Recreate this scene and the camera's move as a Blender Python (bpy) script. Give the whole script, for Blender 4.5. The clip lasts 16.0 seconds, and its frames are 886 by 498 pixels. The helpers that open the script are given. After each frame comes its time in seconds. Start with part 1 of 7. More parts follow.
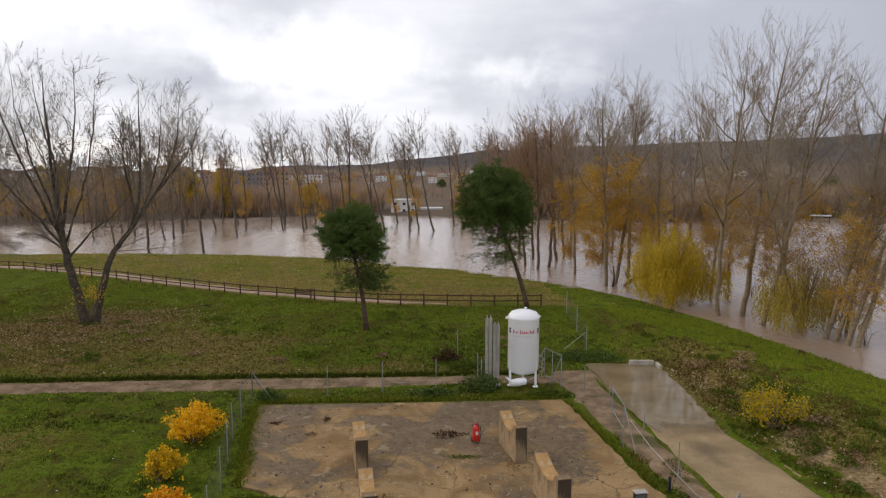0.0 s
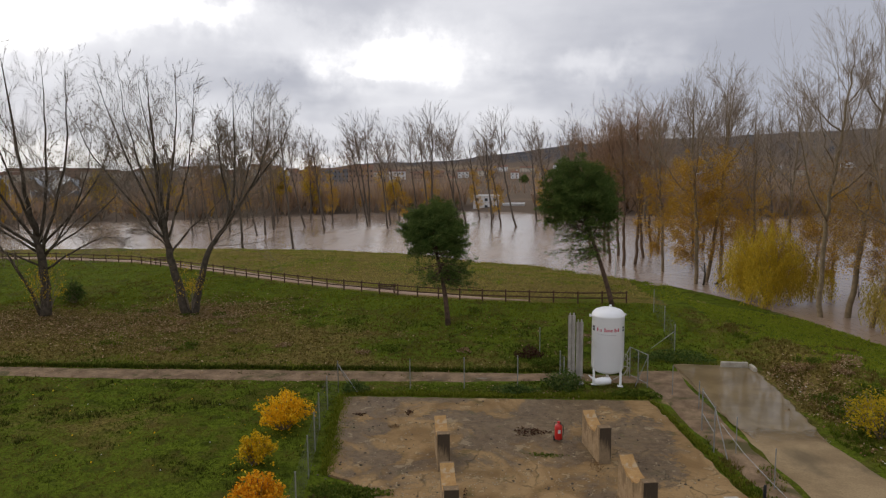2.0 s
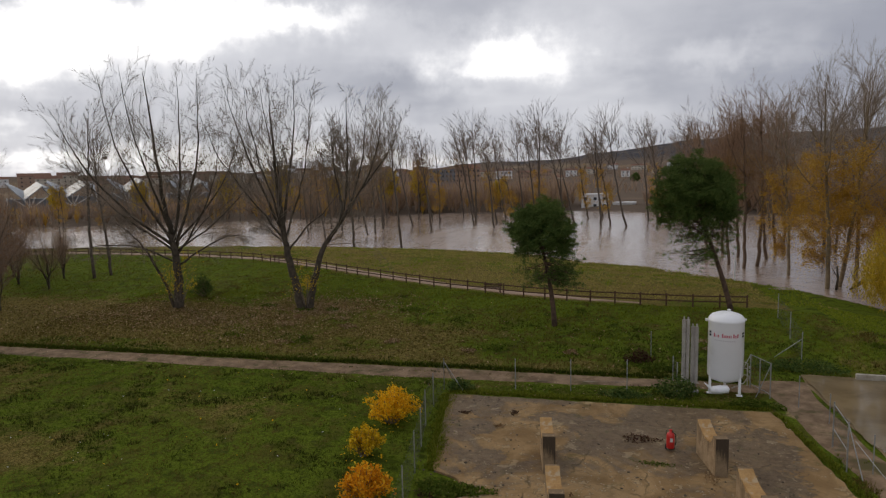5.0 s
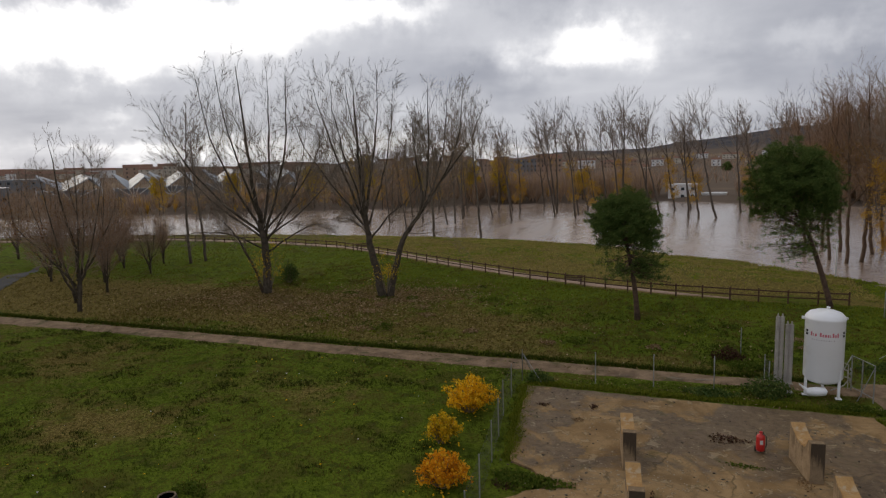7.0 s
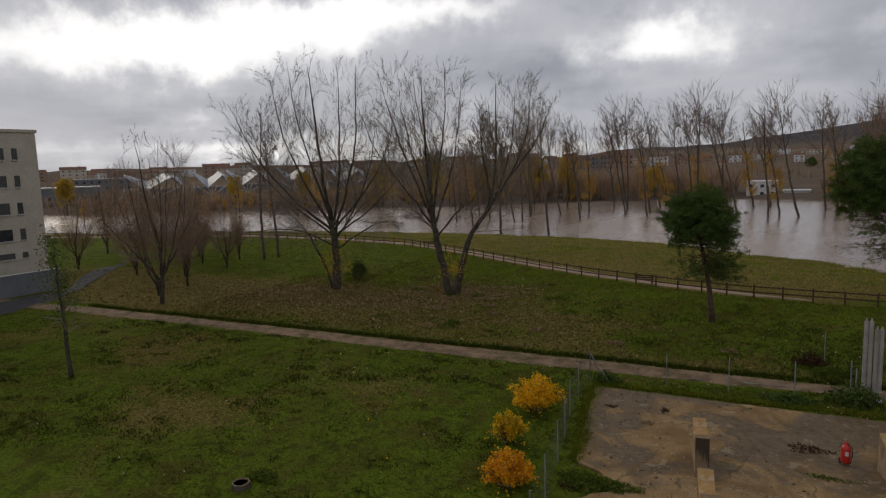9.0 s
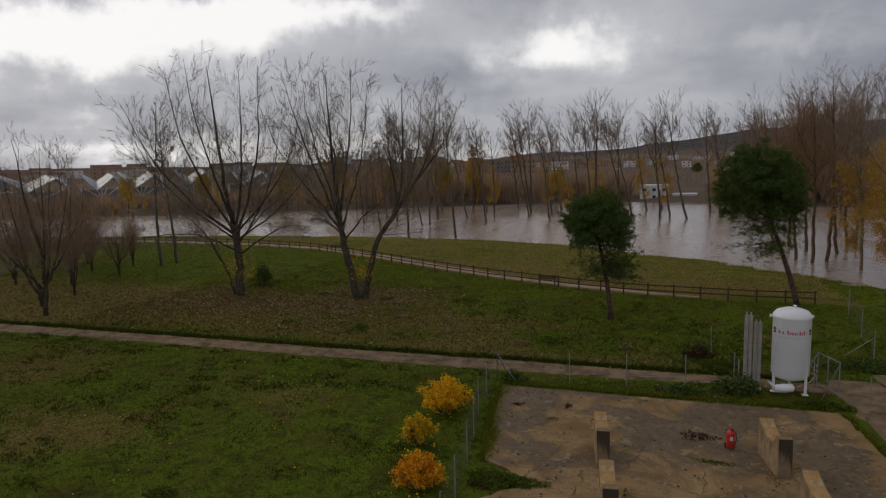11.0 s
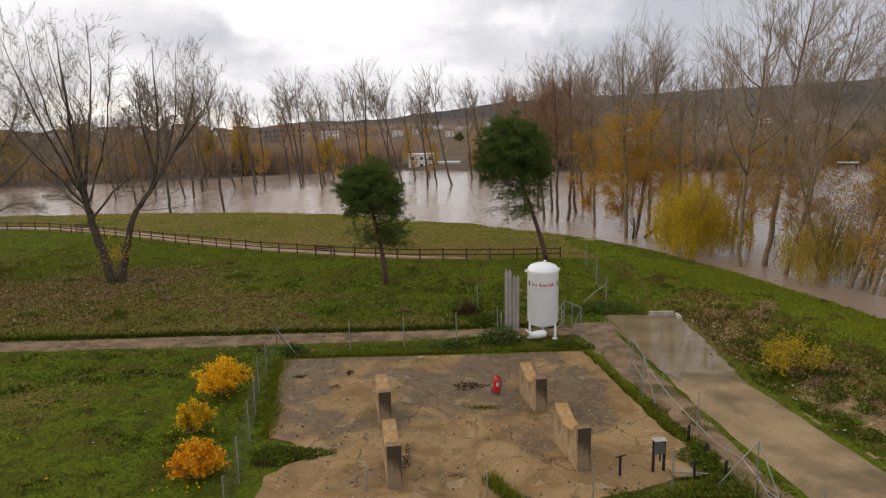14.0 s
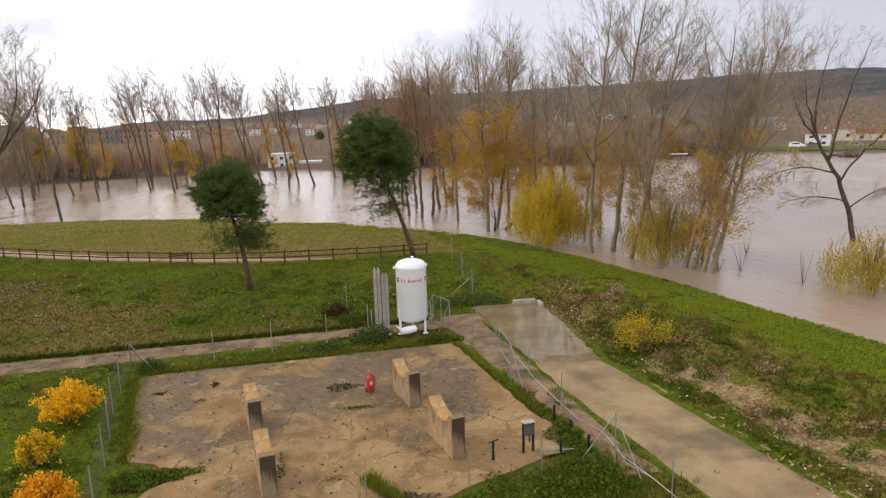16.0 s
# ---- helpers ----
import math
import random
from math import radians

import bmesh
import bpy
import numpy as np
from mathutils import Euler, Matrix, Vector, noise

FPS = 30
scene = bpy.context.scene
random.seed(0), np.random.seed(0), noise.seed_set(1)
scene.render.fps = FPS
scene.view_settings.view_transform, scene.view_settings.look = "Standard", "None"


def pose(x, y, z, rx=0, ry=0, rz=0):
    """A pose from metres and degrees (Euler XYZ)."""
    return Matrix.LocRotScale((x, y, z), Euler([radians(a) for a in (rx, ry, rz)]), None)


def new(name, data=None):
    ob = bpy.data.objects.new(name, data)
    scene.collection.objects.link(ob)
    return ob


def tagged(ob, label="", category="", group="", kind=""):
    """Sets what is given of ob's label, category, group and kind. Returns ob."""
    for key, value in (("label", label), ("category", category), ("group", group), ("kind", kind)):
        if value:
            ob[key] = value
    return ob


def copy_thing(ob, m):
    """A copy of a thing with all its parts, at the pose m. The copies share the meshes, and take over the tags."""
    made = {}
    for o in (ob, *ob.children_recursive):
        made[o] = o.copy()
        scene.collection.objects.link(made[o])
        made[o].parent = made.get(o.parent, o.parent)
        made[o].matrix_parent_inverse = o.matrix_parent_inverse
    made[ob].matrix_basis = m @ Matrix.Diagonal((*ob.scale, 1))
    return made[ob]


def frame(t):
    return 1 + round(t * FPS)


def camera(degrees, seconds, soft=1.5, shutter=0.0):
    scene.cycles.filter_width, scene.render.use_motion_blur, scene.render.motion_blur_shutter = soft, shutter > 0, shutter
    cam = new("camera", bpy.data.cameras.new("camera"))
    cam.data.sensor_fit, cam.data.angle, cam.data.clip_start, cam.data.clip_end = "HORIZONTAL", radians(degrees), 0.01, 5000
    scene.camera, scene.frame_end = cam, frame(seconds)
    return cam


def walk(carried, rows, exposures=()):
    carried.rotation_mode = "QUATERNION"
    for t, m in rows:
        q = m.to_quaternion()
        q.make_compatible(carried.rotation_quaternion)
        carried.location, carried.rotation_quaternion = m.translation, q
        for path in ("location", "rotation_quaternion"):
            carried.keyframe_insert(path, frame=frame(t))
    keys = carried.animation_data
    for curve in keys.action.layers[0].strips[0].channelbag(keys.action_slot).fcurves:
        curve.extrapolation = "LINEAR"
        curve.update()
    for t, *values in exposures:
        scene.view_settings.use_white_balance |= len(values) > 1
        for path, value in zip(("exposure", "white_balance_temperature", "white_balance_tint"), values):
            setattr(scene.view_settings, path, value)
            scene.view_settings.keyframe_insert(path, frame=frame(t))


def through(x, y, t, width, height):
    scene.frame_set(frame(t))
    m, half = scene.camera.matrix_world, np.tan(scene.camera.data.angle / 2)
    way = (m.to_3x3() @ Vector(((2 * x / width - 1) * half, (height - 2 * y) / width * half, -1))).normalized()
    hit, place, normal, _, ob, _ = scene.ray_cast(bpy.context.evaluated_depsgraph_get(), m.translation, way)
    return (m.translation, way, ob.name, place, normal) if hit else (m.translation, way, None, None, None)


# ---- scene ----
# ---- camera: held at an upper window, turning where it stands ----
EYE = 12.4
cam = camera(68.6, 16.0, soft=1.25)
TURNS = [
    (0.0, -6.41, -0.08, 0.01), (0.5, -6.43, 0.44, 1.91), (1.0, -6.70, 0.69, 3.94),
    (1.5, -6.72, 0.79, 5.79), (2.0, -6.74, 0.57, 7.20), (2.5, -6.82, 0.71, 8.32),
    (3.0, -6.45, 0.85, 10.00), (3.5, -6.09, 1.12, 11.23), (4.0, -6.33, 1.18, 12.83),
    (6.5, -7.02, 1.29, 21.68), (7.0, -7.35, 1.44, 23.57), (7.5, -7.33, 2.15, 26.97),
    (8.0, -7.25, 2.12, 29.34), (8.2, -7.15, 1.95, 30.19), (10.3, -7.47, 1.83, 24.69),
    (10.5, -7.27, 1.94, 23.57), (11.0, -7.33, 1.35, 21.33), (11.5, -7.35, 1.20, 18.07),
    (12.0, -7.49, 0.88, 14.53), (12.5, -7.52, 0.98, 11.17), (13.0, -8.07, 0.80, 7.60),
    (13.5, -9.80, 1.27, 4.25), (14.0, -10.41, 1.07, 1.50), (14.5, -10.66, 0.62, -1.46),
    (15.0, -11.26, 0.90, -5.23), (15.5, -11.13, 1.20, -6.60), (16.0, -10.88, 1.64, -10.50),
]
EXPOSURES = [(0.0, -0.55, 6550, 12), (1.5, -0.70, 6550, 12), (2.0, -0.88, 6550, 12), (2.6, -0.97, 6550, 12), (3.5, -0.98, 6500, 12), (4.0, -1.14, 6500, 12), (6.5, -1.20, 6450, 12), (8.0, -1.43, 6450, 12), (10.5, -1.64, 6450, 12), (12.0, -1.70, 6500, 12),
             (12.9, -1.30, 6550, 12), (13.5, -0.68, 6750, 12), (14.0, -0.54, 6850, 12), (14.5, -0.42, 6850, 12), (15.0, -0.12, 6850, 12), (16.0, -0.04, 6750, 12)]
walk(cam, [(t, pose(0, 0, EYE, 90 + p, r, y)) for t, p, r, y in TURNS], EXPOSURES)

# ---- node helpers ----
def nodes_of(tree):
    tree.nodes.clear()
    return tree.nodes, tree.links


def N(tree, kind, **sets):
    n = tree.nodes.new(kind)
    for k, v in sets.items():
        if k in n.inputs:
            n.inputs[k].default_value = v
        else:
            setattr(n, k, v)
    return n


def math_node(tree, op, a, b=0.0, clamp=False):
    n = tree.nodes.new("ShaderNodeMath")
    n.operation, n.use_clamp = op, clamp
    for i, v in enumerate((a, b)):
        if isinstance(v, (int, float)):
            n.inputs[i].default_value = v
        else:
            tree.links.new(v, n.inputs[i])
    return n.outputs[0]


def mixc(tree, fac, a, b, blend="MIX"):
    n = tree.nodes.new("ShaderNodeMix")
    n.data_type, n.blend_type = "RGBA", blend
    for key, v in ((0, fac), (6, a), (7, b)):
        if isinstance(v, (int, float)):
            n.inputs[key].default_value = v
        elif isinstance(v, tuple):
            n.inputs[key].default_value = (*v, 1)
        else:
            tree.links.new(v, n.inputs[key])
    return n.outputs[2]


def noise_node(tree, vec, scale, detail=4, rough=0.55, distort=0.0):
    n = N(tree, "ShaderNodeTexNoise", Scale=scale, Detail=detail, Roughness=rough, Distortion=distort)
    if vec is not None:
        tree.links.new(vec, n.inputs["Vector"])
    return n.outputs[0]


def ramp(tree, fac, lo, hi):
    n = tree.nodes.new("ShaderNodeMapRange")
    n.interpolation_type = "SMOOTHSTEP"
    tree.links.new(fac, n.inputs[0])
    n.inputs[1].default_value, n.inputs[2].default_value = lo, hi
    return n.outputs[0]


# ---- world: broken grey cloud over a pale sky, brighter where the sun hides ----
SUN_AZ, SUN_EL = -64.0, 24.0
world = bpy.data.worlds.new("overcast")
scene.world = world
world.use_nodes = True
wt = world.node_tree
nodes_of(wt)
geo = wt.nodes.new("ShaderNodeTexCoord").outputs["Generated"]
sep = wt.nodes.new("ShaderNodeSeparateXYZ")
wt.links.new(geo, sep.inputs[0])
az = math_node(wt, "ARCTAN2", sep.outputs[0], sep.outputs[1])
el = math_node(wt, "ARCSINE", sep.outputs[2])
low = math_node(wt, "ADD", math_node(wt, "MAXIMUM", sep.outputs[2], 0.0), 0.09)
px = math_node(wt, "DIVIDE", sep.outputs[0], low)
py = math_node(wt, "DIVIDE", sep.outputs[1], low)
comb = wt.nodes.new("ShaderNodeCombineXYZ")
wt.links.new(px, comb.inputs[0])
wt.links.new(py, comb.inputs[1])
lay = comb.outputs[0]
n_big = noise_node(wt, lay, 0.33, 5, 0.5, 0.3)
n_mid = noise_node(wt, lay, 0.9, 5, 0.55, 0.25)
n_fine = noise_node(wt, lay, 2.0, 3, 0.5, 0.2)

# ragged edges
az_w = math_node(wt, "ADD", az, math_node(wt, "MULTIPLY", math_node(wt, "SUBTRACT", noise_node(wt, geo, 9.0, 5, 0.6), 0.5), 0.22))
el_w = math_node(wt, "ADD", el, math_node(wt, "MULTIPLY", math_node(wt, "SUBTRACT", noise_node(wt, geo, 13.0, 5, 0.6), 0.5), 0.10))


def gap(a0, e0, wa, we, amp):
    """A thin place in the cloud, by azimuth and height in degrees."""
    da = math_node(wt, "DIVIDE", math_node(wt, "SUBTRACT", az_w, radians(a0)), radians(wa))
    de = math_node(wt, "DIVIDE", math_node(wt, "SUBTRACT", el_w, radians(e0)), radians(we))
    q = math_node(wt, "ADD", math_node(wt, "MULTIPLY", da, da), math_node(wt, "MULTIPLY", de, de))
    g = math_node(wt, "POWER", 2.718, math_node(wt, "MULTIPLY", q, -1.0))
    return math_node(wt, "MULTIPLY", g, amp)


thin = None
for g in ((-10.5, 9.4, 7.8, 2.3, 0.84), (-15.0, 8.0, 3.0, 1.3, 0.20), (6.6, 9.1, 4.0, 1.2, 0.35), (-53.0, 9.9, 12.0, 2.3, 0.85), (-56.0, 15.5, 16.0, 2.2, -0.45), (-28.0, 3.2, 10.0, 2.4, 0.20), (-40.0, 12.2, 9.0, 2.2, 0.85), (-27.0, 13.0, 7.0, 1.6, 0.60),
          (-46.0, 4.9, 14.0, 2.0, -0.24), (-20.0, 7.2, 6.0, 2.2, -0.32), (-18.0, 13.6, 8.0, 1.5, -0.15), (2.0, 8.2, 2.5, 2.0, -0.08), (-2.0, 13.5, 12.0, 3.5, 0.12), (16.0, 9.5, 9.0, 6.0, -0.14), (22.0, 4.5, 15.0, 3.5, -0.30), (-51.0, 4.1, 2.6, 0.9, 0.45),
          (-32.0, 1.4, 26.0, 0.9, 0.75), (34.0, 8.0, 15.0, 8.0, -0.58), (-4.0, 5.0, 10.0, 2.0, 0.20), (-50.0, 6.0, 26.0, 9.0, 0.26)):
    g = gap(*g)
    thin = g if thin is None else math_node(wt, "ADD", thin, g)
dens = math_node(wt, "ADD", math_node(wt, "MULTIPLY", n_big, 0.45), math_node(wt, "ADD", math_node(wt, "MULTIPLY", n_mid, 0.42), math_node(wt, "MULTIPLY", n_fine, 0.13)))
bright = math_node(wt, "ADD", math_node(wt, "MULTIPLY", math_node(wt, "SUBTRACT", 0.5, dens), 1.25), thin)
lit = ramp(wt, bright, -0.36, 0.46)
cloud = mixc(wt, lit, (0.80, 0.842, 0.965), (1.64, 1.67, 1.74))
cloud = mixc(wt, ramp(wt, bright, 0.28, 0.85), cloud, (3.1, 3.08, 3.0))
# a clouded sky grows brighter towards the zenith
lift = math_node(wt, "ADD", math_node(wt, "MULTIPLY", ramp(wt, el, radians(19), radians(70)), 0.05), 1.0)
# and the unseen sky behind the camera is raised, to light surfaces facing it
lift = math_node(wt, "ADD", lift, math_node(wt, "MULTIPLY", ramp(wt, math_node(wt, "MULTIPLY", sep.outputs[1], -1.0), -0.1, 0.8), 0.3))
lift = math_node(wt, "SUBTRACT", lift, math_node(wt, "MULTIPLY", ramp(wt, az, radians(24), radians(44)), 0.20))
lifted = wt.nodes.new("ShaderNodeVectorMath")
lifted.operation = "SCALE"
wt.links.new(cloud, lifted.inputs[0])
wt.links.new(lift, lifted.inputs["Scale"])
cloud = lifted.outputs[0]
sky = N(wt, "ShaderNodeTexSky", sky_type="NISHITA", sun_disc=False)
sky.sun_elevation, sky.sun_rotation = radians(SUN_EL), radians(SUN_AZ)
clear = mixc(wt, 1.0, sky.outputs[0], (0.10, 0.10, 0.10), "MULTIPLY")
veil = mixc(wt, 0.96, clear, cloud)
bg = N(wt, "ShaderNodeBackground", Strength=1.0)
wt.links.new(veil, bg.inputs[0])
wt.links.new(bg.outputs[0], wt.nodes.new("ShaderNodeOutputWorld").inputs[0])

sun = new("sun", bpy.data.lights.new("sun", "SUN"))
sun.data.energy, sun.data.angle, sun.data.color = 1.7, radians(18), (1.0, 0.89, 0.72)
sun.matrix_world = Matrix.LocRotScale((0, 0, 60), Vector((-math.sin(radians(SUN_AZ)), -math.cos(radians(SUN_AZ)), -math.tan(radians(SUN_EL)))).to_track_quat("-Z", "Y"), None)


# ---- materials ----
def material(name, rough=0.8, metal=0.0, spec=0.3):
    m = bpy.data.materials.new(name)
    m.use_nodes = True
    t = m.node_tree
    nodes_of(t)
    b = N(t, "ShaderNodeBsdfPrincipled", Roughness=rough, Metallic=metal)
    b.inputs["Specular IOR Level"].default_value = spec
    t.links.new(b.outputs[0], t.nodes.new("ShaderNodeOutputMaterial").inputs[0])
    return m, t, b


def bump_to(t, b, height, strength, distance=0.02):
    n = N(t, "ShaderNodeBump", Strength=strength, Distance=distance)
    t.links.new(height, n.inputs["Height"])
    t.links.new(n.outputs[0], b.inputs["Normal"])


def surf(name, c1, c2, scale=3.0, rough=0.8, metal=0.0, bump=0.3, fine=30.0, stain=None, stain_scale=0.7, spec=0.3, vary=0.0, world_space=False, speck=0.35):
    """A worn surface: two scales of colour, an optional stain, fine relief and a tint of its own for each piece."""
    m, t, b = material(name, rough, metal, spec)
    if world_space:
        vec = t.nodes.new("ShaderNodeNewGeometry").outputs["Position"]
    else:
        vec = t.nodes.new("ShaderNodeTexCoord").outputs["Object"]
    a = noise_node(t, vec, scale, 5, 0.6)
    f = noise_node(t, vec, fine, 3, 0.6)
    col = mixc(t, ramp(t, a, 0.3, 0.7), c1, c2)
    col = mixc(t, math_node(t, "MULTIPLY", ramp(t, f, 0.35, 0.75), speck), col, tuple(v * 0.6 for v in c1))
    if stain:
        s = noise_node(t, vec, stain_scale, 5, 0.6, 0.4)
        col = mixc(t, ramp(t, s, 0.52, 0.66), col, stain)
    if vary:
        rnd = t.nodes.new("ShaderNodeObjectInfo").outputs["Random"]
        col = mixc(t, math_node(t, "MULTIPLY", rnd, vary), col, tuple(v * 0.55 for v in c2))
    t.links.new(col, b.inputs["Base Color"])
    if bump:
        bump_to(t, b, f, bump, 0.01)
    return m


def leafy(name, c1, c2, c3, through=0.35, rough=0.75):
    """Leaves, each island with a tint of its own, that let some light through."""
    m, t, b = material(name, rough, 0.0, 0.04)
    r = t.nodes.new("ShaderNodeNewGeometry").outputs["Random Per Island"]
    col = mixc(t, r, c1, c2)
    col = mixc(t, ramp(t, math_node(t, "FRACT", math_node(t, "MULTIPLY", r, 7.3)), 0.6, 1.0), col, c3)
    t.links.new(col, b.inputs["Base Color"])
    tr = t.nodes.new("ShaderNodeBsdfTranslucent")
    t.links.new(col, tr.inputs[0])
    mx = N(t, "ShaderNodeMixShader", Fac=through)
    t.links.new(b.outputs[0], mx.inputs[1])
    t.links.new(tr.outputs[0], mx.inputs[2])
    out = [n for n in t.nodes if n.type == "OUTPUT_MATERIAL"][0]
    t.links.new(mx.outputs[0], out.inputs[0])
    return m


def ground_material():
    m, t, b = material("turf", 1.0, 0, 0.03)
    vec = t.nodes.new("ShaderNodeNewGeometry").outputs["Position"]
    big = noise_node(t, vec, 0.16, 5, 0.6, 0.5)
    mid = noise_node(t, vec, 0.9, 5, 0.65, 0.3)
    fin = noise_node(t, vec, 7.0, 4, 0.7)
    vfin = noise_node(t, vec, 34.0, 3, 0.7)
    dry = N(t, "ShaderNodeAttribute", attribute_name="dry").outputs["Fac"]
    bare = N(t, "ShaderNodeAttribute", attribute_name="bare").outputs["Fac"]
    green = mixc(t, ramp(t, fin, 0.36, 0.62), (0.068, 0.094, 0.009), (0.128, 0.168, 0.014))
    # dark mottling in the green, in place of shading by lumps
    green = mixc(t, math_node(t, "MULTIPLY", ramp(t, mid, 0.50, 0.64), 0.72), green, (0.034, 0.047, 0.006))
    green = mixc(t, math_node(t, "MULTIPLY", ramp(t, noise_node(t, vec, 0.38, 5, 0.6, 0.4), 0.50, 0.64), 0.6), green, (0.085, 0.070, 0.016))
    straw = mixc(t, ramp(t, fin, 0.36, 0.64), (0.095, 0.072, 0.020), (0.250, 0.192, 0.056))
    soil = mixc(t, ramp(t, fin, 0.35, 0.7), (0.22, 0.155, 0.078), (0.46, 0.34, 0.18))
    k = math_node(t, "ADD", dry, math_node(t, "MULTIPLY", math_node(t, "SUBTRACT", math_node(t, "ADD", math_node(t, "MULTIPLY", big, 0.6), math_node(t, "MULTIPLY", mid, 0.4)), 0.5), 3.2))
    col = mixc(t, ramp(t, k, 0.25, 0.85), green, straw)
    k2 = math_node(t, "ADD", bare, math_node(t, "MULTIPLY", math_node(t, "SUBTRACT", mid, 0.5), 1.8))
    col = mixc(t, ramp(t, k2, 0.4, 0.75), col, soil)
    clump = noise_node(t, vec, 1.7, 4, 0.6, 0.4)
    col = mixc(t, math_node(t, "MULTIPLY", ramp(t, clump, 0.53, 0.66), 0.42), col, (0.026, 0.026, 0.006))
    col = mixc(t, math_node(t, "MULTIPLY", ramp(t, vfin, 0.4, 0.75), 0.3), col, (0.020, 0.024, 0.005))
    t.links.new(col, b.inputs["Base Color"])
    h = math_node(t, "ADD", fin, math_node(t, "MULTIPLY", vfin, 0.6))
    bump_to(t, b, h, 0.7, 0.08)
    return m


def far_material():
    m, t, b = material("far_country", 1.0, 0, 0.0)
    vec = t.nodes.new("ShaderNodeNewGeometry").outputs["Position"]
    big = noise_node(t, vec, 0.006, 5, 0.6)
    mid = noise_node(t, vec, 0.03, 5, 0.7)
    sp = t.nodes.new("ShaderNodeSeparateXYZ")
    t.links.new(vec, sp.inputs[0])
    # slate woods and paler lowland: distance haze is put into these colours
    wood = mixc(t, ramp(t, mid, 0.38, 0.66), (0.060, 0.062, 0.070), (0.125, 0.115, 0.112))
    field = mixc(t, ramp(t, mid, 0.35, 0.7), (0.19, 0.145, 0.10), (0.29, 0.22, 0.145))
    high = ramp(t, math_node(t, "ADD", sp.outputs[2], math_node(t, "MULTIPLY", big, 30.0)), 38.0, 54.0)
    low = mixc(t, ramp(t, big, 0.54, 0.64), (0.155, 0.120, 0.092), field)
    col = mixc(t, high, low, wood)
    t.links.new(col, b.inputs["Base Color"])
    bump_to(t, b, mid, 0.15, 2.0)
    return m


def water_material():
    m, t, b = material("flood_water", 0.06, 0, 0.5)
    vec = t.nodes.new("ShaderNodeNewGeometry").outputs["Position"]
    mp = N(t, "ShaderNodeMapping")
    mp.inputs["Scale"].default_value = (1.0, 0.45, 1.0)
    mp.inputs["Rotation"].default_value = (0, 0, radians(-20))
    t.links.new(vec, mp.inputs["Vector"])
    big = noise_node(t, mp.outputs[0], 0.03, 5, 0.6, 0.8)
    rip = noise_node(t, mp.outputs[0], 1.6, 4, 0.6, 0.6)
    swell = noise_node(t, mp.outputs[0], 0.22, 3, 0.5, 0.5)
    col = mixc(t, ramp(t, big, 0.35, 0.65), (0.305, 0.222, 0.166), (0.375, 0.283, 0.217))
    t.links.new(col, b.inputs["Base Color"])
    bump_to(t, b, math_node(t, "ADD", math_node(t, "MULTIPLY", rip, 0.7), swell), 0.6, 0.14)
    r = math_node(t, "ADD", math_node(t, "MULTIPLY", ramp(t, big, 0.4, 0.7), 0.10), 0.16)
    t.links.new(r, b.inputs["Roughness"])
    return m


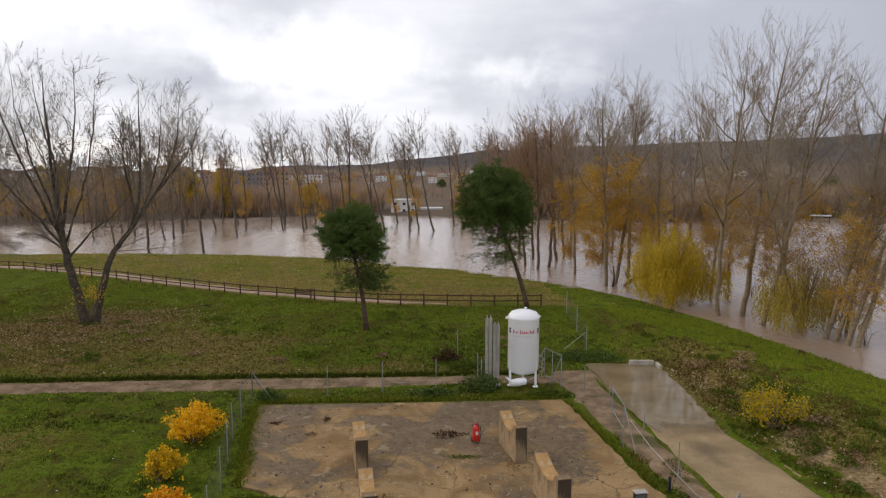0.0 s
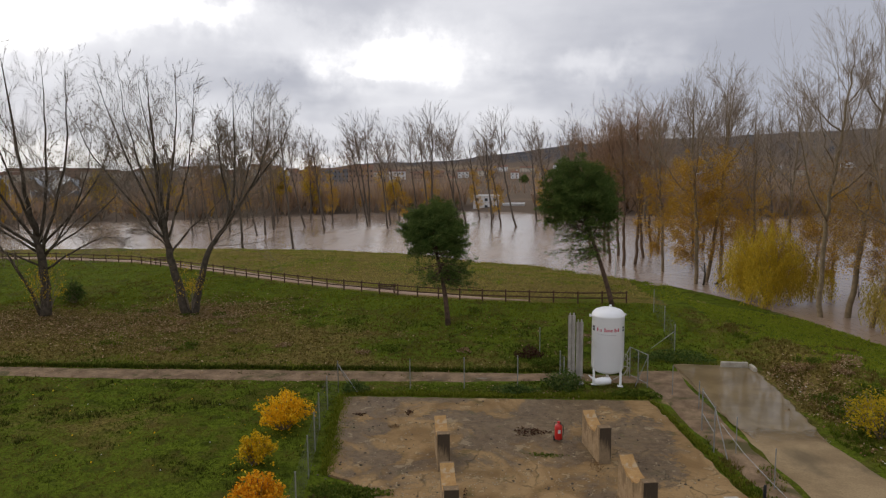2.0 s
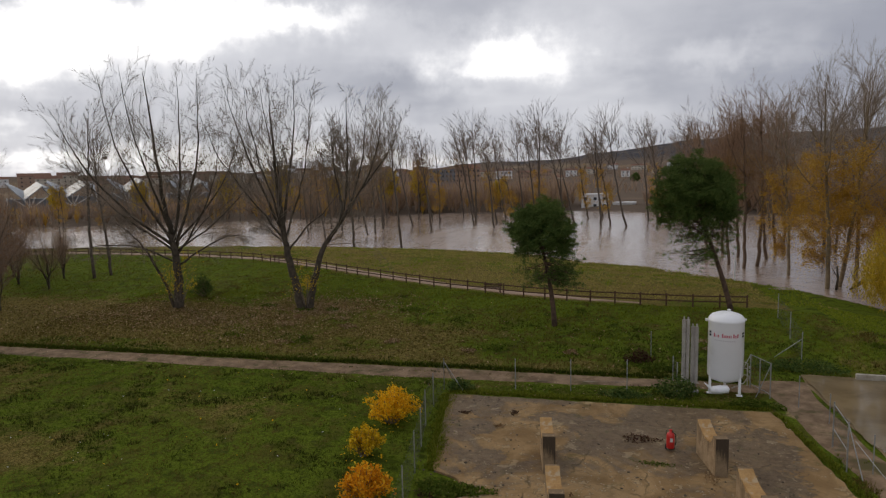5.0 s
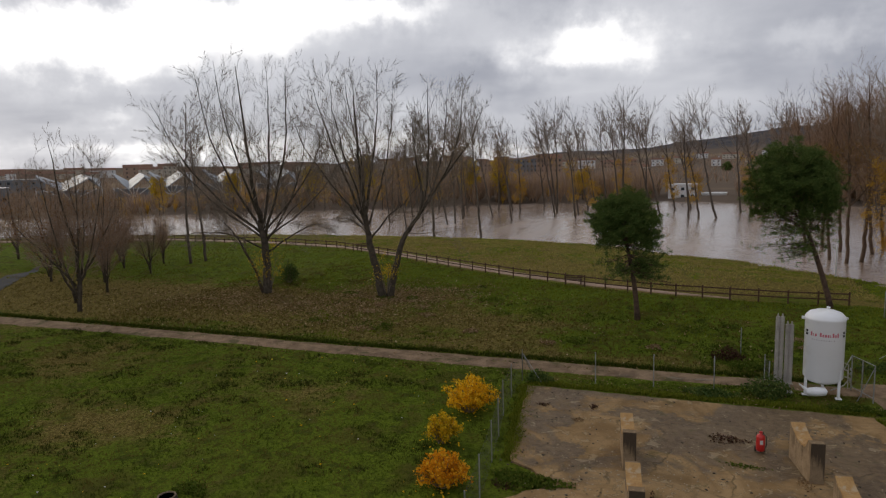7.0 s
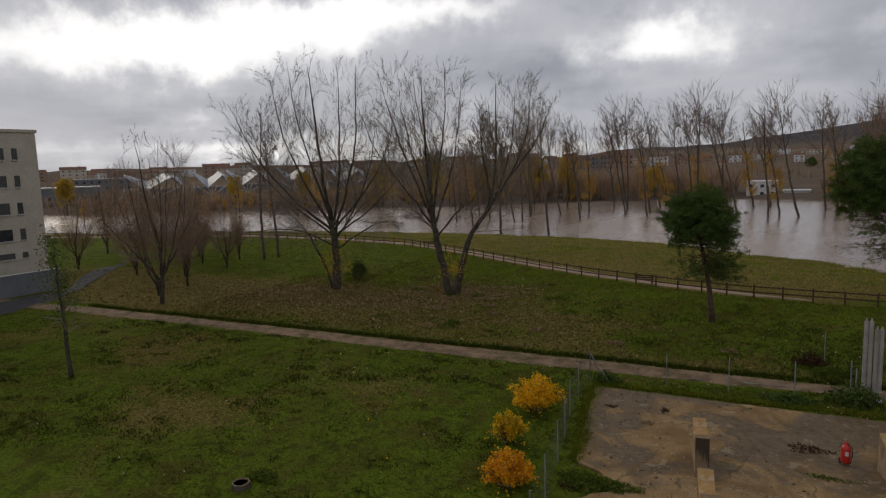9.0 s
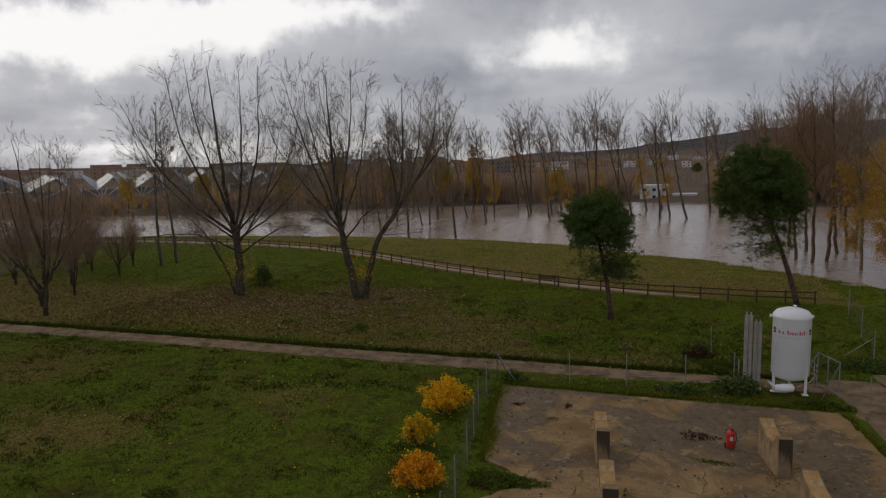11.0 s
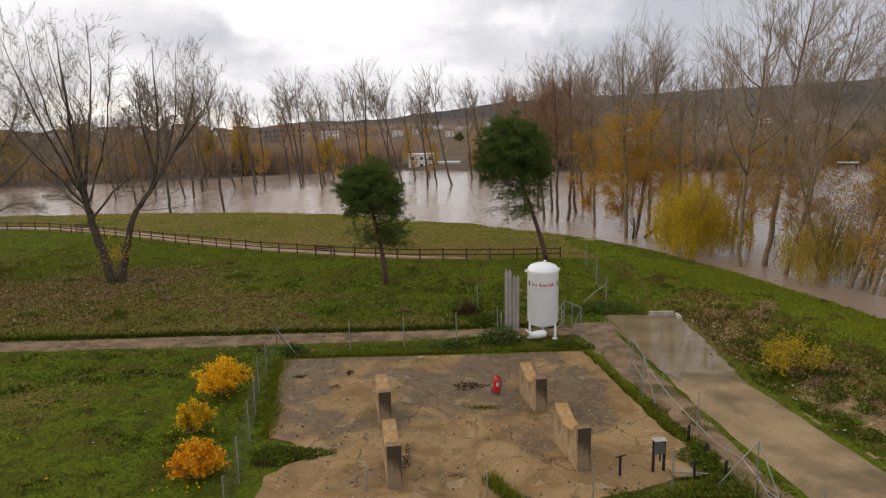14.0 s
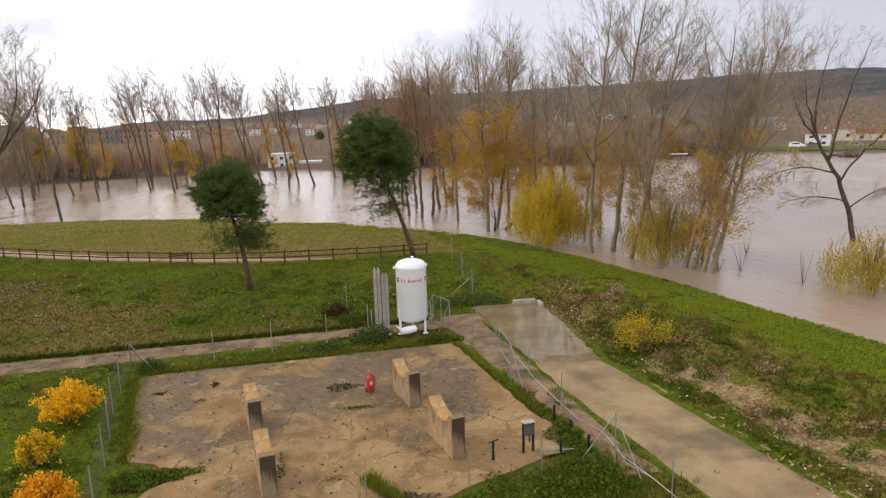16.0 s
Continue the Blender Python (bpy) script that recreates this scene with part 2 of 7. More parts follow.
def concrete_yard():
    m, t, b = material("old_concrete", 0.85, 0, 0.1)
    vec = t.nodes.new("ShaderNodeNewGeometry").outputs["Position"]
    a = noise_node(t, vec, 0.24, 8, 0.62, 0.7)
    c = noise_node(t, vec, 0.5, 7, 0.62, 0.9)
    f = noise_node(t, vec, 3.2, 6, 0.65, 0.3)
    g = noise_node(t, vec, 24.0, 3, 0.7)
    col = mixc(t, ramp(t, c, 0.35, 0.65), (0.215, 0.132, 0.058), (0.350, 0.228, 0.108))
    sp = t.nodes.new("ShaderNodeSeparateXYZ")
    t.links.new(vec, sp.inputs[0])
    back = math_node(t, "MULTIPLY", ramp(t, sp.outputs[1], 24.5, 28.5), 0.09)
    damp = ramp(t, math_node(t, "ADD", math_node(t, "ADD", a, back), math_node(t, "MULTIPLY", math_node(t, "SUBTRACT", f, 0.5), 0.10)), 0.53, 0.63)
    for bx, by, rx, ry in ((-7.4, 29.7, 1.0, 0.9), (-6.5, 26.5, 1.1, 0.9), (-1.2, 30.2, 1.7, 1.2), (-3.4, 31.6, 1.6, 0.8), (1.6, 32.0, 2.2, 1.3), (5.3, 30.0, 1.4, 2.6), (5.6, 26.4, 0.9, 1.6), (-7.9, 32.9, 1.3, 0.6)):
        ex = math_node(t, "DIVIDE", math_node(t, "SUBTRACT", sp.outputs[0], bx), rx)
        ey = math_node(t, "DIVIDE", math_node(t, "SUBTRACT", sp.outputs[1], by), ry)
        rr = math_node(t, "ADD", math_node(t, "ADD", math_node(t, "MULTIPLY", ex, ex), math_node(t, "MULTIPLY", ey, ey)), math_node(t, "MULTIPLY", math_node(t, "SUBTRACT", math_node(t, "ADD", c, f), 1.0), 3.6))
        damp = math_node(t, "MAXIMUM", damp, math_node(t, "SUBTRACT", 1.0, ramp(t, rr, 0.75, 1.25)))
    col = mixc(t, math_node(t, "MULTIPLY", damp, 0.75), col, mixc(t, ramp(t, f, 0.35, 0.65), (0.072, 0.052, 0.034), (0.150, 0.108, 0.068)))
    moss = ramp(t, noise_node(t, vec, 0.9, 7, 0.68, 0.4), 0.57, 0.68)
    col = mixc(t, math_node(t, "MULTIPLY", moss, 0.6), col, (0.095, 0.082, 0.030))
    col = mixc(t, math_node(t, "MULTIPLY", ramp(t, f, 0.52, 0.75), 0.35), col, (0.15, 0.105, 0.06))
    flaky = ramp(t, noise_node(t, vec, 1.5, 6, 0.6, 0.5), 0.60, 0.625)
    col = mixc(t, math_node(t, "MULTIPLY", flaky, 0.38), col, mixc(t, g, (0.36, 0.27, 0.15), (0.50, 0.40, 0.25)))
    rim = math_node(t, "MULTIPLY", ramp(t, noise_node(t, vec, 1.5, 6, 0.6, 0.5), 0.575, 0.60), math_node(t, "SUBTRACT", 1.0, flaky))
    col = mixc(t, math_node(t, "MULTIPLY", rim, 0.45), col, (0.085, 0.066, 0.036))
    chips = ramp(t, noise_node(t, vec, 7.5, 3, 0.6), 0.66, 0.70)
    col = mixc(t, math_node(t, "MULTIPLY", chips, 0.5), col, (0.42, 0.34, 0.22))
    pits = ramp(t, noise_node(t, vec, 9.0, 4, 0.7, 0.3), 0.60, 0.68)
    col = mixc(t, math_node(t, "MULTIPLY", pits, 0.55), col, (0.085, 0.062, 0.036))
    cell = N(t, "ShaderNodeTexVoronoi", feature="DISTANCE_TO_EDGE", Scale=0.27)
    warp = N(t, "ShaderNodeVectorMath", operation="ADD")
    t.links.new(vec, warp.inputs[0])
    wob = N(t, "ShaderNodeTexNoise", Scale=1.3, Detail=5)
    t.links.new(vec, wob.inputs["Vector"])
    t.links.new(wob.outputs["Color"], warp.inputs[1])
    t.links.new(warp.outputs[0], cell.inputs["Vector"])
    line = math_node(t, "SUBTRACT", 1.0, ramp(t, cell.outputs["Distance"], 0.004, 0.016))
    line = math_node(t, "MULTIPLY", line, ramp(t, c, 0.48, 0.6))
    col = mixc(t, math_node(t, "MULTIPLY", line, 0.5), col, (0.055, 0.045, 0.025))
    t.links.new(col, b.inputs["Base Color"])
    t.links.new(math_node(t, "SUBTRACT", 0.95, math_node(t, "MULTIPLY", damp, 0.45)), b.inputs["Roughness"])
    bump_to(t, b, math_node(t, "SUBTRACT", math_node(t, "ADD", f, math_node(t, "MULTIPLY", g, 0.25)), math_node(t, "MULTIPLY", line, 0.8)), 0.8, 0.04)
    return m


TURF, FAR, WATER, YARD = ground_material(), far_material(), water_material(), concrete_yard()
ROADC = surf("drive_concrete", (0.225, 0.156, 0.084), (0.365, 0.265, 0.146), 0.5, 0.8, bump=0.25, fine=14, spec=0.15, stain=(0.155, 0.115, 0.066), stain_scale=0.22, world_space=True)
GRAVEL = surf("gravel", (0.30, 0.20, 0.145), (0.40, 0.28, 0.20), 0.8, 0.95, bump=0.5, fine=18, stain=(0.22, 0.16, 0.11), stain_scale=0.4, world_space=True)
DIRT = surf("dirt_track", (0.155, 0.102, 0.060), (0.31, 0.213, 0.130), 1.1, 0.9, bump=0.9, fine=7, spec=0.12, stain=(0.10, 0.085, 0.035), stain_scale=0.5, world_space=True)
BARK = surf("bark", (0.165, 0.122, 0.072), (0.33, 0.25, 0.15), 2.5, 0.95, bump=0.6, fine=22, vary=0.5)
DARKBARK = surf("dark_bark", (0.050, 0.040, 0.028), (0.112, 0.088, 0.062), 2.5, 0.95, bump=0.6, fine=22)
FARBARK = surf("grey_brown_bark", (0.085, 0.066, 0.050), (0.165, 0.130, 0.098), 2.5, 0.95, bump=0.6, fine=22, vary=0.5)
TWIG = surf("twigs", (0.27, 0.212, 0.155), (0.42, 0.335, 0.255), 0.6, 0.95, bump=0, vary=0.5)
RUSTBARK = surf("rusty_bark", (0.10, 0.066, 0.042), (0.21, 0.14, 0.09), 2.5, 0.95, bump=0.6, fine=22, vary=0.4)
RUSTTWIG = surf("rusty_twigs", (0.27, 0.165, 0.100), (0.40, 0.26, 0.165), 0.6, 0.95, bump=0, vary=0.4)
SCRUBTWIG = surf("russet_twigs", (0.25, 0.178, 0.128), (0.40, 0.295, 0.215), 0.6, 0.95, bump=0, vary=0.35)
DARKTWIG = surf("dark_twigs", (0.175, 0.140, 0.105), (0.30, 0.24, 0.182), 0.6, 0.95, bump=0)
PINEBARK = surf("pine_bark", (0.055, 0.036, 0.026), (0.14, 0.085, 0.055), 3, 0.95, bump=0.7, fine=16)
NEEDLE = leafy("pine_needles", (0.046, 0.080, 0.020), (0.100, 0.150, 0.036), (0.175, 0.195, 0.05), 0.28)
GOLD = leafy("golden_leaves", (0.72, 0.38, 0.012), (0.88, 0.53, 0.018), (0.93, 0.66, 0.05), 0.42)
GOLDM = leafy("mottled_gold_leaves", (0.40, 0.30, 0.014), (0.78, 0.46, 0.016), (0.86, 0.60, 0.04), 0.42)
GOLDO = leafy("orange_gold_leaves", (0.60, 0.23, 0.012), (0.80, 0.39, 0.016), (0.88, 0.55, 0.04), 0.4)
OCHRE = leafy("ochre_leaves", (0.42, 0.235, 0.045), (0.56, 0.34, 0.055), (0.62, 0.43, 0.09), 0.42)
DEADLEAF = leafy("dead_brown_leaves", (0.24, 0.135, 0.050), (0.36, 0.215, 0.075), (0.44, 0.29, 0.08), 0.35)
LASTLEAF = leafy("last_yellow_leaves", (0.50, 0.33, 0.030), (0.64, 0.44, 0.040), (0.42, 0.33, 0.05), 0.42)
FARTWIG = surf("brown_twigs", (0.23, 0.18, 0.14), (0.37, 0.295, 0.23), 0.6, 0.95, bump=0, vary=0.45)
WILLOWL = leafy("willow_leaves", (0.46, 0.33, 0.030), (0.64, 0.455, 0.045), (0.36, 0.285, 0.035), 0.42)
GREENL = leafy("green_leaves", (0.050, 0.080, 0.010), (0.105, 0.145, 0.018), (0.17, 0.18, 0.03), 0.3)
STRAWL = leafy("dry_leaves", (0.19, 0.115, 0.052), (0.32, 0.21, 0.108), (0.46, 0.35, 0.215), 0.25)
RUSTL = leafy("rusty_leaves", (0.16, 0.075, 0.035), (0.28, 0.14, 0.06), (0.34, 0.20, 0.07), 0.25)
# far-bank brown, paled to hold some of the haze
BRUSH = leafy("brown_brush", (0.27, 0.190, 0.138), (0.42, 0.310, 0.228), (0.42, 0.27, 0.13), 0.1, 1.0)
REED = leafy("dead_scrub", (0.17, 0.120, 0.080), (0.27, 0.20, 0.135), (0.33, 0.25, 0.16), 0.1, 1.0)
WOODRAIL = surf("stained_wood", (0.056, 0.028, 0.017), (0.130, 0.066, 0.038), 4, 0.75, bump=0.4, fine=30, vary=0.4)


def streaked(name, c1, c2, dark, amount, top):
    """Weathered cast concrete with run-down streaks, worst under the upper edge at height top."""
    m, t, b = material(name, 0.9, 0, 0.2)
    vec = t.nodes.new("ShaderNodeTexCoord").outputs["Object"]
    mp = N(t, "ShaderNodeMapping")
    mp.inputs["Scale"].default_value = (7.0, 7.0, 0.55)
    t.links.new(vec, mp.inputs["Vector"])
    run = noise_node(t, mp.outputs[0], 1.0, 5, 0.6, 0.2)
    a = noise_node(t, vec, 2.2, 6, 0.65)
    f = noise_node(t, vec, 22.0, 3, 0.6)
    col = mixc(t, ramp(t, a, 0.3, 0.7), c1, c2)
    sp = t.nodes.new("ShaderNodeSeparateXYZ")
    t.links.new(vec, sp.inputs[0])
    reach = ramp(t, math_node(t, "ADD", math_node(t, "DIVIDE", sp.outputs[2], top), math_node(t, "MULTIPLY", math_node(t, "SUBTRACT", run, 0.5), 2.4)), 0.45, 0.95)
    col = mixc(t, math_node(t, "MULTIPLY", reach, amount), col, dark)
    col = mixc(t, math_node(t, "MULTIPLY", ramp(t, f, 0.45, 0.75), 0.35), col, dark)
    t.links.new(col, b.inputs["Base Color"])
    bump_to(t, b, math_node(t, "ADD", f, a), 0.5, 0.015)
    return m


BLOCKC = streaked("cast_concrete", (0.27, 0.185, 0.100), (0.41, 0.290, 0.170), (0.12, 0.080, 0.044), 0.6, 1.6)
BLOCKTOP = surf("rusty_saddle", (0.36, 0.20, 0.07), (0.48, 0.29, 0.115), 3, 0.85, bump=0.4, fine=18, stain=(0.44, 0.33, 0.20), stain_scale=2.5)
# end faces: run-down streaks, and a darker tone painting their shaded side
BLOCKEND = streaked("shaded_streaked_concrete", (0.21, 0.150, 0.088), (0.31, 0.225, 0.135), (0.046, 0.033, 0.022), 0.9, 1.15)
WHITE = surf("white_enamel", (0.85, 0.85, 0.85), (0.88, 0.88, 0.88), 0.6, 0.35, bump=0.02, fine=5, stain=(0.80, 0.795, 0.78), stain_scale=0.8, spec=0.5, speck=0.03)
GALV = surf("galvanised_steel", (0.30, 0.30, 0.29), (0.42, 0.42, 0.41), 5, 0.5, 0.6, 0.1)
ALU = surf("weathered_aluminium", (0.36, 0.33, 0.29), (0.50, 0.46, 0.41), 2, 0.6, 0.2, 0.2)
WIRE = surf("fence_wire", (0.10, 0.10, 0.09), (0.17, 0.17, 0.16), 3, 0.6, 0.4, 0)
RED = surf("red_paint", (0.50, 0.018, 0.015), (0.60, 0.030, 0.022), 4, 0.4, bump=0.05, spec=0.5)
BLACK = surf("black_rubber", (0.012, 0.012, 0.013), (0.03, 0.03, 0.03), 6, 0.7, bump=0.2)
LOGORED = surf("red_lettering", (0.56, 0.13, 0.17), (0.62, 0.18, 0.22), 6, 0.5, bump=0)
LOGOGREY = surf("grey_lettering", (0.42, 0.38, 0.40), (0.48, 0.44, 0.45), 6, 0.5, bump=0)
RENDERW = surf("pale_render", (0.56, 0.50, 0.40), (0.64, 0.575, 0.47), 0.4, 0.9, bump=0.1, fine=4, stain=(0.50, 0.45, 0.36), stain_scale=0.25)
GLASSD = surf("dark_window", (0.030, 0.034, 0.038), (0.06, 0.065, 0.07), 1.5, 0.12, bump=0, spec=0.5)
SHUTTER = surf("roller_shutter", (0.085, 0.082, 0.078), (0.12, 0.115, 0.11), 2, 0.6, bump=0.1)
WHITEWALL = surf("white_wall", (0.72, 0.71, 0.69), (0.80, 0.79, 0.77), 0.5, 0.85, bump=0.05, vary=0.15, speck=0.1)
BRICKW = surf("ochre_wall", (0.33, 0.225, 0.16), (0.42, 0.29, 0.21), 0.3, 0.9, bump=0.05, vary=0.4)
TILER = surf("roof_tile", (0.17, 0.085, 0.055), (0.25, 0.13, 0.085), 0.6, 0.9, bump=0.2, vary=0.4)
METALR = surf("metal_roofing", (0.30, 0.325, 0.35), (0.40, 0.425, 0.445), 0.2, 0.5, bump=0.05)
GREYW = surf("grey_cladding", (0.16, 0.17, 0.18), (0.22, 0.23, 0.24), 0.3, 0.7, bump=0.05)
LITTER = surf("pale_scrap", (0.55, 0.54, 0.51), (0.68, 0.67, 0.64), 4, 0.7, bump=0.1)
ASPHALT = surf("asphalt", (0.045, 0.045, 0.046), (0.07, 0.07, 0.07), 1, 0.85, bump=0.3, world_space=True)


# ---- mesh helpers ----
def mesh_object(name, verts, faces, mat, smooth=False):
    me = bpy.data.meshes.new(name)
    me.from_pydata([tuple(v) for v in verts], [], [tuple(f) for f in faces])
    for m in (mat if isinstance(mat, (list, tuple)) else [mat]):
        me.materials.append(m)
    if smooth:
        me.polygons.foreach_set("use_smooth", [True] * len(me.polygons))
    return new(name, me)


def under(ob, parent, label=""):
    ob.parent = parent
    return tagged(ob, label)


def part(name, shape, mat, parent, label="", smooth=False):
    """A mesh of its own under a thing. shape: a bmesh, or vertices and faces."""
    if isinstance(shape, tuple):
        ob = mesh_object(name, shape[0], shape[1], mat, smooth)
    else:
        me = bpy.data.meshes.new(name)
        shape.to_mesh(me)
        shape.free()
        me.materials.append(mat)
        if smooth:
            me.polygons.foreach_set("use_smooth", [True] * len(me.polygons))
        ob = new(name, me)
    return under(ob, parent, label)


def thing(name, m, label, category, group="", kind=""):
    e = new(name)
    e.empty_display_size = 0.2
    e.matrix_world = m
    return tagged(e, label, category, group, kind)


def box(sx, sy, sz, at=(0, 0, 0), bevel=0.0, rot=None):
    """A box standing on at, bevelled."""
    bm = bmesh.new()
    bmesh.ops.create_cube(bm, size=1)
    bmesh.ops.scale(bm, vec=(sx, sy, sz), verts=bm.verts)
    if bevel:
        bmesh.ops.bevel(bm, geom=bm.edges, offset=bevel, segments=1, affect="EDGES", profile=0.5)
    bmesh.ops.translate(bm, vec=(0, 0, sz / 2), verts=bm.verts)
    if rot is not None:
        bmesh.ops.transform(bm, matrix=rot, verts=bm.verts)
    bmesh.ops.translate(bm, vec=at, verts=bm.verts)
    return bm


def tube(points, radii, sides=6, closed=True):
    """Vertices and faces of a round bar along points."""
    pts = [Vector(p) for p in points]
    if isinstance(radii, (int, float)):
        radii = [radii] * len(pts)
    verts, faces = [], []
    ref = None
    for i, p in enumerate(pts):
        d = (pts[min(i + 1, len(pts) - 1)] - pts[max(i - 1, 0)]).normalized()
        if ref is None:
            ref = d.orthogonal().normalized()
        ref = (ref - d * ref.dot(d)).normalized()
        s = d.cross(ref)
        for k in range(sides):
            a = 2 * math.pi * k / sides
            verts.append(p + (ref * math.cos(a) + s * math.sin(a)) * radii[i])
    for i in range(len(pts) - 1):
        for k in range(sides):
            a, b = i * sides + k, i * sides + (k + 1) % sides
            faces.append((a, b, b + sides, a + sides))
    if closed:
        faces.append(tuple(range(sides))[::-1])
        faces.append(tuple(range((len(pts) - 1) * sides, len(pts) * sides)))
    return verts, faces


def merge(shapes):
    verts, faces = [], []
    for v, f in shapes:
        o = len(verts)
        verts += list(v)
        faces += [tuple(i + o for i in q) for q in f]
    return verts, faces


def lathe(profile, sides=28):
    """Turned shape about z from (radius, height) pairs."""
    verts, faces = [], []
    for r, z in profile:
        for k in range(sides):
            a = 2 * math.pi * k / sides
            verts.append((r * math.cos(a), r * math.sin(a), z))
    for i in range(len(profile) - 1):
        for k in range(sides):
            a, b = i * sides + k, i * sides + (k + 1) % sides
            faces.append((a, b, b + sides, a + sides))
    faces.append(tuple(range(sides))[::-1])
    faces.append(tuple(range((len(profile) - 1) * sides, len(profile) * sides)))
    return verts, faces


# ---- the lie of the land ----
WATER_Z = -0.3
TOE = [(-170, 36), (-120, 37.5), (-70, 39.5), (-40, 41), (-10, 41.5), (8.5, 42.5), (14.8, 42.5), (15.2, 38.5), (14.6, 30.3), (15.4, 25.6), (16.9, 16.8), (19.0, 2), (21, -20)]
CREST = [(-190, 50), (-140, 62), (-117, 69.4), (-97, 77.5), (-80, 80), (-61.4, 79.4), (-50, 77.3), (-35.8, 70.2), (-29.7, 66.7), (-19.3, 61.2), (-14.5, 59.4), (-10.8, 57.9),
         (-4.7, 56.3), (3.9, 55.7), (10, 56.2), (13, 55.0), (17.2, 45), (20.2, 35), (22.0, 27), (23.5, 18), (26, 2), (28, -20)]
SHORE = [(-220, 60), (-144, 80.5), (-102, 96.7), (-73, 105.7), (-49, 106.5), (-32, 104.5), (-23.5, 101.6), (-16, 99.5), (-6.6, 91.5), (1.3, 88.5), (11, 79), (16.3, 73.3), (20.7, 65.5),
         (24, 55.3), (26.7, 45.2), (28.3, 37.4), (29.6, 32), (31.5, 24), (34, 10), (37, -20)]
FARSHORE = [(-260, 118), (-193, 122), (-158, 142), (-119, 162), (-90, 176), (-60, 195), (-17, 209), (34, 186), (64, 179), (90, 188), (137, 205), (170, 176), (260, 150)]


def polydist(P, line):
    """Distance from points to a polyline, and on which side (left of it is positive)."""
    best = np.full(len(P), 1e9)
    side = np.zeros(len(P))
    for (ax, ay), (bx, by) in zip(line, line[1:]):
        d = np.array([bx - ax, by - ay])
        rel = P - np.array([ax, ay])
        u = np.clip(rel @ d / (d @ d), 0, 1)
        off = rel - u[:, None] * d
        dist = np.hypot(off[:, 0], off[:, 1])
        cross = d[0] * rel[:, 1] - d[1] * rel[:, 0]
        near = dist < best - 1e-9
        best = np.where(near, dist, best)
        side = np.where(near, np.sign(cross), side)
    return best, side


def smooth(x):
    x = np.clip(x, 0, 1)
    return x * x * (3 - 2 * x)


def vnoise(P, scale, seed=0):
    """Smooth value noise in numpy."""
    q = P / scale
    i = np.floor(q).astype(int)
    f = q - i
    f = f * f * (3 - 2 * f)

    def h(a, b):
        n = (a * 374761393 + b * 668265263 + seed * 974634777) & 0x7FFFFFFF
        n = ((n ^ (n >> 13)) * 1274126177) & 0x7FFFFFFF
        return ((n ^ (n >> 16)) & 0xFFFF) / 65535.0
    a, b, c, d = h(i[:, 0], i[:, 1]), h(i[:, 0] + 1, i[:, 1]), h(i[:, 0], i[:, 1] + 1), h(i[:, 0] + 1, i[:, 1] + 1)
    return (a * (1 - f[:, 0]) + b * f[:, 0]) * (1 - f[:, 1]) + (c * (1 - f[:, 0]) + d * f[:, 0]) * f[:, 1]


SKY_AZ = [-180, -90, -59, -48, -36, -18, -15, -7, -4, 0, 4, 10, 15, 20, 25, 31, 38, 41.6, 44, 50, 60, 90, 180]
SKY_EL = [0.4, 0.5, 0.40, 0.40, 0.35, 0.3, 0.72, 0.86, 1.36, 1.72, 2.2, 2.38, 2.52, 2.68, 2.74, 2.95, 3.10, 3.15, 2.95, 2.7, 2.2, 1.0, 0.4]


def land(P):
    """Height of the ground at plan points."""
    P = np.asarray(P, float).reshape(-1, 2)
    dt, st = polydist(P, TOE)
    dc, sc = polydist(P, CREST)
    ds, ss = polydist(P, SHORE)
    df, sf = polydist(P, FARSHORE)
    z = np.zeros(len(P))
    z += (vnoise(P, 3.0, 1) - 0.5) * 0.05
    slope = 1.12 * smooth((dt / (dt + dc + 1e-6)) * 0.93 + 0.0)
    inside_slope = (st > 0) & (sc <= 0)
    lumps = ((vnoise(P, 1.6, 2) - 0.5) * 0.30 + (vnoise(P, 4.5, 3) - 0.5) * 0.40) * np.where(P[:, 0] > 14, 1.4, 1.0)
    z = np.where(inside_slope, slope + lumps * smooth(dt / 2.5) * smooth(dc / 2.0), z)
    beyond = (sc > 0) & (ss <= 0)
    u = dc / (dc + ds + 1e-6)
    plateau = 1.12 - (1.12 - WATER_Z) * np.where(P[:, 0] < 8, smooth((u - 0.45) / 0.55) * 0.85 + 0.15 * u, smooth(u) * 0.6 + 0.4 * u)
    z = np.where(beyond, plateau + lumps * 0.35 * smooth(dc / 3) * smooth(ds / 2.0), z)
    wet = ss > 0
    z = np.where(wet, WATER_Z - np.minimum(2.2, 0.22 * ds), z)
    r = np.hypot(P[:, 0], P[:, 1])
    over = sf > 0
    azd = np.degrees(np.arctan2(P[:, 0], P[:, 1]))
    crest_el = np.interp(azd, SKY_AZ, SKY_EL) + (vnoise(np.stack([azd * 3, azd * 0], 1), 2.0, 5) - 0.5) * 0.10
    rest = np.interp(azd, [-60, -15, 0, 20, 45], [2200, 2200, 2100, 1700, 1500])
    top = EYE + rest * np.tan(np.radians(crest_el))
    far_z = WATER_Z + 1.6 * smooth(df / 6) + 6.0 * smooth((r - 230) / 500) + (top - 8) * smooth((r - 480) / (rest - 480)) ** 1.25
    far_z += (vnoise(P, 130, 7) - 0.5) * 10 * smooth((r - 420) / 500) * smooth((rest - r) / 400)
    far_z = np.where(r > rest, top - (r - rest) * 0.04, far_z)
    z = np.where(over, far_z, z)
    behind = (P[:, 1] < -15) & (r > 60)
    z = np.where(behind & ~over, 0.0, z)
    return z


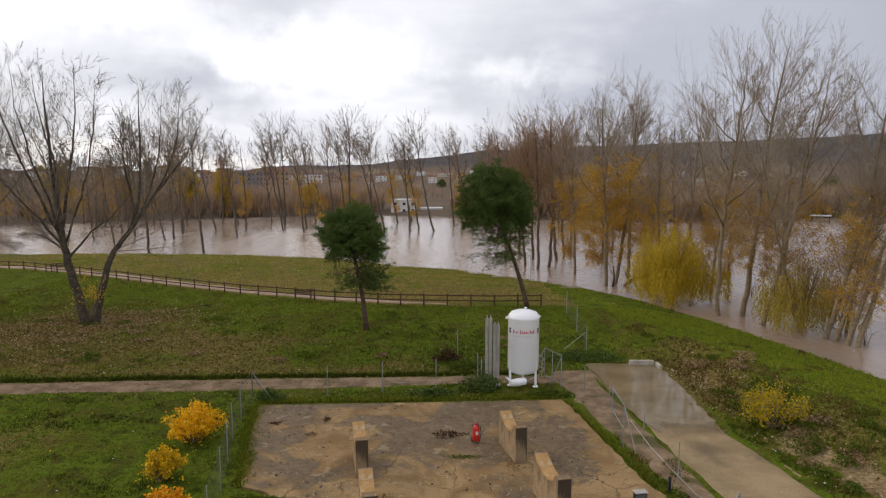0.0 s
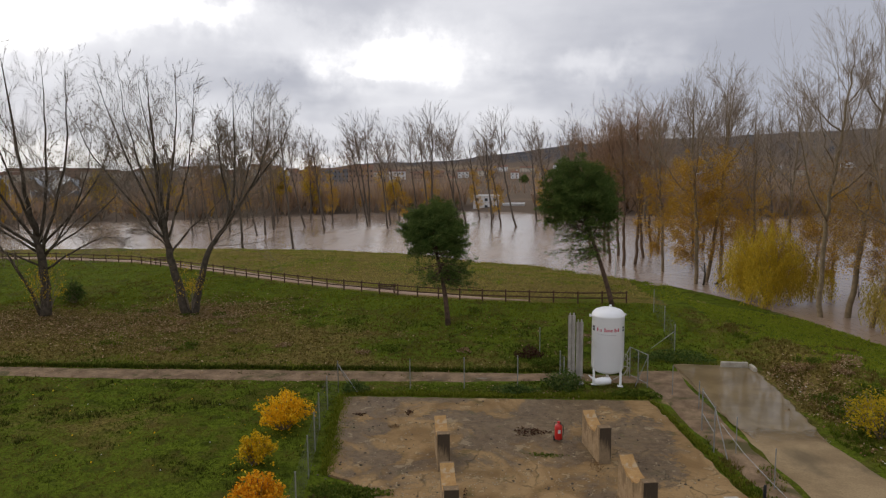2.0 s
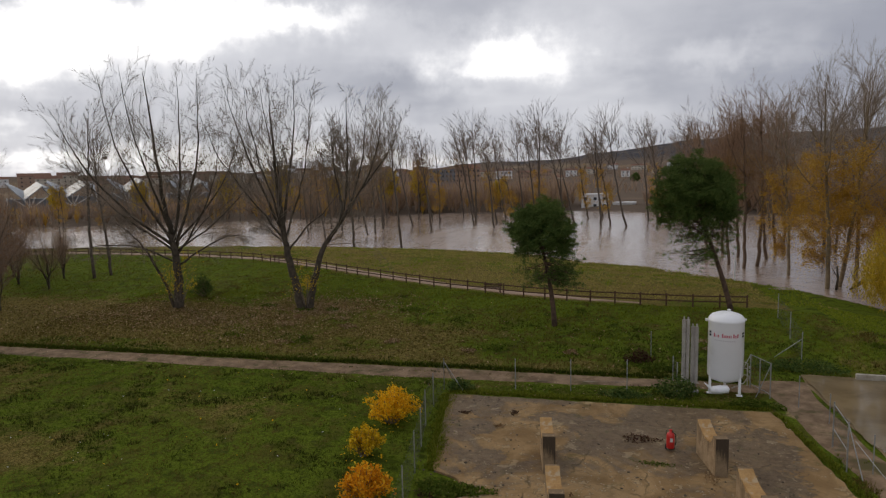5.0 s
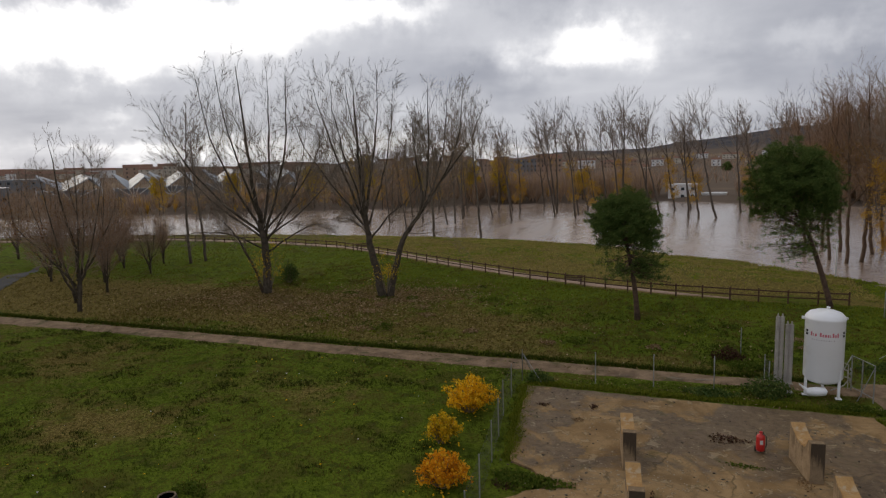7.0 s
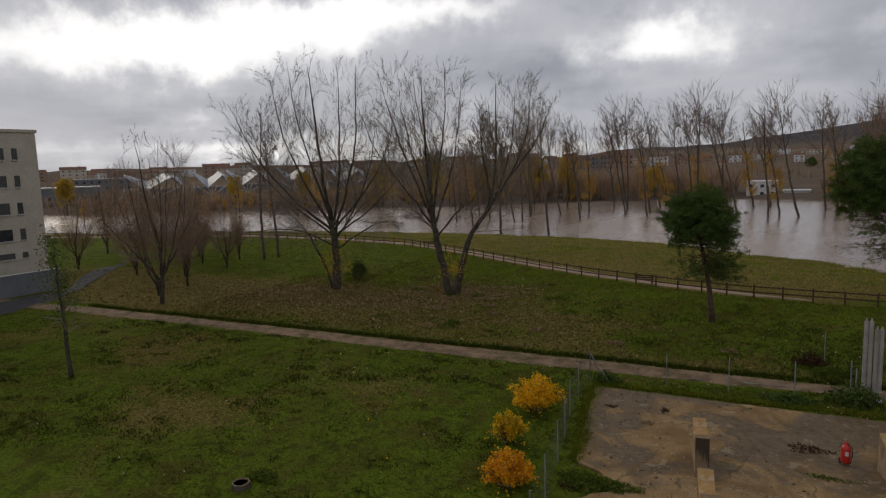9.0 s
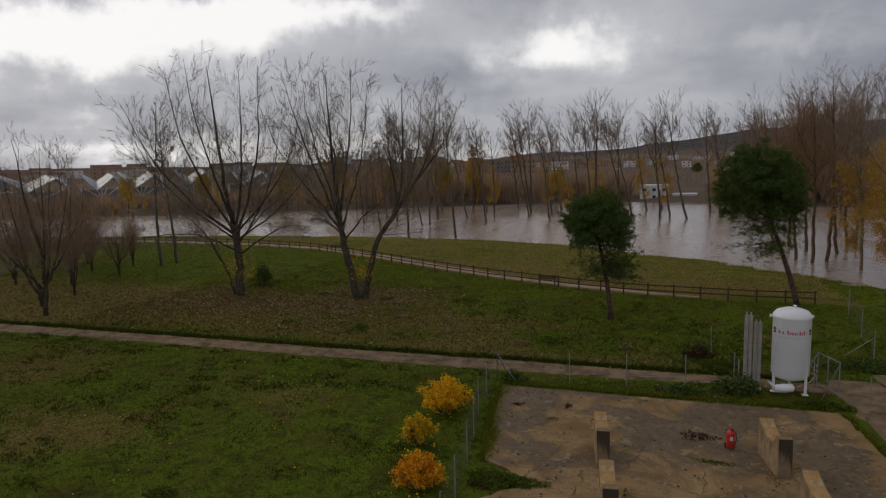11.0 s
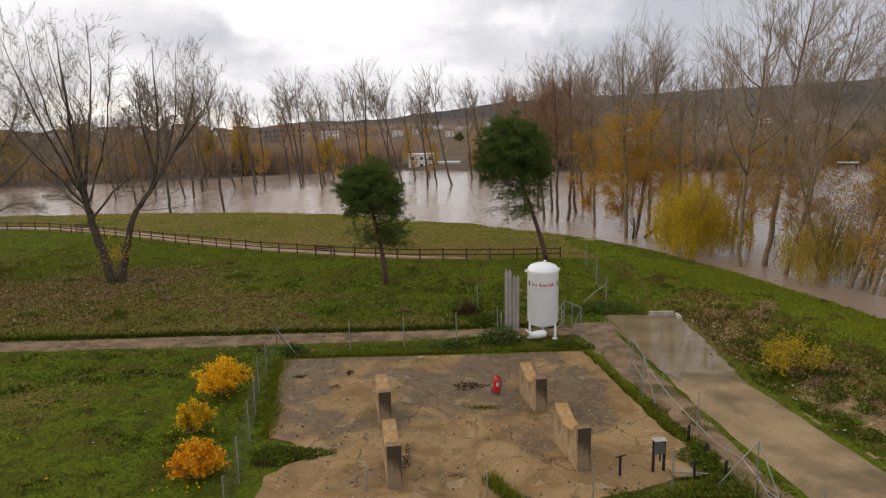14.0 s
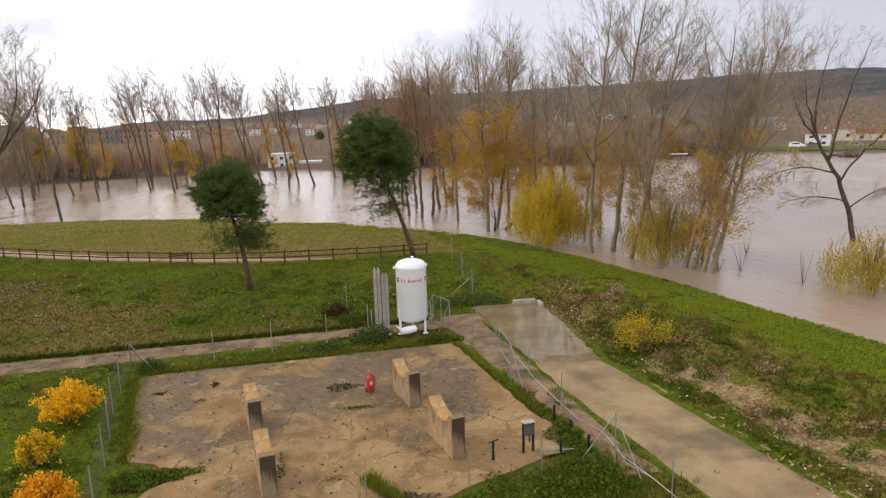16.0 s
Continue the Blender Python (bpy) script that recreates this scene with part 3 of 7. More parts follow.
def ground_z(x, y):
    return float(land([(x, y)])[0])


def blob(P, x, y, rx, ry):
    return np.exp(-(((P[:, 0] - x) / rx) ** 2 + ((P[:, 1] - y) / ry) ** 2))


def dryness(P):
    """How far the grass has died back: below 0 lush, above 1 straw."""
    dt, st = polydist(P, TOE)
    dc, sc = polydist(P, CREST)
    ds, ss = polydist(P, SHORE)
    slope = (st > 0) & (sc <= 0)
    left = smooth((-4 - P[:, 0]) / 18)
    dry = np.where(slope, 0.10 + 0.52 * smooth(1.25 - (P[:, 1] - 40) / 14.0) * (0.30 + 0.70 * left), 0.26)
    dry = np.where((sc > 0) & (ss <= 0) & (P[:, 0] < 12), 0.64, dry)
    dry = np.where((sc > 0) & (ss <= 0) & (P[:, 0] >= 12), -0.25, dry)
    dry = np.where(slope & (P[:, 0] > 12), 0.40, dry)
    for q in ((-28, 53.5, 6, 4, 0.6), (-40, 49, 12, 5, 0.7), (-52, 46, 10, 6, 0.6), (-60, 42, 14, 5, 0.75), (-70, 48, 16, 8, 0.5), (-15, 46, 7, 4, 0.3), (15.4, 38, 2.6, 5, 0.6), (1.5, 62, 9, 3, 0.45), (-20, 68, 12, 4, 0.35), (18.4, 24, 2.0, 6, 0.4),
              (-14, 40.5, 22, 1.3, 0.45), (-8, 51, 4, 2, -0.35), (2, 47, 6, 4, -0.25), (-24, 58, 9, 3, -0.5), (-30, 22, 5, 3, 0.35), (-22, 28, 4, 3, 0.3), (-42, 30, 8, 3, 0.35)):
        dry += blob(P, *q[:4]) * q[4]
    return dry + blob(P, -11, 25, 2.2, 7) * -0.5


def bareness(P):
    """Where the soil shows."""
    bare = np.zeros(len(P)) - 0.1
    for q in ((16.4, 28.6, 1.0, 1.8, 1.1), (17.5, 25.2, 1.2, 2.2, 1.1), (17.9, 20.8, 1.2, 2.4, 1.1), (18.9, 17.0, 1.1, 2.0, 1.0), (16.1, 37, 1.4, 3.5, 0.4), (7.9, 36.5, 0.9, 3.0, 1.0), (-28, 53.5, 5, 3.0, 0.35), (-3.0, 38.3, 14, 0.7, 0.35), (10.0, 28, 0.5, 12, 0.3), (-24, 34.4, 1.6, .5, .5), (-3, 40.6, 16, 0.6, 0.3)):
        bare += blob(P, *q[:4]) * q[4]
    return bare


def make_ground():
    azs = np.concatenate([np.arange(-180, -78, 6), np.arange(-78, 62, 0.42), np.arange(62, 180, 6)])
    rings = np.concatenate([[0.5, 4, 9, 13], np.arange(15, 64, 0.45), np.arange(64, 112, 1.0), np.geomspace(112, 4800, 90)])
    A, Rr = np.meshgrid(np.radians(azs), rings)
    P = np.stack([(Rr * np.sin(A)).ravel(), (Rr * np.cos(A)).ravel()], 1)
    z = land(P)
    na, nr = len(azs), len(rings)
    faces = []
    for j in range(nr - 1):
        for i in range(na):
            k = (i + 1) % na
            faces.append((j * na + i, j * na + k, (j + 1) * na + k, (j + 1) * na + i))
    faces.append(tuple(range(na)))
    me = bpy.data.meshes.new("ground")
    me.from_pydata(np.column_stack([P, z]).tolist(), [], faces)
    me.materials.append(TURF)
    me.materials.append(FAR)
    mats = np.zeros(len(me.polygons), int)
    cut = int(np.searchsorted(rings, 175))
    mats[cut * na:(nr - 1) * na] = 1
    me.polygons.foreach_set("material_index", mats)
    me.polygons.foreach_set("use_smooth", np.ones(len(me.polygons), bool))
    dry = dryness(P)
    ds, ss = polydist(P, SHORE)
    bare = bareness(P)
    bare = np.where(ds < 1.2, np.maximum(bare, 0.25), bare)
    for key, val in (("dry", dry), ("bare", bare)):
        me.attributes.new(key, "FLOAT", "POINT").data.foreach_set("value", val.astype(np.float32))
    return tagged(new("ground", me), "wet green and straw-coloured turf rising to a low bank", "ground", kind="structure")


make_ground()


def sheet(name, outline_left, outline_right, mat, lift, label, category, across=6, step=1.0, waver=0.12, seed=3):
    """A strip of made ground between two edge lines, following the land, with a thickness and worn edges."""
    rng = random.Random(seed)
    verts, faces = [], []
    L, Rt = [Vector(p) for p in outline_left], [Vector(p) for p in outline_right]
    rows = []
    for i in range(len(L) - 1):
        n = max(1, int(max((L[i + 1] - L[i]).length, (Rt[i + 1] - Rt[i]).length) / step))
        rows += [(L[i].lerp(L[i + 1], k / n), Rt[i].lerp(Rt[i + 1], k / n)) for k in range(n)]
    rows.append((L[-1], Rt[-1]))
    for a, b in rows:
        a = a + (b - a).normalized() * rng.uniform(-waver, waver)
        b = b + (b - a).normalized() * rng.uniform(-waver, waver)
        for j in range(across + 1):
            p = a.lerp(b, j / across)
            edge = 0.0 if 0 < j < across else -0.10
            verts.append((p.x, p.y, ground_z(p.x, p.y) + lift + edge))
    w = across + 1
    for i in range(len(rows) - 1):
        for j in range(across):
            faces.append((i * w + j, i * w + j + 1, (i + 1) * w + j + 1, (i + 1) * w + j))
    ob = mesh_object(name, verts, faces, mat, True)
    return tagged(ob, label, category, kind="structure")


# flood water, one plane under the banks
mesh_object("water", [(-420, 20, WATER_Z), (420, 0, WATER_Z), (420, 420, WATER_Z), (-420, 420, WATER_Z)], [(0, 1, 2, 3)], WATER)
tagged(bpy.data.objects["water"], "brown flood water with faint ripples", "river", kind="structure")
sheet("track", [(-95, 33.0), (-68, 33.0), (-57, 34.0), (-38.6, 35.2), (-24, 35.8), (-11.5, 36.5), (-3.5, 37.1), (1.9, 37.9), (7.4, 37.9)], [(-95, 35.2), (-68, 35.2), (-57, 36.3), (-38.6, 37.4), (-24, 38.1), (-11.5, 38.9), (-3.5, 39.2), (1.9, 39.6), (7.4, 39.5)], DIRT, 0.05, "rutted dirt track with puddles and grass along it", "track", seed=5)
sheet("road", [(9.0, 42.0), (9.2, 38.8), (10.3, 26.7), (11.6, 17.9), (13.5, 4), (14.5, -6)], [(14.6, 42.0), (14.3, 38.6), (14.0, 30.3), (14.8, 25.6), (16.3, 16.8), (18.3, 4), (19.5, -6)], ROADC, 0.06, "pale concrete drive, puddled at its far end", "road", seed=6)
sheet("service_strip", [(6.3, 40.2), (6.6, 37.0), (7.15, 34.8), (7.7, 31), (8.55, 27), (9.15, 23), (9.5, 19.5)], [(10.0, 40.6), (10.0, 37.0), (10.1, 34.8), (10.4, 31), (10.7, 27), (10.95, 23), (11.45, 19.5)], DIRT, 0.05, "muddy gravel strip between slab and drive", "path", across=3, seed=8)
sheet("promenade", [(-140, 62.8), (-117, 70.2), (-97, 78.3), (-80, 80.8), (-61.4, 80.2), (-50, 78.1), (-35.8, 71), (-29.7, 67.4), (-19.3, 62), (-14.5, 60.2), (-10.8, 58.7), (-4.7, 57.1), (0.5, 56.4)],
      [(-140.5, 64.8), (-117.5, 72.2), (-97.5, 80.3), (-80, 82.8), (-60.9, 82.2), (-49, 80.1), (-34.8, 73), (-28.9, 69.2), (-18.5, 63.8), (-13.9, 61.8), (-10.4, 60.0), (-4.5, 58.0), (0.5, 56.8)], GRAVEL, 0.06, "pinkish gravel promenade along the bank", "path", seed=7)


# ---- the yard slab ----
def make_slab():
    outline = [(-9.95, 33.9), (-1.5, 34.35), (6.65, 34.85), (7.3, 31), (7.75, 28), (8.25, 25), (8.9, 23.4), (8.3, 21.9), (6.6, 20.9), (4.6, 20.2), (2.6, 19.2), (1.2, 19.9), (0.3, 18.6), (-2, 17.8), (-5.5, 18.4), (-7.2, 20.0), (-7.3, 21.6), (-6.0, 23.2), (-7.0, 24.3), (-8.1, 24.7)]
    rng = random.Random(4)
    pts = []
    for a, b in zip(outline, outline[1:] + outline[:1]):
        a, b = Vector(a), Vector(b)
        n = max(2, int((b - a).length / 0.45))
        for k in range(n):
            p = a.lerp(b, k / n)
            pts.append((p.x + rng.uniform(-0.07, 0.07), p.y + rng.uniform(-0.07, 0.07)))
    bm = bmesh.new()
    top = [bm.verts.new((x, y, 0.09)) for x, y in pts]
    low = [bm.verts.new((x, y, -0.1)) for x, y in pts]
    bm.faces.new(top)
    for i in range(len(pts)):
        k = (i + 1) % len(pts)
        bm.faces.new((top[i], low[i], low[k], top[k]))
    bmesh.ops.recalc_face_normals(bm, faces=bm.faces)
    me = bpy.data.meshes.new("yard_slab")
    bm.to_mesh(me)
    bm.free()
    me.materials.append(YARD)
    return tagged(new("yard_slab", me), "cracked and stained old concrete slab with damp patches", "slab", kind="structure")


make_slab()


# ---- trees ----
def grow(seed, stems, kids, lo=0.2, spread=28, up=0.10, wob=0.09, reach=0.40, twig_r=0.011):
    """Branch lines of a bare tree: given stems (points, radius), then kids a branch at each further level. Returns (points, radii, level)."""
    rng = random.Random(seed)
    out = []

    def rand_dir():
        return Vector((rng.gauss(0, 1), rng.gauss(0, 1), rng.gauss(0, 0.6)))

    def children(pts, rad, length, level, lo, full=1.0):
        n = len(pts) - 1
        count = max(1, round(kids[level] * rng.uniform(0.8, 1.2) * full))
        for c in range(count):
            f = lo + (0.995 - lo) * ((c + rng.random()) / count) ** (0.9 if level == 0 else 1.0)
            i = min(int(f * n), n - 1)
            at = pts[i].lerp(pts[i + 1], f * n - i)
            dirn = (pts[i + 1] - pts[i]).normalized()
            side = dirn.cross(rand_dir()).normalized()
            ang = radians(rng.uniform(0.6, 1.35) * spread * (1.3, 1.0, 0.95, 0.9)[level])
            nd = dirn * math.cos(ang) + side * math.sin(ang)
            rank = rng.uniform(0.7, 1.2) * (1.15 - (0.80 if level == 0 else 0.35) * (f - lo) / (1 - lo))
            share = (reach if level == 0 else 0.5) * rank
            limb(at, nd, length * share, max(twig_r, min(rad[i] * 0.42, 0.055)), level + 1, rank)

    def limb(p, d, length, r, level, rank):
        n = (9, 4, 2, 1, 1)[level]
        pts, rad = [p.copy()], [r]
        for i in range(n):
            d = (d + rand_dir() * wob + Vector((0, 0, 1)) * up).normalized()
            p = p + d * length / n
            pts.append(p.copy())
            rad.append(max(twig_r * 0.4, r * (1 - 0.85 * (i + 1) / n)))
        out.append((pts, rad, level))
        if level < len(kids):
            children(pts, rad, length, level, 0.12, min(1.3, rank * 1.15))

    for pts, r, start in stems:
        pts = [Vector(q) for q in pts]
        fine = []
        for i in range(len(pts) - 1):
            a, b = pts[i], pts[i + 1]
            m0 = (pts[i + 1] - pts[i - 1]) / 2 if i else (b - a)
            m1 = (pts[i + 2] - pts[i]) / 2 if i + 2 < len(pts) else (b - a)
            for k in range(4):
                u = k / 4
                fine.append(a * (2 * u ** 3 - 3 * u ** 2 + 1) + m0 * (u ** 3 - 2 * u ** 2 + u) + b * (3 * u ** 2 - 2 * u ** 3) + m1 * (u ** 3 - u ** 2) + rand_dir() * 0.05)
        fine.append(pts[-1])
        n = len(fine) - 1
        rad = [max(0.012, r * (1 - 0.97 * i / n) ** 0.8) for i in range(n + 1)]
        out.append((fine, rad, 0))
        if start < 1:
            children(fine, rad, sum((fine[i + 1] - fine[i]).length for i in range(n)), 0, start)
    return out


def poplar_stems(seed, h, limbs, wide, fork=0.4, girth=0.24):
    """A slightly crooked main stem that breaks into limbs, which leave it wide and then turn upwards: a broom."""
    rng = random.Random(seed)
    lx, ly = rng.uniform(-.035, .035) * h, rng.uniform(-.035, .035) * h

    def axis(f):
        return Vector((lx * f + 0.012 * h * math.sin(4 * f + seed), ly * f + 0.012 * h * math.sin(5 * f + 2 * seed), h * f))
    stems = [([axis(f) + Vector((0, 0, -0.4 if f == 0 else 0)) for f in (0, 0.15, 0.32, 0.5, 0.68, 0.84, 0.97)], girth, fork + 0.08)]
    for k in range(limbs):
        f = fork + (0.80 - fork) * (k + rng.uniform(0, 0.7)) / limbs
        a = 2.4 * k + rng.uniform(-0.5, 0.5) + seed
        o = h * wide * (1.15 - 0.75 * (f - fork) / (0.8 - fork)) * rng.uniform(0.75, 1.2)
        base = axis(f)
        rise = (h * rng.uniform(0.86, 1.0) - base.z) * (0.80 + 0.2 * (f - fork) / (0.8 - fork))
        out = Vector((math.cos(a), math.sin(a), 0))
        pts = [base, base + out * o * 0.42 + Vector((0, 0, rise * 0.24)), base + out * o * 0.78 + Vector((0, 0, rise * 0.60)), base + out * o + Vector((0, 0, rise))]
        stems.append((pts, girth * (0.46 - 0.28 * f), 0.12))
    return stems


def low_branches(seed, count, z0, z1, reach):
    """Leafy side branches on the lower stem."""
    rng = random.Random(seed)
    stems = []
    for k in range(count):
        a, z = rng.uniform(0, 6.283), z0 + (z1 - z0) * (k + rng.random()) / count
        L = reach * rng.uniform(0.5, 1.15)
        out = Vector((math.cos(a), math.sin(a), 0))
        p = Vector((0, 0, z))
        stems.append(([p, p + out * L * 0.45 + Vector((0, 0, L * 0.35)), p + out * L * 0.85 + Vector((0, 0, L * 0.85))], 0.035, 0.2))
    return [(p, r, lv + 5) for p, r, lv in grow(seed, stems, (8, 6), spread=42, up=0.02, wob=0.14, reach=0.45, twig_r=0.009)]


def leaf_tufts(lines, tufts, each, rng, zmin, zmax, lo_level=1, puff=0.34):
    """Places for leaves that gather in loose tufts on the branches, with gaps between."""
    segs = [(p[i], p[i + 1]) for p, _, lv in lines if lv >= lo_level for i in range(len(p) - 1) if zmin < p[i].z < zmax]
    out = []
    for k in range(tufts if segs else 0):
        a, b = rng.choice(segs)
        c = a.lerp(b, rng.random())
        w = puff * rng.uniform(0.5, 1.5)
        out += [c + Vector((rng.gauss(0, w), rng.gauss(0, w), rng.gauss(0, w * 0.9))) for _ in range(int(each * rng.uniform(0.4, 1.6)))]
    return out


def twig_mesh(lines, thick):
    shapes = []
    for pts, rad, level in lines:
        if level == 0:
            continue
        if len(pts) > 2:
            shapes.append(tube(pts, [r * thick for r in rad], 3, False))
        else:
            a, b = pts[0], pts[-1]
            d = (b - a).normalized()
            o = d.orthogonal().normalized() * rad[0] * thick
            q = d.cross(o)
            shapes.append(([a + o, a - o * 0.5 + q * 0.8, a - o * 0.5 - q * 0.8, b], [(0, 1, 3), (1, 2, 3), (2, 0, 3)]))
    return merge(shapes)


def leaf_cloud(points, size, rng, jitter):
    """Leaves as folded diamonds round the points."""
    verts, faces = [], []
    for p in points:
        c = Vector(p) + Vector((rng.gauss(0, 1), rng.gauss(0, 1), rng.gauss(0, 1))) * jitter
        a = Vector((rng.gauss(0, 1), rng.gauss(0, 1), rng.gauss(0, 1))).normalized()
        b = a.orthogonal().normalized()
        b.rotate(Matrix.Rotation(rng.uniform(0, 6.28), 3, a))
        n = a.cross(b)
        s = size * rng.uniform(0.6, 1.3)
        o = len(verts)
        verts += [c - a * s, c + b * s * 0.55 + n * s * 0.2, c + a * s, c - b * s * 0.55 + n * s * 0.2]
        faces += [(o, o + 1, o + 2), (o, o + 2, o + 3)]
    return verts, faces


def shoots(rng, count, r, h):
    """Thin suckers round the foot of a tree."""
    out = []
    for k in range(count):
        a, f = rng.uniform(0, 6.283), rng.uniform(0.2, 1)
        p0 = Vector((math.cos(a) * 0.25, math.sin(a) * 0.25, 0.2))
        p1 = Vector((math.cos(a) * r * f, math.sin(a) * r * f, h * rng.uniform(0.4, 1)))
        out.append(([p0, p0.lerp(p1, 0.5) + Vector((0, 0, 0.3)), p1], [0.02, 0.014, 0.006], 5))
    return out


def tree_at(name, x, y, lines, bark, twig, label, leaves=None, lean=(0, 0), turn=0, scale=1.0, group="", thick=1.0, z=None, category="tree"):
    zz = ground_z(x, y) if z is None else z
    e = thing(name, pose(x, y, zz, lean[0], lean[1]) @ pose(0, 0, 0, 0, 0, turn) @ Matrix.Scale(scale, 4), label, category, group)
    first = True
    for pts, rad, level in lines:
        if level == 0:
            part("trunk" if first else "limb", tube(pts, [r * thick for r in rad], 8 if first else 6), bark, e, smooth=True)
            first = False
    tagged(part("crown", twig_mesh(lines, thick), twig, e, "bare fine twigs"), kind="stuff")
    if leaves:
        rng = random.Random(len(lines))
        tufts, each, size, lo, hi, mat, words = leaves
        tagged(part("leaves", leaf_cloud(leaf_tufts(lines, tufts, each, rng, lo, hi, 5 if any(l[2] > 4 for l in lines) else 1), size, rng, 0.03), mat, e, words), kind="stuff")
    return e


def place(proto, x, y, turn=0, scale=1.0, lean=(0, 0), z=None):
    return copy_thing(proto, pose(x, y, ground_z(x, y) if z is None else z, lean[0], lean[1]) @ pose(0, 0, 0, 0, 0, turn) @ Matrix.Scale(scale, 4))


BED = -0.9
# the two broad trees on the bank, one of them a pair of stems from one root
g = grow(11, [
    ([(0, 0, -.2), (0.1, 0, 2.6), (0, 0, 5.4), (-0.4, 0.2, 8.2), (-1.0, 0, 13), (-1.8, 0.3, 23.0)], 0.50, 0.34),
    ([(-0.1, 0, 6.6), (-2.4, 0.6, 10.5), (-4.6, 1.0, 16), (-5.8, 1.2, 22.6)], 0.16, 0.12),
    ([(-0.1, 0, 6.2), (-3.8, -0.8, 9.6), (-7.2, -1.2, 14), (-9.6, -1.4, 19.2)], 0.16, 0.12),
    ([(0, 0, 6.8), (0.7, 1.2, 11.5), (1.1, 1.6, 17), (1.2, 1.8, 23.4)], 0.16, 0.15),
    ([(0, 0, 6.0), (1.6, -1.0, 10.8), (2.7, -1.3, 16.5), (3.0, -1.4, 23)], 0.16, 0.15),
    ([(0, 0, 5.2), (2.4, 0.8, 8.6), (4.3, 1.2, 13.5), (4.9, 1.4, 19)], 0.11, 0.15),
    ([(-0.1, 0, 4.6), (-3.0, 0.4, 6.2), (-6.0, 0.5, 6.6), (-8.8, 0.4, 6.4)], 0.11, 0.25),
    ([(0.1, 0, 4.2), (2.6, -0.4, 5.8), (5.0, -0.6, 7.0), (7.4, -0.6, 6.7)], 0.11, 0.25),
    ([(0.1, 0, 5.4), (2.4, 0.6, 8.0), (5.2, 0.8, 10.2)], 0.10, 0.2),
    ([(-0.2, 0, 7.4), (-1.6, -1.6, 12.0), (-3.0, -2.2, 17.5), (-3.7, -2.5, 23.2)], 0.13, 0.12),
    ([(-0.1, 0, 5.8), (-4.2, 1.6, 9.0), (-7.6, 2.2, 12.6), (-10.6, 2.4, 16.2)], 0.12, 0.12),
    ([(0, 0, 6.4), (3.4, 1.6, 10.0), (6.0, 2.0, 14.6), (7.4, 2.2, 19.6)], 0.13, 0.12),
    ([(0, 0, 5.6), (3.8, -1.0, 8.4), (6.8, -1.3, 11.6), (8.8, -1.4, 15.0)], 0.10, 0.15),
    ([(-0.3, 0, 0.0), (-1.8, 0.2, 4.2), (-3.2, 0.3, 6.8), (-5.2, 0.4, 8.8)], 0.17, 0.3)], (16, 10, 8), spread=37, up=0.085, wob=0.08, reach=0.36, twig_r=0.0105)
g += shoots(random.Random(3), 26, 2.0, 5.5)
tree_at("bare_tree", -41.1, 50.4, g, DARKBARK, DARKTWIG, "wide bare tree on the bank, last leaves on low shoots", (56, 13, 0.085, 0.5, 7.0, LASTLEAF, "last yellow leaves"), turn=39, scale=0.94, group="big trees on the bank")
g = grow(23, [
    ([(0, 0, -.2), (-0.6, 0, 3.0), (-1.2, 0, 6.2), (-1.5, 0, 9), (-1.9, 0.3, 14), (-2.1, 0.3, 20.8)], 0.43, 0.36),
    ([(-1.3, 0, 7.2), (-2.9, 0.5, 11), (-4.9, 0.8, 16.5), (-6.3, 1, 21.6)], 0.155, 0.12),
    ([(-1.4, 0, 7.6), (-2.6, -0.7, 12), (-3.8, -1, 17), (-4.4, -1, 22)], 0.11, 0.15),
    ([(-1.4, 0, 8.0), (-0.7, 0.8, 12.5), (0, 1.2, 17), (0.2, 1.2, 22.2)], 0.155, 0.15),
    ([(-1.3, 0, 7.0), (0.2, -0.6, 11), (1.2, -0.9, 15.5), (1.7, -1, 20.6)], 0.11, 0.15),
    ([(-1.3, 0, 6.8), (-3.6, -0.4, 10.0), (-6.6, -0.6, 14.4), (-8.4, -0.8, 19.0)], 0.12, 0.12),
    ([(-1.5, 0.1, 9.4), (-1.6, 1.4, 13.5), (-2.6, 2.0, 18), (-3.0, 2.2, 22.4)], 0.11, 0.12),
    ([(-1.2, 0, 6.4), (-2.6, 0.2, 7.6), (-4.4, 0.3, 8.2)], 0.09, 0.3),
    ([(-1.2, 0, 5.6), (0.8, 0.3, 8.0), (2.8, 0.5, 9.6), (4.6, 0.6, 12.2)], 0.11, 0.2)], (16, 10, 8), spread=37, up=0.085, wob=0.08, reach=0.36, twig_r=0.0105)
tree_at("bare_tree", -29.2, 52.2, g, DARKBARK, DARKTWIG, "tall bare tree, one of a pair sharing a root", None, turn=29, scale=0.94, group="big trees on the bank")
g = grow(31, [
    ([(0.2, 0, -.2), (0.8, 0, 2.6), (1.7, 0, 5.6), (3.2, 0, 7.8), (4.4, 0.2, 12), (4.6, 0.2, 20.4)], 0.37, 0.4),
    ([(2.4, 0, 6.6), (4.4, 0.4, 9.5), (6.0, 0.7, 14.5), (6.6, 0.8, 20.4)], 0.14, 0.15),
    ([(3.0, 0, 7.4), (5.4, -0.5, 11), (7.2, -0.9, 15), (7.9, -1, 20)], 0.14, 0.15),
    ([(3.6, 0, 8.4), (6.2, 0.3, 12), (8.6, 0.5, 15), (10.0, 0.6, 18.4)], 0.12, 0.15),
    ([(3.9, 0.1, 9.4), (3.2, 0.8, 14), (3.0, 1.0, 18)], 0.12, 0.15)], (16, 10, 8), spread=37, up=0.085, wob=0.08, reach=0.36, twig_r=0.0105)
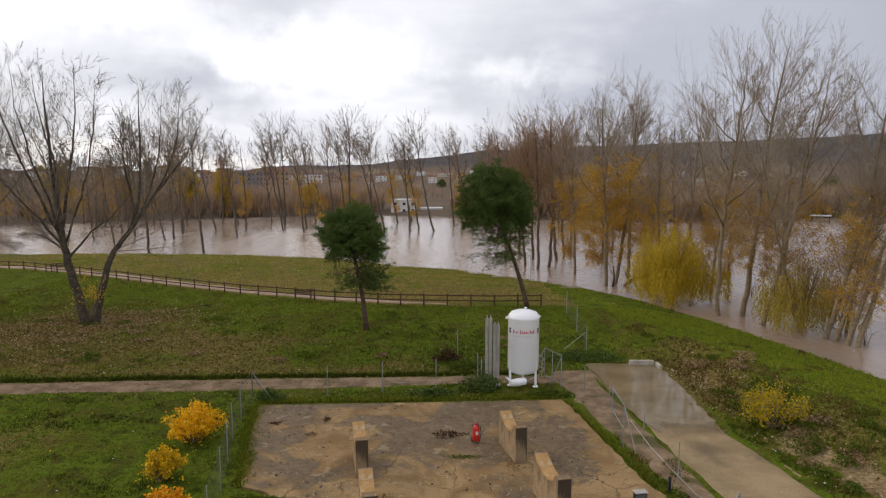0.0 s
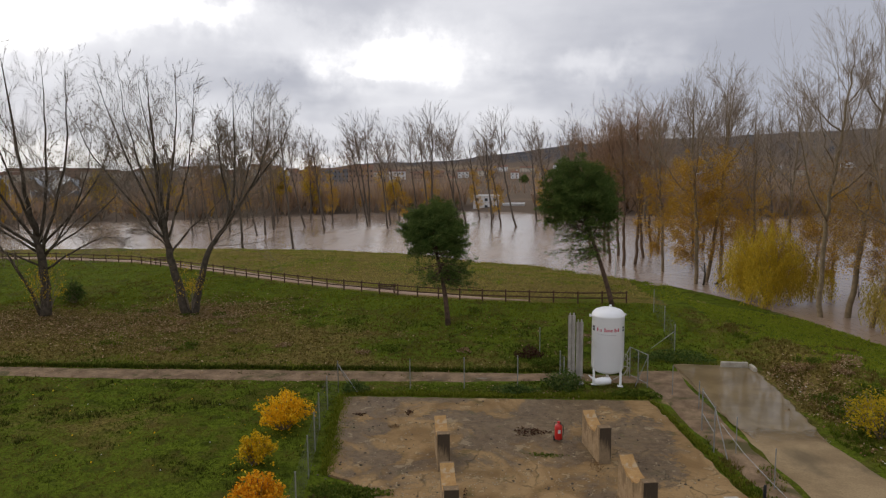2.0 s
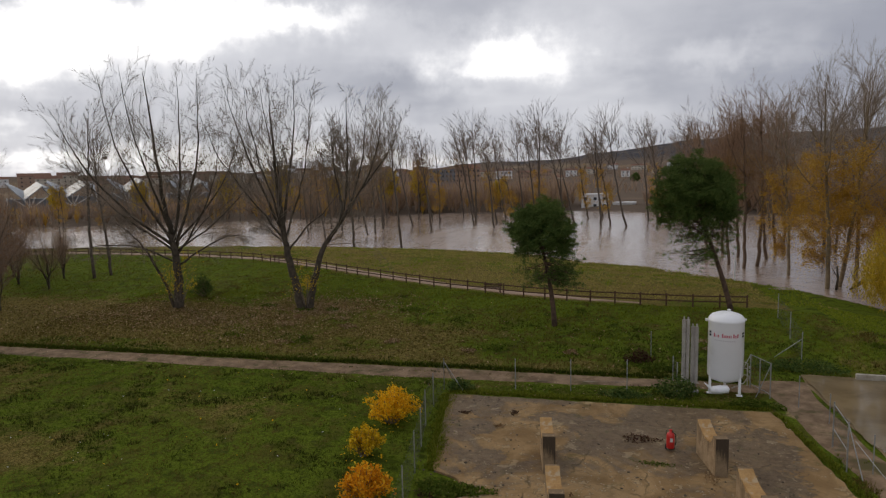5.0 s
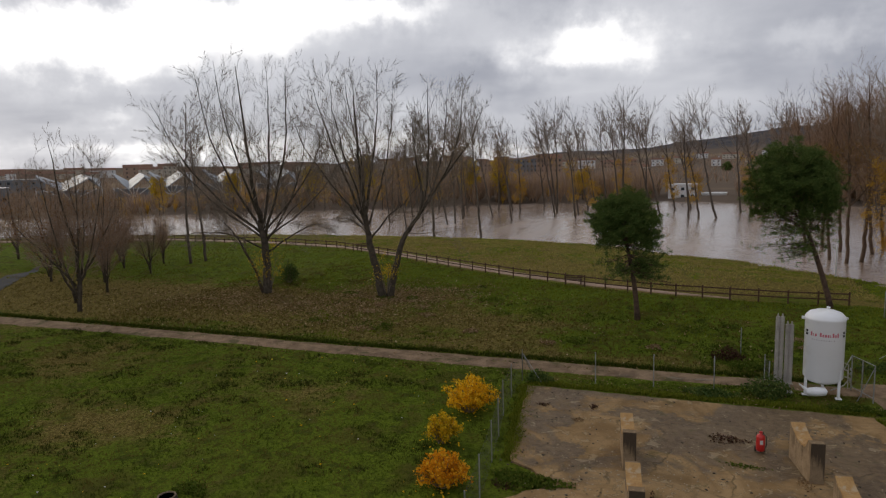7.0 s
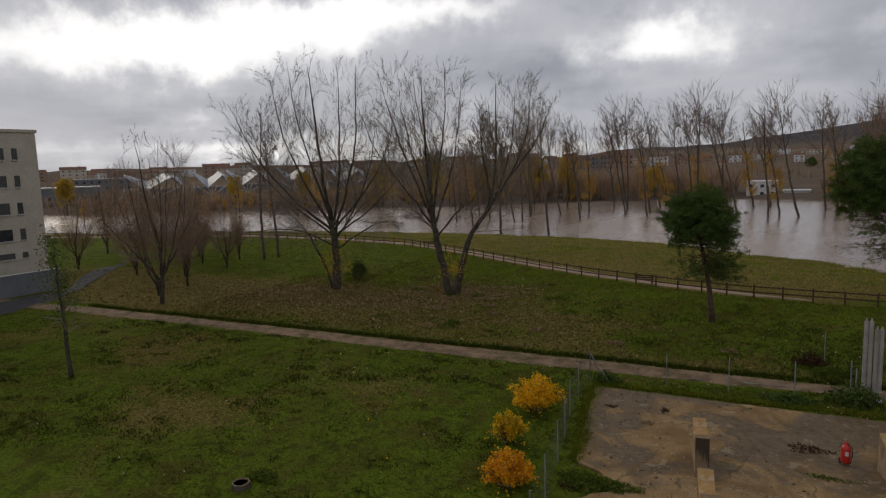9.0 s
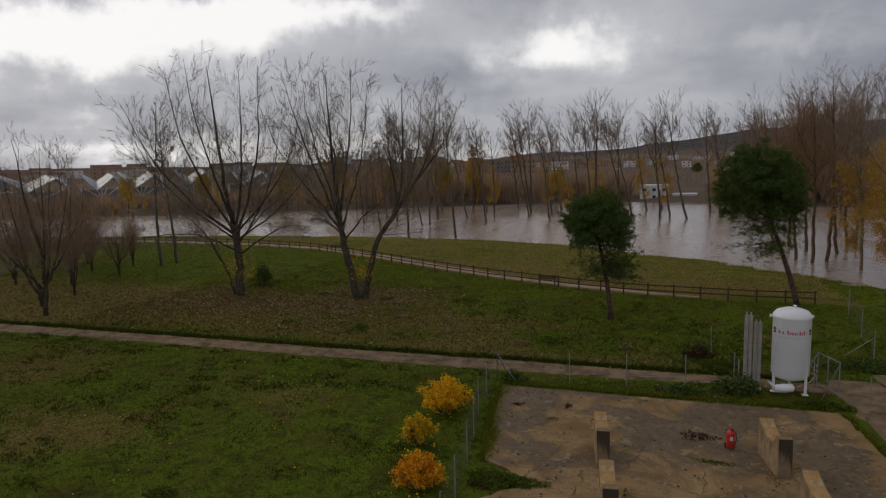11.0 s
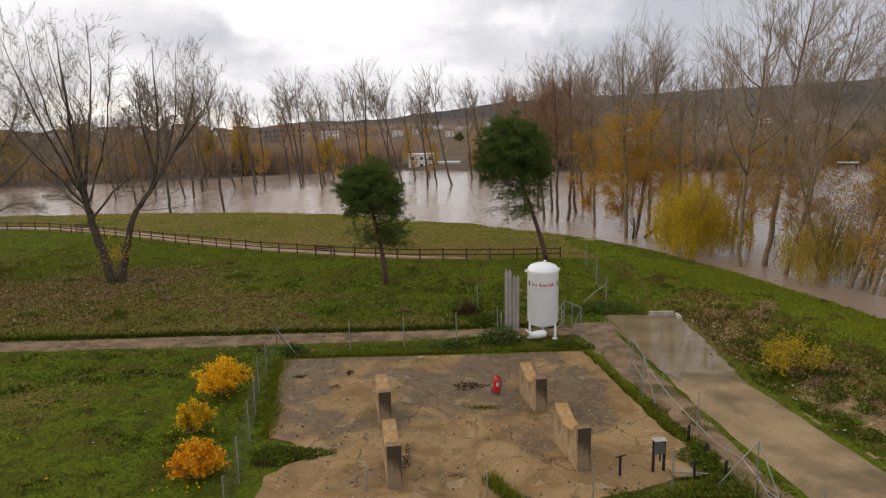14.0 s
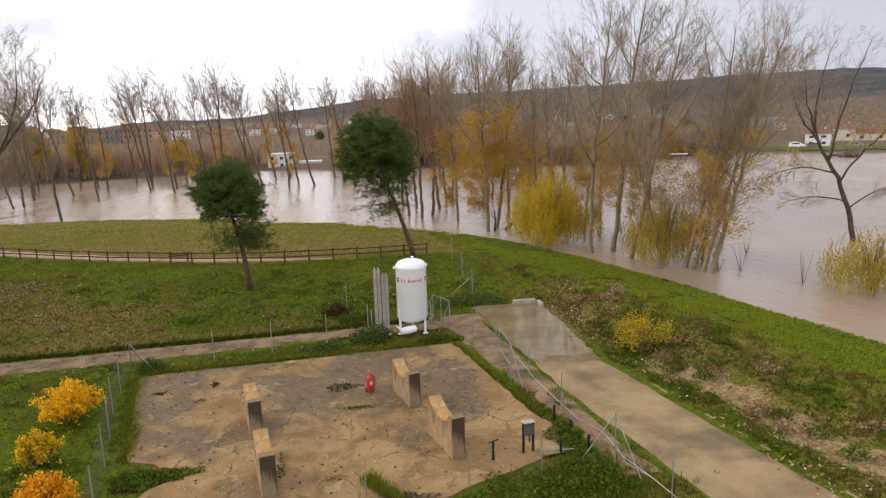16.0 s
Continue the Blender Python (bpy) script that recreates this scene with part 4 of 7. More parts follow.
g += shoots(random.Random(4), 22, 1.6, 5.0)
tree_at("bare_tree", -28.8, 52.3, g, DARKBARK, DARKTWIG, "bare leaning tree, the other of a pair sharing a root", (40, 13, 0.085, 0.5, 6.5, LASTLEAF, "last yellow leaves"), turn=29, scale=0.94, group="big trees on the bank")

# poplars of the flooded wood
POP = [grow(seed, poplar_stems(seed, 24, limbs, wd, fk), (11, 9, 7), spread=32, up=0.13, wob=0.075, reach=0.32, twig_r=0.0105) + low_branches(seed + 7, 14, 4, 13, 4.2) for seed, limbs, wd, fk in ((41, 7, 0.21, 0.36), (43, 6, 0.19, 0.42), (47, 7, 0.18, 0.46), (53, 6, 0.20, 0.40))]
BARE_LABEL = "bare grey-brown poplar standing in flood water"
LEAF_LABEL = "poplar with orange leaves standing in flood water"
GRP = "flooded poplars"
first_bare = [tree_at("poplar", *xy, POP[k], BARK, TWIG, BARE_LABEL, (150, 13, 0.08, 3, 14, DEADLEAF, "few dead brown leaves"), group=GRP, z=BED, turn=60 * k, scale=sc, lean=(0, ln)) for k, (xy, sc, ln) in enumerate((((25.2, 58.4), 1.0, 3), ((27.1, 58.7), 1.08, 9), ((27.4, 54.8), 0.95, 11), ((30.1, 49.9), 0.9, 10)))]
LEAFY = [grow(seed, poplar_stems(seed, 24, limbs, wd, 0.42), (10, 9, 6), spread=32, up=0.13, wob=0.075, reach=0.32, twig_r=0.0105) + low_branches(seed, 26, 2.2, 14.5, 4.6) for seed, limbs, wd in ((71, 6, 0.18), (73, 5, 0.16), (79, 6, 0.18))]
first_leaf = [tree_at("poplar", *xy, LEAFY[k], BARK, TWIG, LEAF_LABEL, (n, 44, 0.095, 2.0, hi, OCHRE, "thin orange leaves"), group=GRP, z=BED, turn=35 + 70 * k, scale=sc, lean=(0, ln)) for k, (xy, sc, n, hi, ln) in enumerate((((18.7, 74.6), 0.97, 300, 15, 0), ((30.6, 48.3), 0.88, 110, 14, 14), ((20.2, 76.3), 1.0, 260, 16, 6)))]
RUST = [grow(seed, poplar_stems(seed, 23, limbs, wd, 0.30), (12, 9, 6), spread=32, up=0.13, wob=0.075, reach=0.32, twig_r=0.012) for seed, limbs, wd in ((113, 8, 0.19), (127, 7, 0.18))]
first_rust = [tree_at("poplar", *xy, RUST[k], RUSTBARK, RUSTTWIG, "reddish-brown bare poplar standing in flood water", (150, 14, 0.085, 3, 15, DEADLEAF, "last rusty leaves"), group=GRP, z=BED, turn=80 * k, scale=sc) for k, (xy, sc) in enumerate((((13.1, 88.7), 0.95), ((15.0, 90.0), 1.0)))]
# the same kinds, coarser, for the row across the flood
FARPOP = [grow(seed, poplar_stems(seed, 24, limbs, wd, fk), (9, 7, 4), spread=32, up=0.13, wob=0.07, reach=0.31, twig_r=0.021) for seed, limbs, wd, fk in ((83, 6, 0.15, 0.44), (89, 7, 0.13, 0.40), (101, 6, 0.16, 0.50), (103, 7, 0.14, 0.46))]
far_bare = [tree_at("poplar", *xy, FARPOP[k], FARBARK, FARTWIG, BARE_LABEL, group=GRP, z=BED, turn=50 * k, scale=sc, lean=(0, ln)) for k, (xy, sc, ln) in enumerate((((-39.6, 105.9), 0.98, -3), ((-48.2, 105.6), 1.05, -2), ((-56.9, 142.1), 1.05, -4), ((-44.4, 139.5), 0.96, -5)))]
FARRUST = grow(109, poplar_stems(109, 22, 7, 0.14, 0.30), (11, 6, 5), spread=38, up=0.09, wob=0.12, reach=0.30, twig_r=0.017)
far_rust = tree_at("poplar", -54.1, 130.0, FARRUST, FARBARK, RUSTTWIG, "reddish-brown bare poplar standing in flood water", (60, 12, 0.12, 4, 17, OCHRE, "last orange leaves"), group=GRP, z=BED)
FARLEAF = grow(107, poplar_stems(107, 22, 5, 0.12, 0.45), (9, 6, 4), spread=38, up=0.08, reach=0.28, twig_r=0.016) + low_branches(107, 16, 2.5, 13, 2.6)
far_leaf = [tree_at("poplar", -48.2, 158, FARLEAF, FARBARK, FARTWIG, LEAF_LABEL, (150, 16, 0.13, 2.5, 14, OCHRE, "thin orange leaves"), group=GRP, z=BED)]
rng = random.Random(77)
# near right clump
for k, x, y, s, lean in ((0, 30.8, 47.4, 0.9, 17), (2, 30.2, 49.1, 0.82, 14), (3, 29.9, 53.0, 0.8, -14), (1, 38.5, 80.0, 0.85, 4), (2, 27.5, 71.0, 0.9, 0), (1, 24.0, 84.0, 0.95, 0)):
    place(first_bare[k], x, y, rng.uniform(0, 360), s, (0, lean), BED)
for k, x, y, s, lean in ((0, 28.8, 68.5, 0.75, 3), (2, 29.9, 57.5, 0.8, 4), (1, 31.8, 50.8, 0.8, 9), (1, 24.5, 73.5, 0.85, 0), (2, 26.5, 81.0, 0.85, 0), (1, 33.0, 52.0, 0.7, 8), (0, 17.0, 84.0, 0.9, 0), (2, 34.0, 76.0, 0.8, 2)):
    place(first_leaf[k], x, y, rng.uniform(0, 360), s, (0, lean), BED)
# centre clump beyond the umbrella pine
for k, x, y, s in ((0, 11.6, 91.0, 0.97), (1, 17.0, 98.0, 1.0), (0, 13.8, 99.0, 0.98), (1, 9.5, 96.0, 0.92), (0, 19.5, 104.0, 1.0), (1, 12.2, 104.0, 1.0)):
    place(first_rust[k], x, y, rng.uniform(0, 360), s, (rng.uniform(-3, 3), rng.uniform(-4, 4)), BED)
for k, x, y, s in ((2, 21.7, 110.9, 0.95), (2, 24.0, 98.0, 0.9), (3, 28.0, 106.0, 0.95), (1, 35.0, 98.0, 0.9), (0, 42.0, 110.0, 0.9)):
    place((far_bare if y > 95 else first_bare)[k], x, y, rng.uniform(0, 360), s, (0, 0), BED)
# the row across the flood
ROWT = ((-52.5, 150, 1.0), (-40.1, 166.7, 1.12), (-33.7, 160.5, 1.08), (-37.6, 153.8, 1.06), (-29.0, 172, 1.1), (-24, 166, 1.1), (-21.9, 159, 1.12),
        (-17.4, 172, 1.15), (-5.8, 154, 1.1), (-8.0, 150, 1.0), (-1.8, 150.6, 1.05), (7.1, 150.7, 1.05), (2.5, 168, 1.1), (12.0, 165, 1.05), (17.5, 158, 1.05), (23, 168, 1.05), (-66, 138, 1.0), (-72, 146, 0.95), (-62, 155, 1.0), (-55, 128, .9),
        (-12, 176, 1.1), (-80, 150, 0.9), (-70, 130, 0.8), (30, 160, 1.0), (38, 150, 1.0), (-60, 118, .8), (-27, 150, 1.0), (-31, 146, .98), (-15, 162, 1.05), (-65, 165, 1.0), (-20, 185, 1.1), (-9, 182, 1.1), (5, 178, 1.1), (-58, 172, 1.05), (-75, 168, 1.0), (-83, 160, .95), (-90, 152, .9), (-47, 180, 1.1), (-25, 180, 1.1), (11, 150, 1.0), (15, 172, 1.05), (27, 150, 1.0), (34, 165, 1.0), (45, 158, .95), (52, 150, .9), (-34, 176, 1.1), (-42, 172, 1.1), (-53, 168, 1.05))
for i, (x, y, s) in enumerate(ROWT):
    k = i % 4
    lean = (rng.uniform(-3, 3), rng.uniform(-13, -1))
    if i % 6 == 2:
        place(far_leaf[0], x, y, rng.uniform(0, 360), s * 0.95, lean, BED)
    elif x < -42 and i % 2:
        place(far_rust, x, y, rng.uniform(0, 360), s * 0.95, lean, BED)
    else:
        place(far_bare[k], x, y, rng.uniform(0, 360), s, lean, BED)
for az_, r_, sc in ((-58.5, 168, .5), (-50.0, 176, .45), (-47.0, 182, .6), (-44.5, 170, .42), (-40.5, 178, .6), (-38.0, 172, .5), (-34.0, 190, .62), (-31.5, 180, .5), (-29.0, 186, .7), (-27.0, 176, .55), (-24.0, 186, .6)):
    place(far_leaf[0], r_ * math.sin(radians(az_)), r_ * math.cos(radians(az_)), rng.uniform(0, 360), sc, (0, 0), 0.4)
# far left trees on the bank
for k, x, y, s in ((0, -64.0, 63.6, 0.88), (1, -62.6, 64.4, 0.75), (2, -120, 95, 0.8), (0, -135, 90, 0.7)):
    place(far_bare[k], x, y, rng.uniform(0, 360), s)

# the umbrella pines
def pine(x, y, height, crown_r, crown_h, lean, label, seed, puffs, skirt):
    """A dense domed head of needle puffs over a thin skirt of drooping boughs that let the sky through, fullest towards the angle skirt."""
    rng = random.Random(seed)
    e = thing("pine_tree", pose(x, y, ground_z(x, y)), label, "tree", "umbrella pines")
    base = height - crown_h
    side = Vector((lean[0], lean[1], 0))

    def axis(z):
        return side * min(1.0, z / (base + crown_h * 0.55)) + Vector((0, 0, z))
    part("trunk", tube([axis(height * 0.9 * f) + Vector((math.sin(f * 5) * 0.12, 0, -0.2 if f == 0 else 0)) for f in (0, .08, .17, .27, .38, .5, .63, .77, .9, 1)], [0.23, .205, .19, .18, .165, .15, .125, .095, .06, .03], 9), PINEBARK, e, smooth=True)
    tufts = []
    mid, up = base + crown_h * 0.60, crown_h * 0.40
    ph = [rng.uniform(0, 6.28) for _ in range(3)]
    boughs = []
    for i in range(puffs):
        d = Vector((rng.gauss(0, 1), rng.gauss(0, 1), rng.gauss(0.25, 0.9))).normalized()
        if d.z < -0.62:
            continue
        f = 0.35 + 0.65 * rng.random() ** 0.55
        a = math.atan2(d.y, d.x)
        f *= 1 + 0.09 * math.sin(3 * a + ph[0]) + 0.08 * math.sin(5 * a + 4 * d.z + ph[1])
        c = axis(mid) + Vector((d.x * crown_r * f, d.y * crown_r * f, d.z * up * f * (1.0 if d.z > 0 else 0.9)))
        w = rng.uniform(0.22, 0.40) * (1.25 - 0.45 * f)
        if i % 7 == 0:
            boughs.append((axis(max(base * 0.95, c.z - crown_h * 0.22)), c))
        tufts += [(c + Vector((rng.gauss(0, w), rng.gauss(0, w), rng.gauss(0.05, w * 0.7))), 30) for _ in range(15)]
    for i in range(70):
        a = skirt + rng.gauss(0, 1.7)
        z = base + crown_h * rng.uniform(0.08, 0.56)
        L = crown_r * rng.uniform(0.62, 1.14) * (1.0 + 0.10 * math.cos(a - skirt))
        p = axis(z)
        out = Vector((math.cos(a), math.sin(a), 0))
        q = p + out * L + Vector((0, 0, rng.uniform(-0.9, 0.15)))
        boughs.append((p, q))
        for k in range(11):
            u = rng.uniform(0.30, 1.06)
            tufts.append((p.lerp(q, u) + Vector((rng.gauss(0, .26), rng.gauss(0, .26), rng.gauss(-0.02, .24))), 21))
    for p, q in boughs:
        part("limb", tube([p, p.lerp(q, 0.5) - Vector((0, 0, 0.10)), q], [0.045, 0.028, 0.010], 4), PINEBARK, e)
    verts, faces = [], []
    for c, n in tufts:
        size = rng.uniform(0.7, 1.15)
        for j in range(n):
            d = Vector((rng.gauss(0, 1), rng.gauss(0, 1), rng.gauss(0.5, .8))).normalized()
            s = d.orthogonal().normalized() * 0.016
            q = c + d * rng.uniform(0.0, 0.14) * size
            o = len(verts)
            verts += [q - s, q + s, q + d * rng.uniform(0.12, 0.27) * size]
            faces.append((o, o + 1, o + 2))
    tagged(part("crown", (verts, faces), NEEDLE, e, "dense dark green needle tufts"), kind="stuff")
    return e


pine(-6.0, 49.8, 9.6, 2.50, 6.8, (-0.95, 0.0), "small rounded umbrella pine on the bank", 5, 210, 0.0)
pine(7.3, 55.0, 12.35, 3.08, 8.8, (-2.7, 0.3), "taller leaning umbrella pine beside the wooden fence", 6, 330, 3.1)

# yellow willow standing in the flood
FADED = leafy("faded_willow_leaves", (0.36, 0.26, 0.05), (0.48, 0.37, 0.08), (0.40, 0.34, 0.06), 0.4)


def willow(x, y, height, radius, count, mat, label, seed, z):
    rng = random.Random(seed)
    e = thing("willow", pose(x, y, z), label, "tree", "willows in the flood")
    shapes, verts, faces = [], [], []
    for i in range(16):
        a = rng.uniform(0, 6.283)
        rr = radius * rng.uniform(0.3, 0.8)
        tip = Vector((math.cos(a) * rr, math.sin(a) * rr, height * rng.uniform(0.55, 0.95)))
        shapes.append(tube([(0, 0, -0.5), tip * 0.5 + Vector((0, 0, 0.6)), tip], [0.10, 0.06, 0.02], 5))
    for i in range(count):
        a, f = rng.uniform(0, 6.283), rng.random() ** 0.5
        lobe = 1 + 0.24 * math.sin(3 * a + seed) + 0.2 * math.sin(7 * a + 2 * seed)
        zt = height * (1 - 0.38 * f ** 2.0) * (0.80 + 0.20 * math.sin(4 * a + f * 5 + seed)) * (1.0 - 0.6 * rng.random() ** 1.6)
        p = Vector((math.cos(a) * radius * f * lobe, math.sin(a) * radius * f * lobe, zt))
        for j in range(rng.randint(5, 11)):
            o = len(verts)
            s = Vector((rng.gauss(0, 1), rng.gauss(0, 1), 0)).normalized() * 0.04
            d = Vector((rng.gauss(0, .1), rng.gauss(0, .1), -rng.uniform(0.2, 0.32)))
            verts += [p - s, p + s, p + d]
            faces.append((o, o + 1, o + 2))
            p = p + d + Vector((rng.gauss(0, .07), rng.gauss(0, .07), 0))
            if p.z < 0.5:
                break
    for sh in shapes:
        part("stem", sh, BARK, e, smooth=True)
    tagged(part("leaves", (verts, faces), mat, e, "hanging yellow leaves"), kind="stuff")
    return e


willow(23.3, 65.3, 8.4, 4.0, 3600, WILLOWL, "bushy yellow willow half under flood water", 8, WATER_Z - 0.2)
willow(30.2, 53.8, 6.6, 3.6, 1500, FADED, "thin yellowing willow standing in flood water", 9, WATER_Z - 0.2)
willow(38.6, 39.5, 5.2, 3.3, 800, FADED, "sparse willow bush in flood water", 10, WATER_Z - 0.2)
g = grow(61, [([(0.3, 0, -.2), (-0.7, 0, 4.0), (-2.2, 0, 7.8), (-3.9, 0, 11.0), (-4.0, 0.2, 15.0), (-3.2, 0.2, 19.5)], 0.27, 0.45),
             ([(-2.6, 0, 8.6), (-2.0, 0.6, 12.5), (-1.0, 0.9, 16.5), (0.2, 1.0, 20.5)], 0.13, 0.15), ([(-3.4, 0, 10.2), (-5.4, 0.5, 13.0), (-6.6, 0.7, 16.5), (-7.2, 0.8, 20.0)], 0.13, 0.15),
             ([(-3.9, 0, 11.4), (-5.0, -0.8, 15.0), (-5.2, -1.0, 19.0)], 0.11, 0.15), ([(-1.6, 0, 6.4), (-0.2, 0.3, 9.0), (2.2, 0.4, 11.8), (3.4, 0.4, 15.5)], 0.12, 0.15),
             ([(-2.0, 0, 7.4), (-5.0, 0.3, 7.9), (-8.6, 0.4, 6.9)], 0.10, 0.15), ([(-0.9, 0, 4.6), (-3.9, -.3, 5.0), (-7.0, -.5, 4.0)], 0.09, 0.15), ([(-0.6, 0, 3.8), (1.4, 0, 5.6), (3.2, 0, 6.4)], 0.08, 0.2)], (14, 9, 6), spread=36, up=0.08, wob=0.08, reach=0.34, twig_r=0.0115)
tree_at("bare_tree", 51.7, 55.6, g, DARKBARK, DARKTWIG, "spreading bare tree alone in the flood", (60, 14, 0.10, 8, 13, LASTLEAF, "last yellow leaves"), turn=-43, z=BED)
# snapped branches lying in the water under the orange poplars
for k, (x, y, pts) in enumerate(((20.9, 74.6, [(0, 0, 0.2), (0.8, 0, 1.0), (2.0, 0.3, 2.0), (2.6, 0.4, 3.2)]), (19.6, 74.0, [(0, 0, 0.3), (0.3, 0.2, 1.6), (0.2, 0.3, 2.8)]), (21.6, 74.2, [(0, 0, 0.9), (1.6, 0.3, 1.2), (3.6, 0.5, 1.1)]))):
    e = thing("snapped_branch", pose(x, y, WATER_Z - 0.4, 0, 0, 20 * k), "dark snapped branch leaning out of the water", "branch", "snapped branches")
    part("stem", tube(pts, [0.14, 0.10, 0.07, 0.04][:len(pts)], 6), DARKBARK, e, smooth=True)
    part("fork", tube([pts[1], Vector(pts[1]) + Vector((-0.5, 0.2, 0.9)), Vector(pts[1]) + Vector((-0.7, 0.4, 1.7))], [0.05, 0.03, 0.012], 5), DARKBARK, e, smooth=True)

# golden bushes
YELLOWB = leafy("yellow_bush_leaves", (0.40, 0.29, 0.018), (0.60, 0.43, 0.025), (0.26, 0.24, 0.03), 0.4)


def bush(x, y, h, r, mat, count, label, seed, group="golden bushes", size=0.075, shoots_n=74, tight=0.075, squat=0.55):
    """Many leafy shoots that fan out from one root."""
    rng = random.Random(seed)
    e = thing("bush", pose(x, y, ground_z(x, y)), label, "bush", group)
    stems, pts = [], []
    for i in range(shoots_n):
        a, f = rng.uniform(0, 6.283), rng.random() ** 0.55
        lob = 1 + 0.13 * math.sin(3 * a + seed) + 0.10 * math.sin(5 * a + 2 * seed)
        tip = Vector((math.cos(a) * r * f * lob, math.sin(a) * r * f * lob, h * (1 - squat * f ** 2.2) * rng.uniform(0.72, 1.08)))
        base = Vector((math.cos(a) * 0.15 * r, math.sin(a) * 0.15 * r, -0.05))
        mid = base.lerp(tip, 0.5) + Vector((0, 0, 0.10 * h))
        stems.append(tube([base, mid, tip], [0.018 * r, 0.012 * r, 0.005 * r], 4, False))
        for j in range(count // shoots_n):
            w = 0.25 + 0.78 * rng.random() ** 0.75
            c = base.lerp(mid, w * 2) if w < 0.5 else mid.lerp(tip, w * 2 - 1)
            k = tight * (1.35 - 0.6 * w)
            pts.append(c + Vector((rng.gauss(0, k), rng.gauss(0, k), rng.gauss(0, k))) * r)
    for sh in stems[:12]:
        part("stem", sh, BARK, e)
    tagged(part("brushwood", merge(stems[12:]), BARK, e), kind="stuff")
    tagged(part("leaves", leaf_cloud(pts, size, rng, 0.015), mat, e, "dense bright yellow leaves" if mat in (GOLD, GOLDO) else "thin leaves"), kind="stuff")
    return e


bush(-11.7, 29.4, 1.75, 1.32, GOLD, 3900, "rounded golden-yellow bush on the lawn", 12)
bush(-11.5, 25.5, 1.35, 0.88, GOLDM, 1900, "smaller golden-yellow bush on the lawn", 13)
bush(-9.85, 21.8, 1.3, 1.12, GOLDO, 2700, "low spreading golden-orange bush on the lawn", 14)
bush(16.2, 30.9, 2.2, 1.75, YELLOWB, 2000, "loose yellow bush at the foot of the bank", 15, size=0.07, shoots_n=44, tight=0.10)
bush(-42.3, 55.5, 2.2, 1.1, NEEDLE, 1800, "dark rounded evergreen bush on the bank", 16, "evergreen bushes", 0.09, 60, 0.13, 0.7)

# bare scrubby trees at the far end of the bank
SCRUB = grow(91, [([(0, 0, -.2), (0.3, 0, 4), (-0.4, 0, 9), (-1.2, 0, 15.5)], 0.22, 0.25)] + [([(0, 0, 0.8 + 0.4 * k), (dx * 0.45, dy * .5, 5.2), (dx, dy, zt)], 0.12, 0.2) for k, (dx, dy, zt) in enumerate(((-3.6, 1, 11.5), (-2.3, -1, 14), (1.6, 1, 14.8), (2.9, -1, 13), (-4.6, 0, 8.5), (4.0, 1, 10), (0.8, -1.3, 15.4)))], (12, 8, 5), spread=33, up=0.13, wob=0.08, reach=0.34, twig_r=0.0125)
scrub = tree_at("scrub_tree", -53.9, 39.8, SCRUB, DARKBARK, SCRUBTWIG, "many-stemmed bare tree beside the track, thin rusty leaves", (300, 12, 0.07, 1.5, 12, RUSTL, "thin rusty leaves"), turn=54, group="scrub trees")
for x, y, t, s_ in ((-63.3, 56.4, 20, 0.42), (-70.0, 58.4, 100, 0.46), (-64.0, 50.8, 200, 0.62), (-75.0, 62.0, 260, 0.5), (-80.0, 57.0, 310, 0.6), (-59.0, 47.0, 150, 0.5), (-88, 66, 40, 0.7), (-72, 50, 75, 0.55), (-67, 62, 130, 0.4), (-84, 50, 220, 0.5), (-93, 60, 10, 0.6)):
    place(scrub, x, y, t, s_ * 1.25)
g = grow(97, [([(0, 0, -.1), (0.1, 0, 3), (-0.2, 0, 6), (-0.3, 0, 8.7)], 0.15, 0.3)], (26, 4, 3), spread=48, up=0.04, reach=0.16)
tree_at("sapling", -39.6, 22.3, g, DARKBARK, DARKTWIG, "thin sapling on the lawn with a few dull leaves", (170, 11, 0.07, 3.0, 9, NEEDLE, "dull green leaves"), group="saplings")

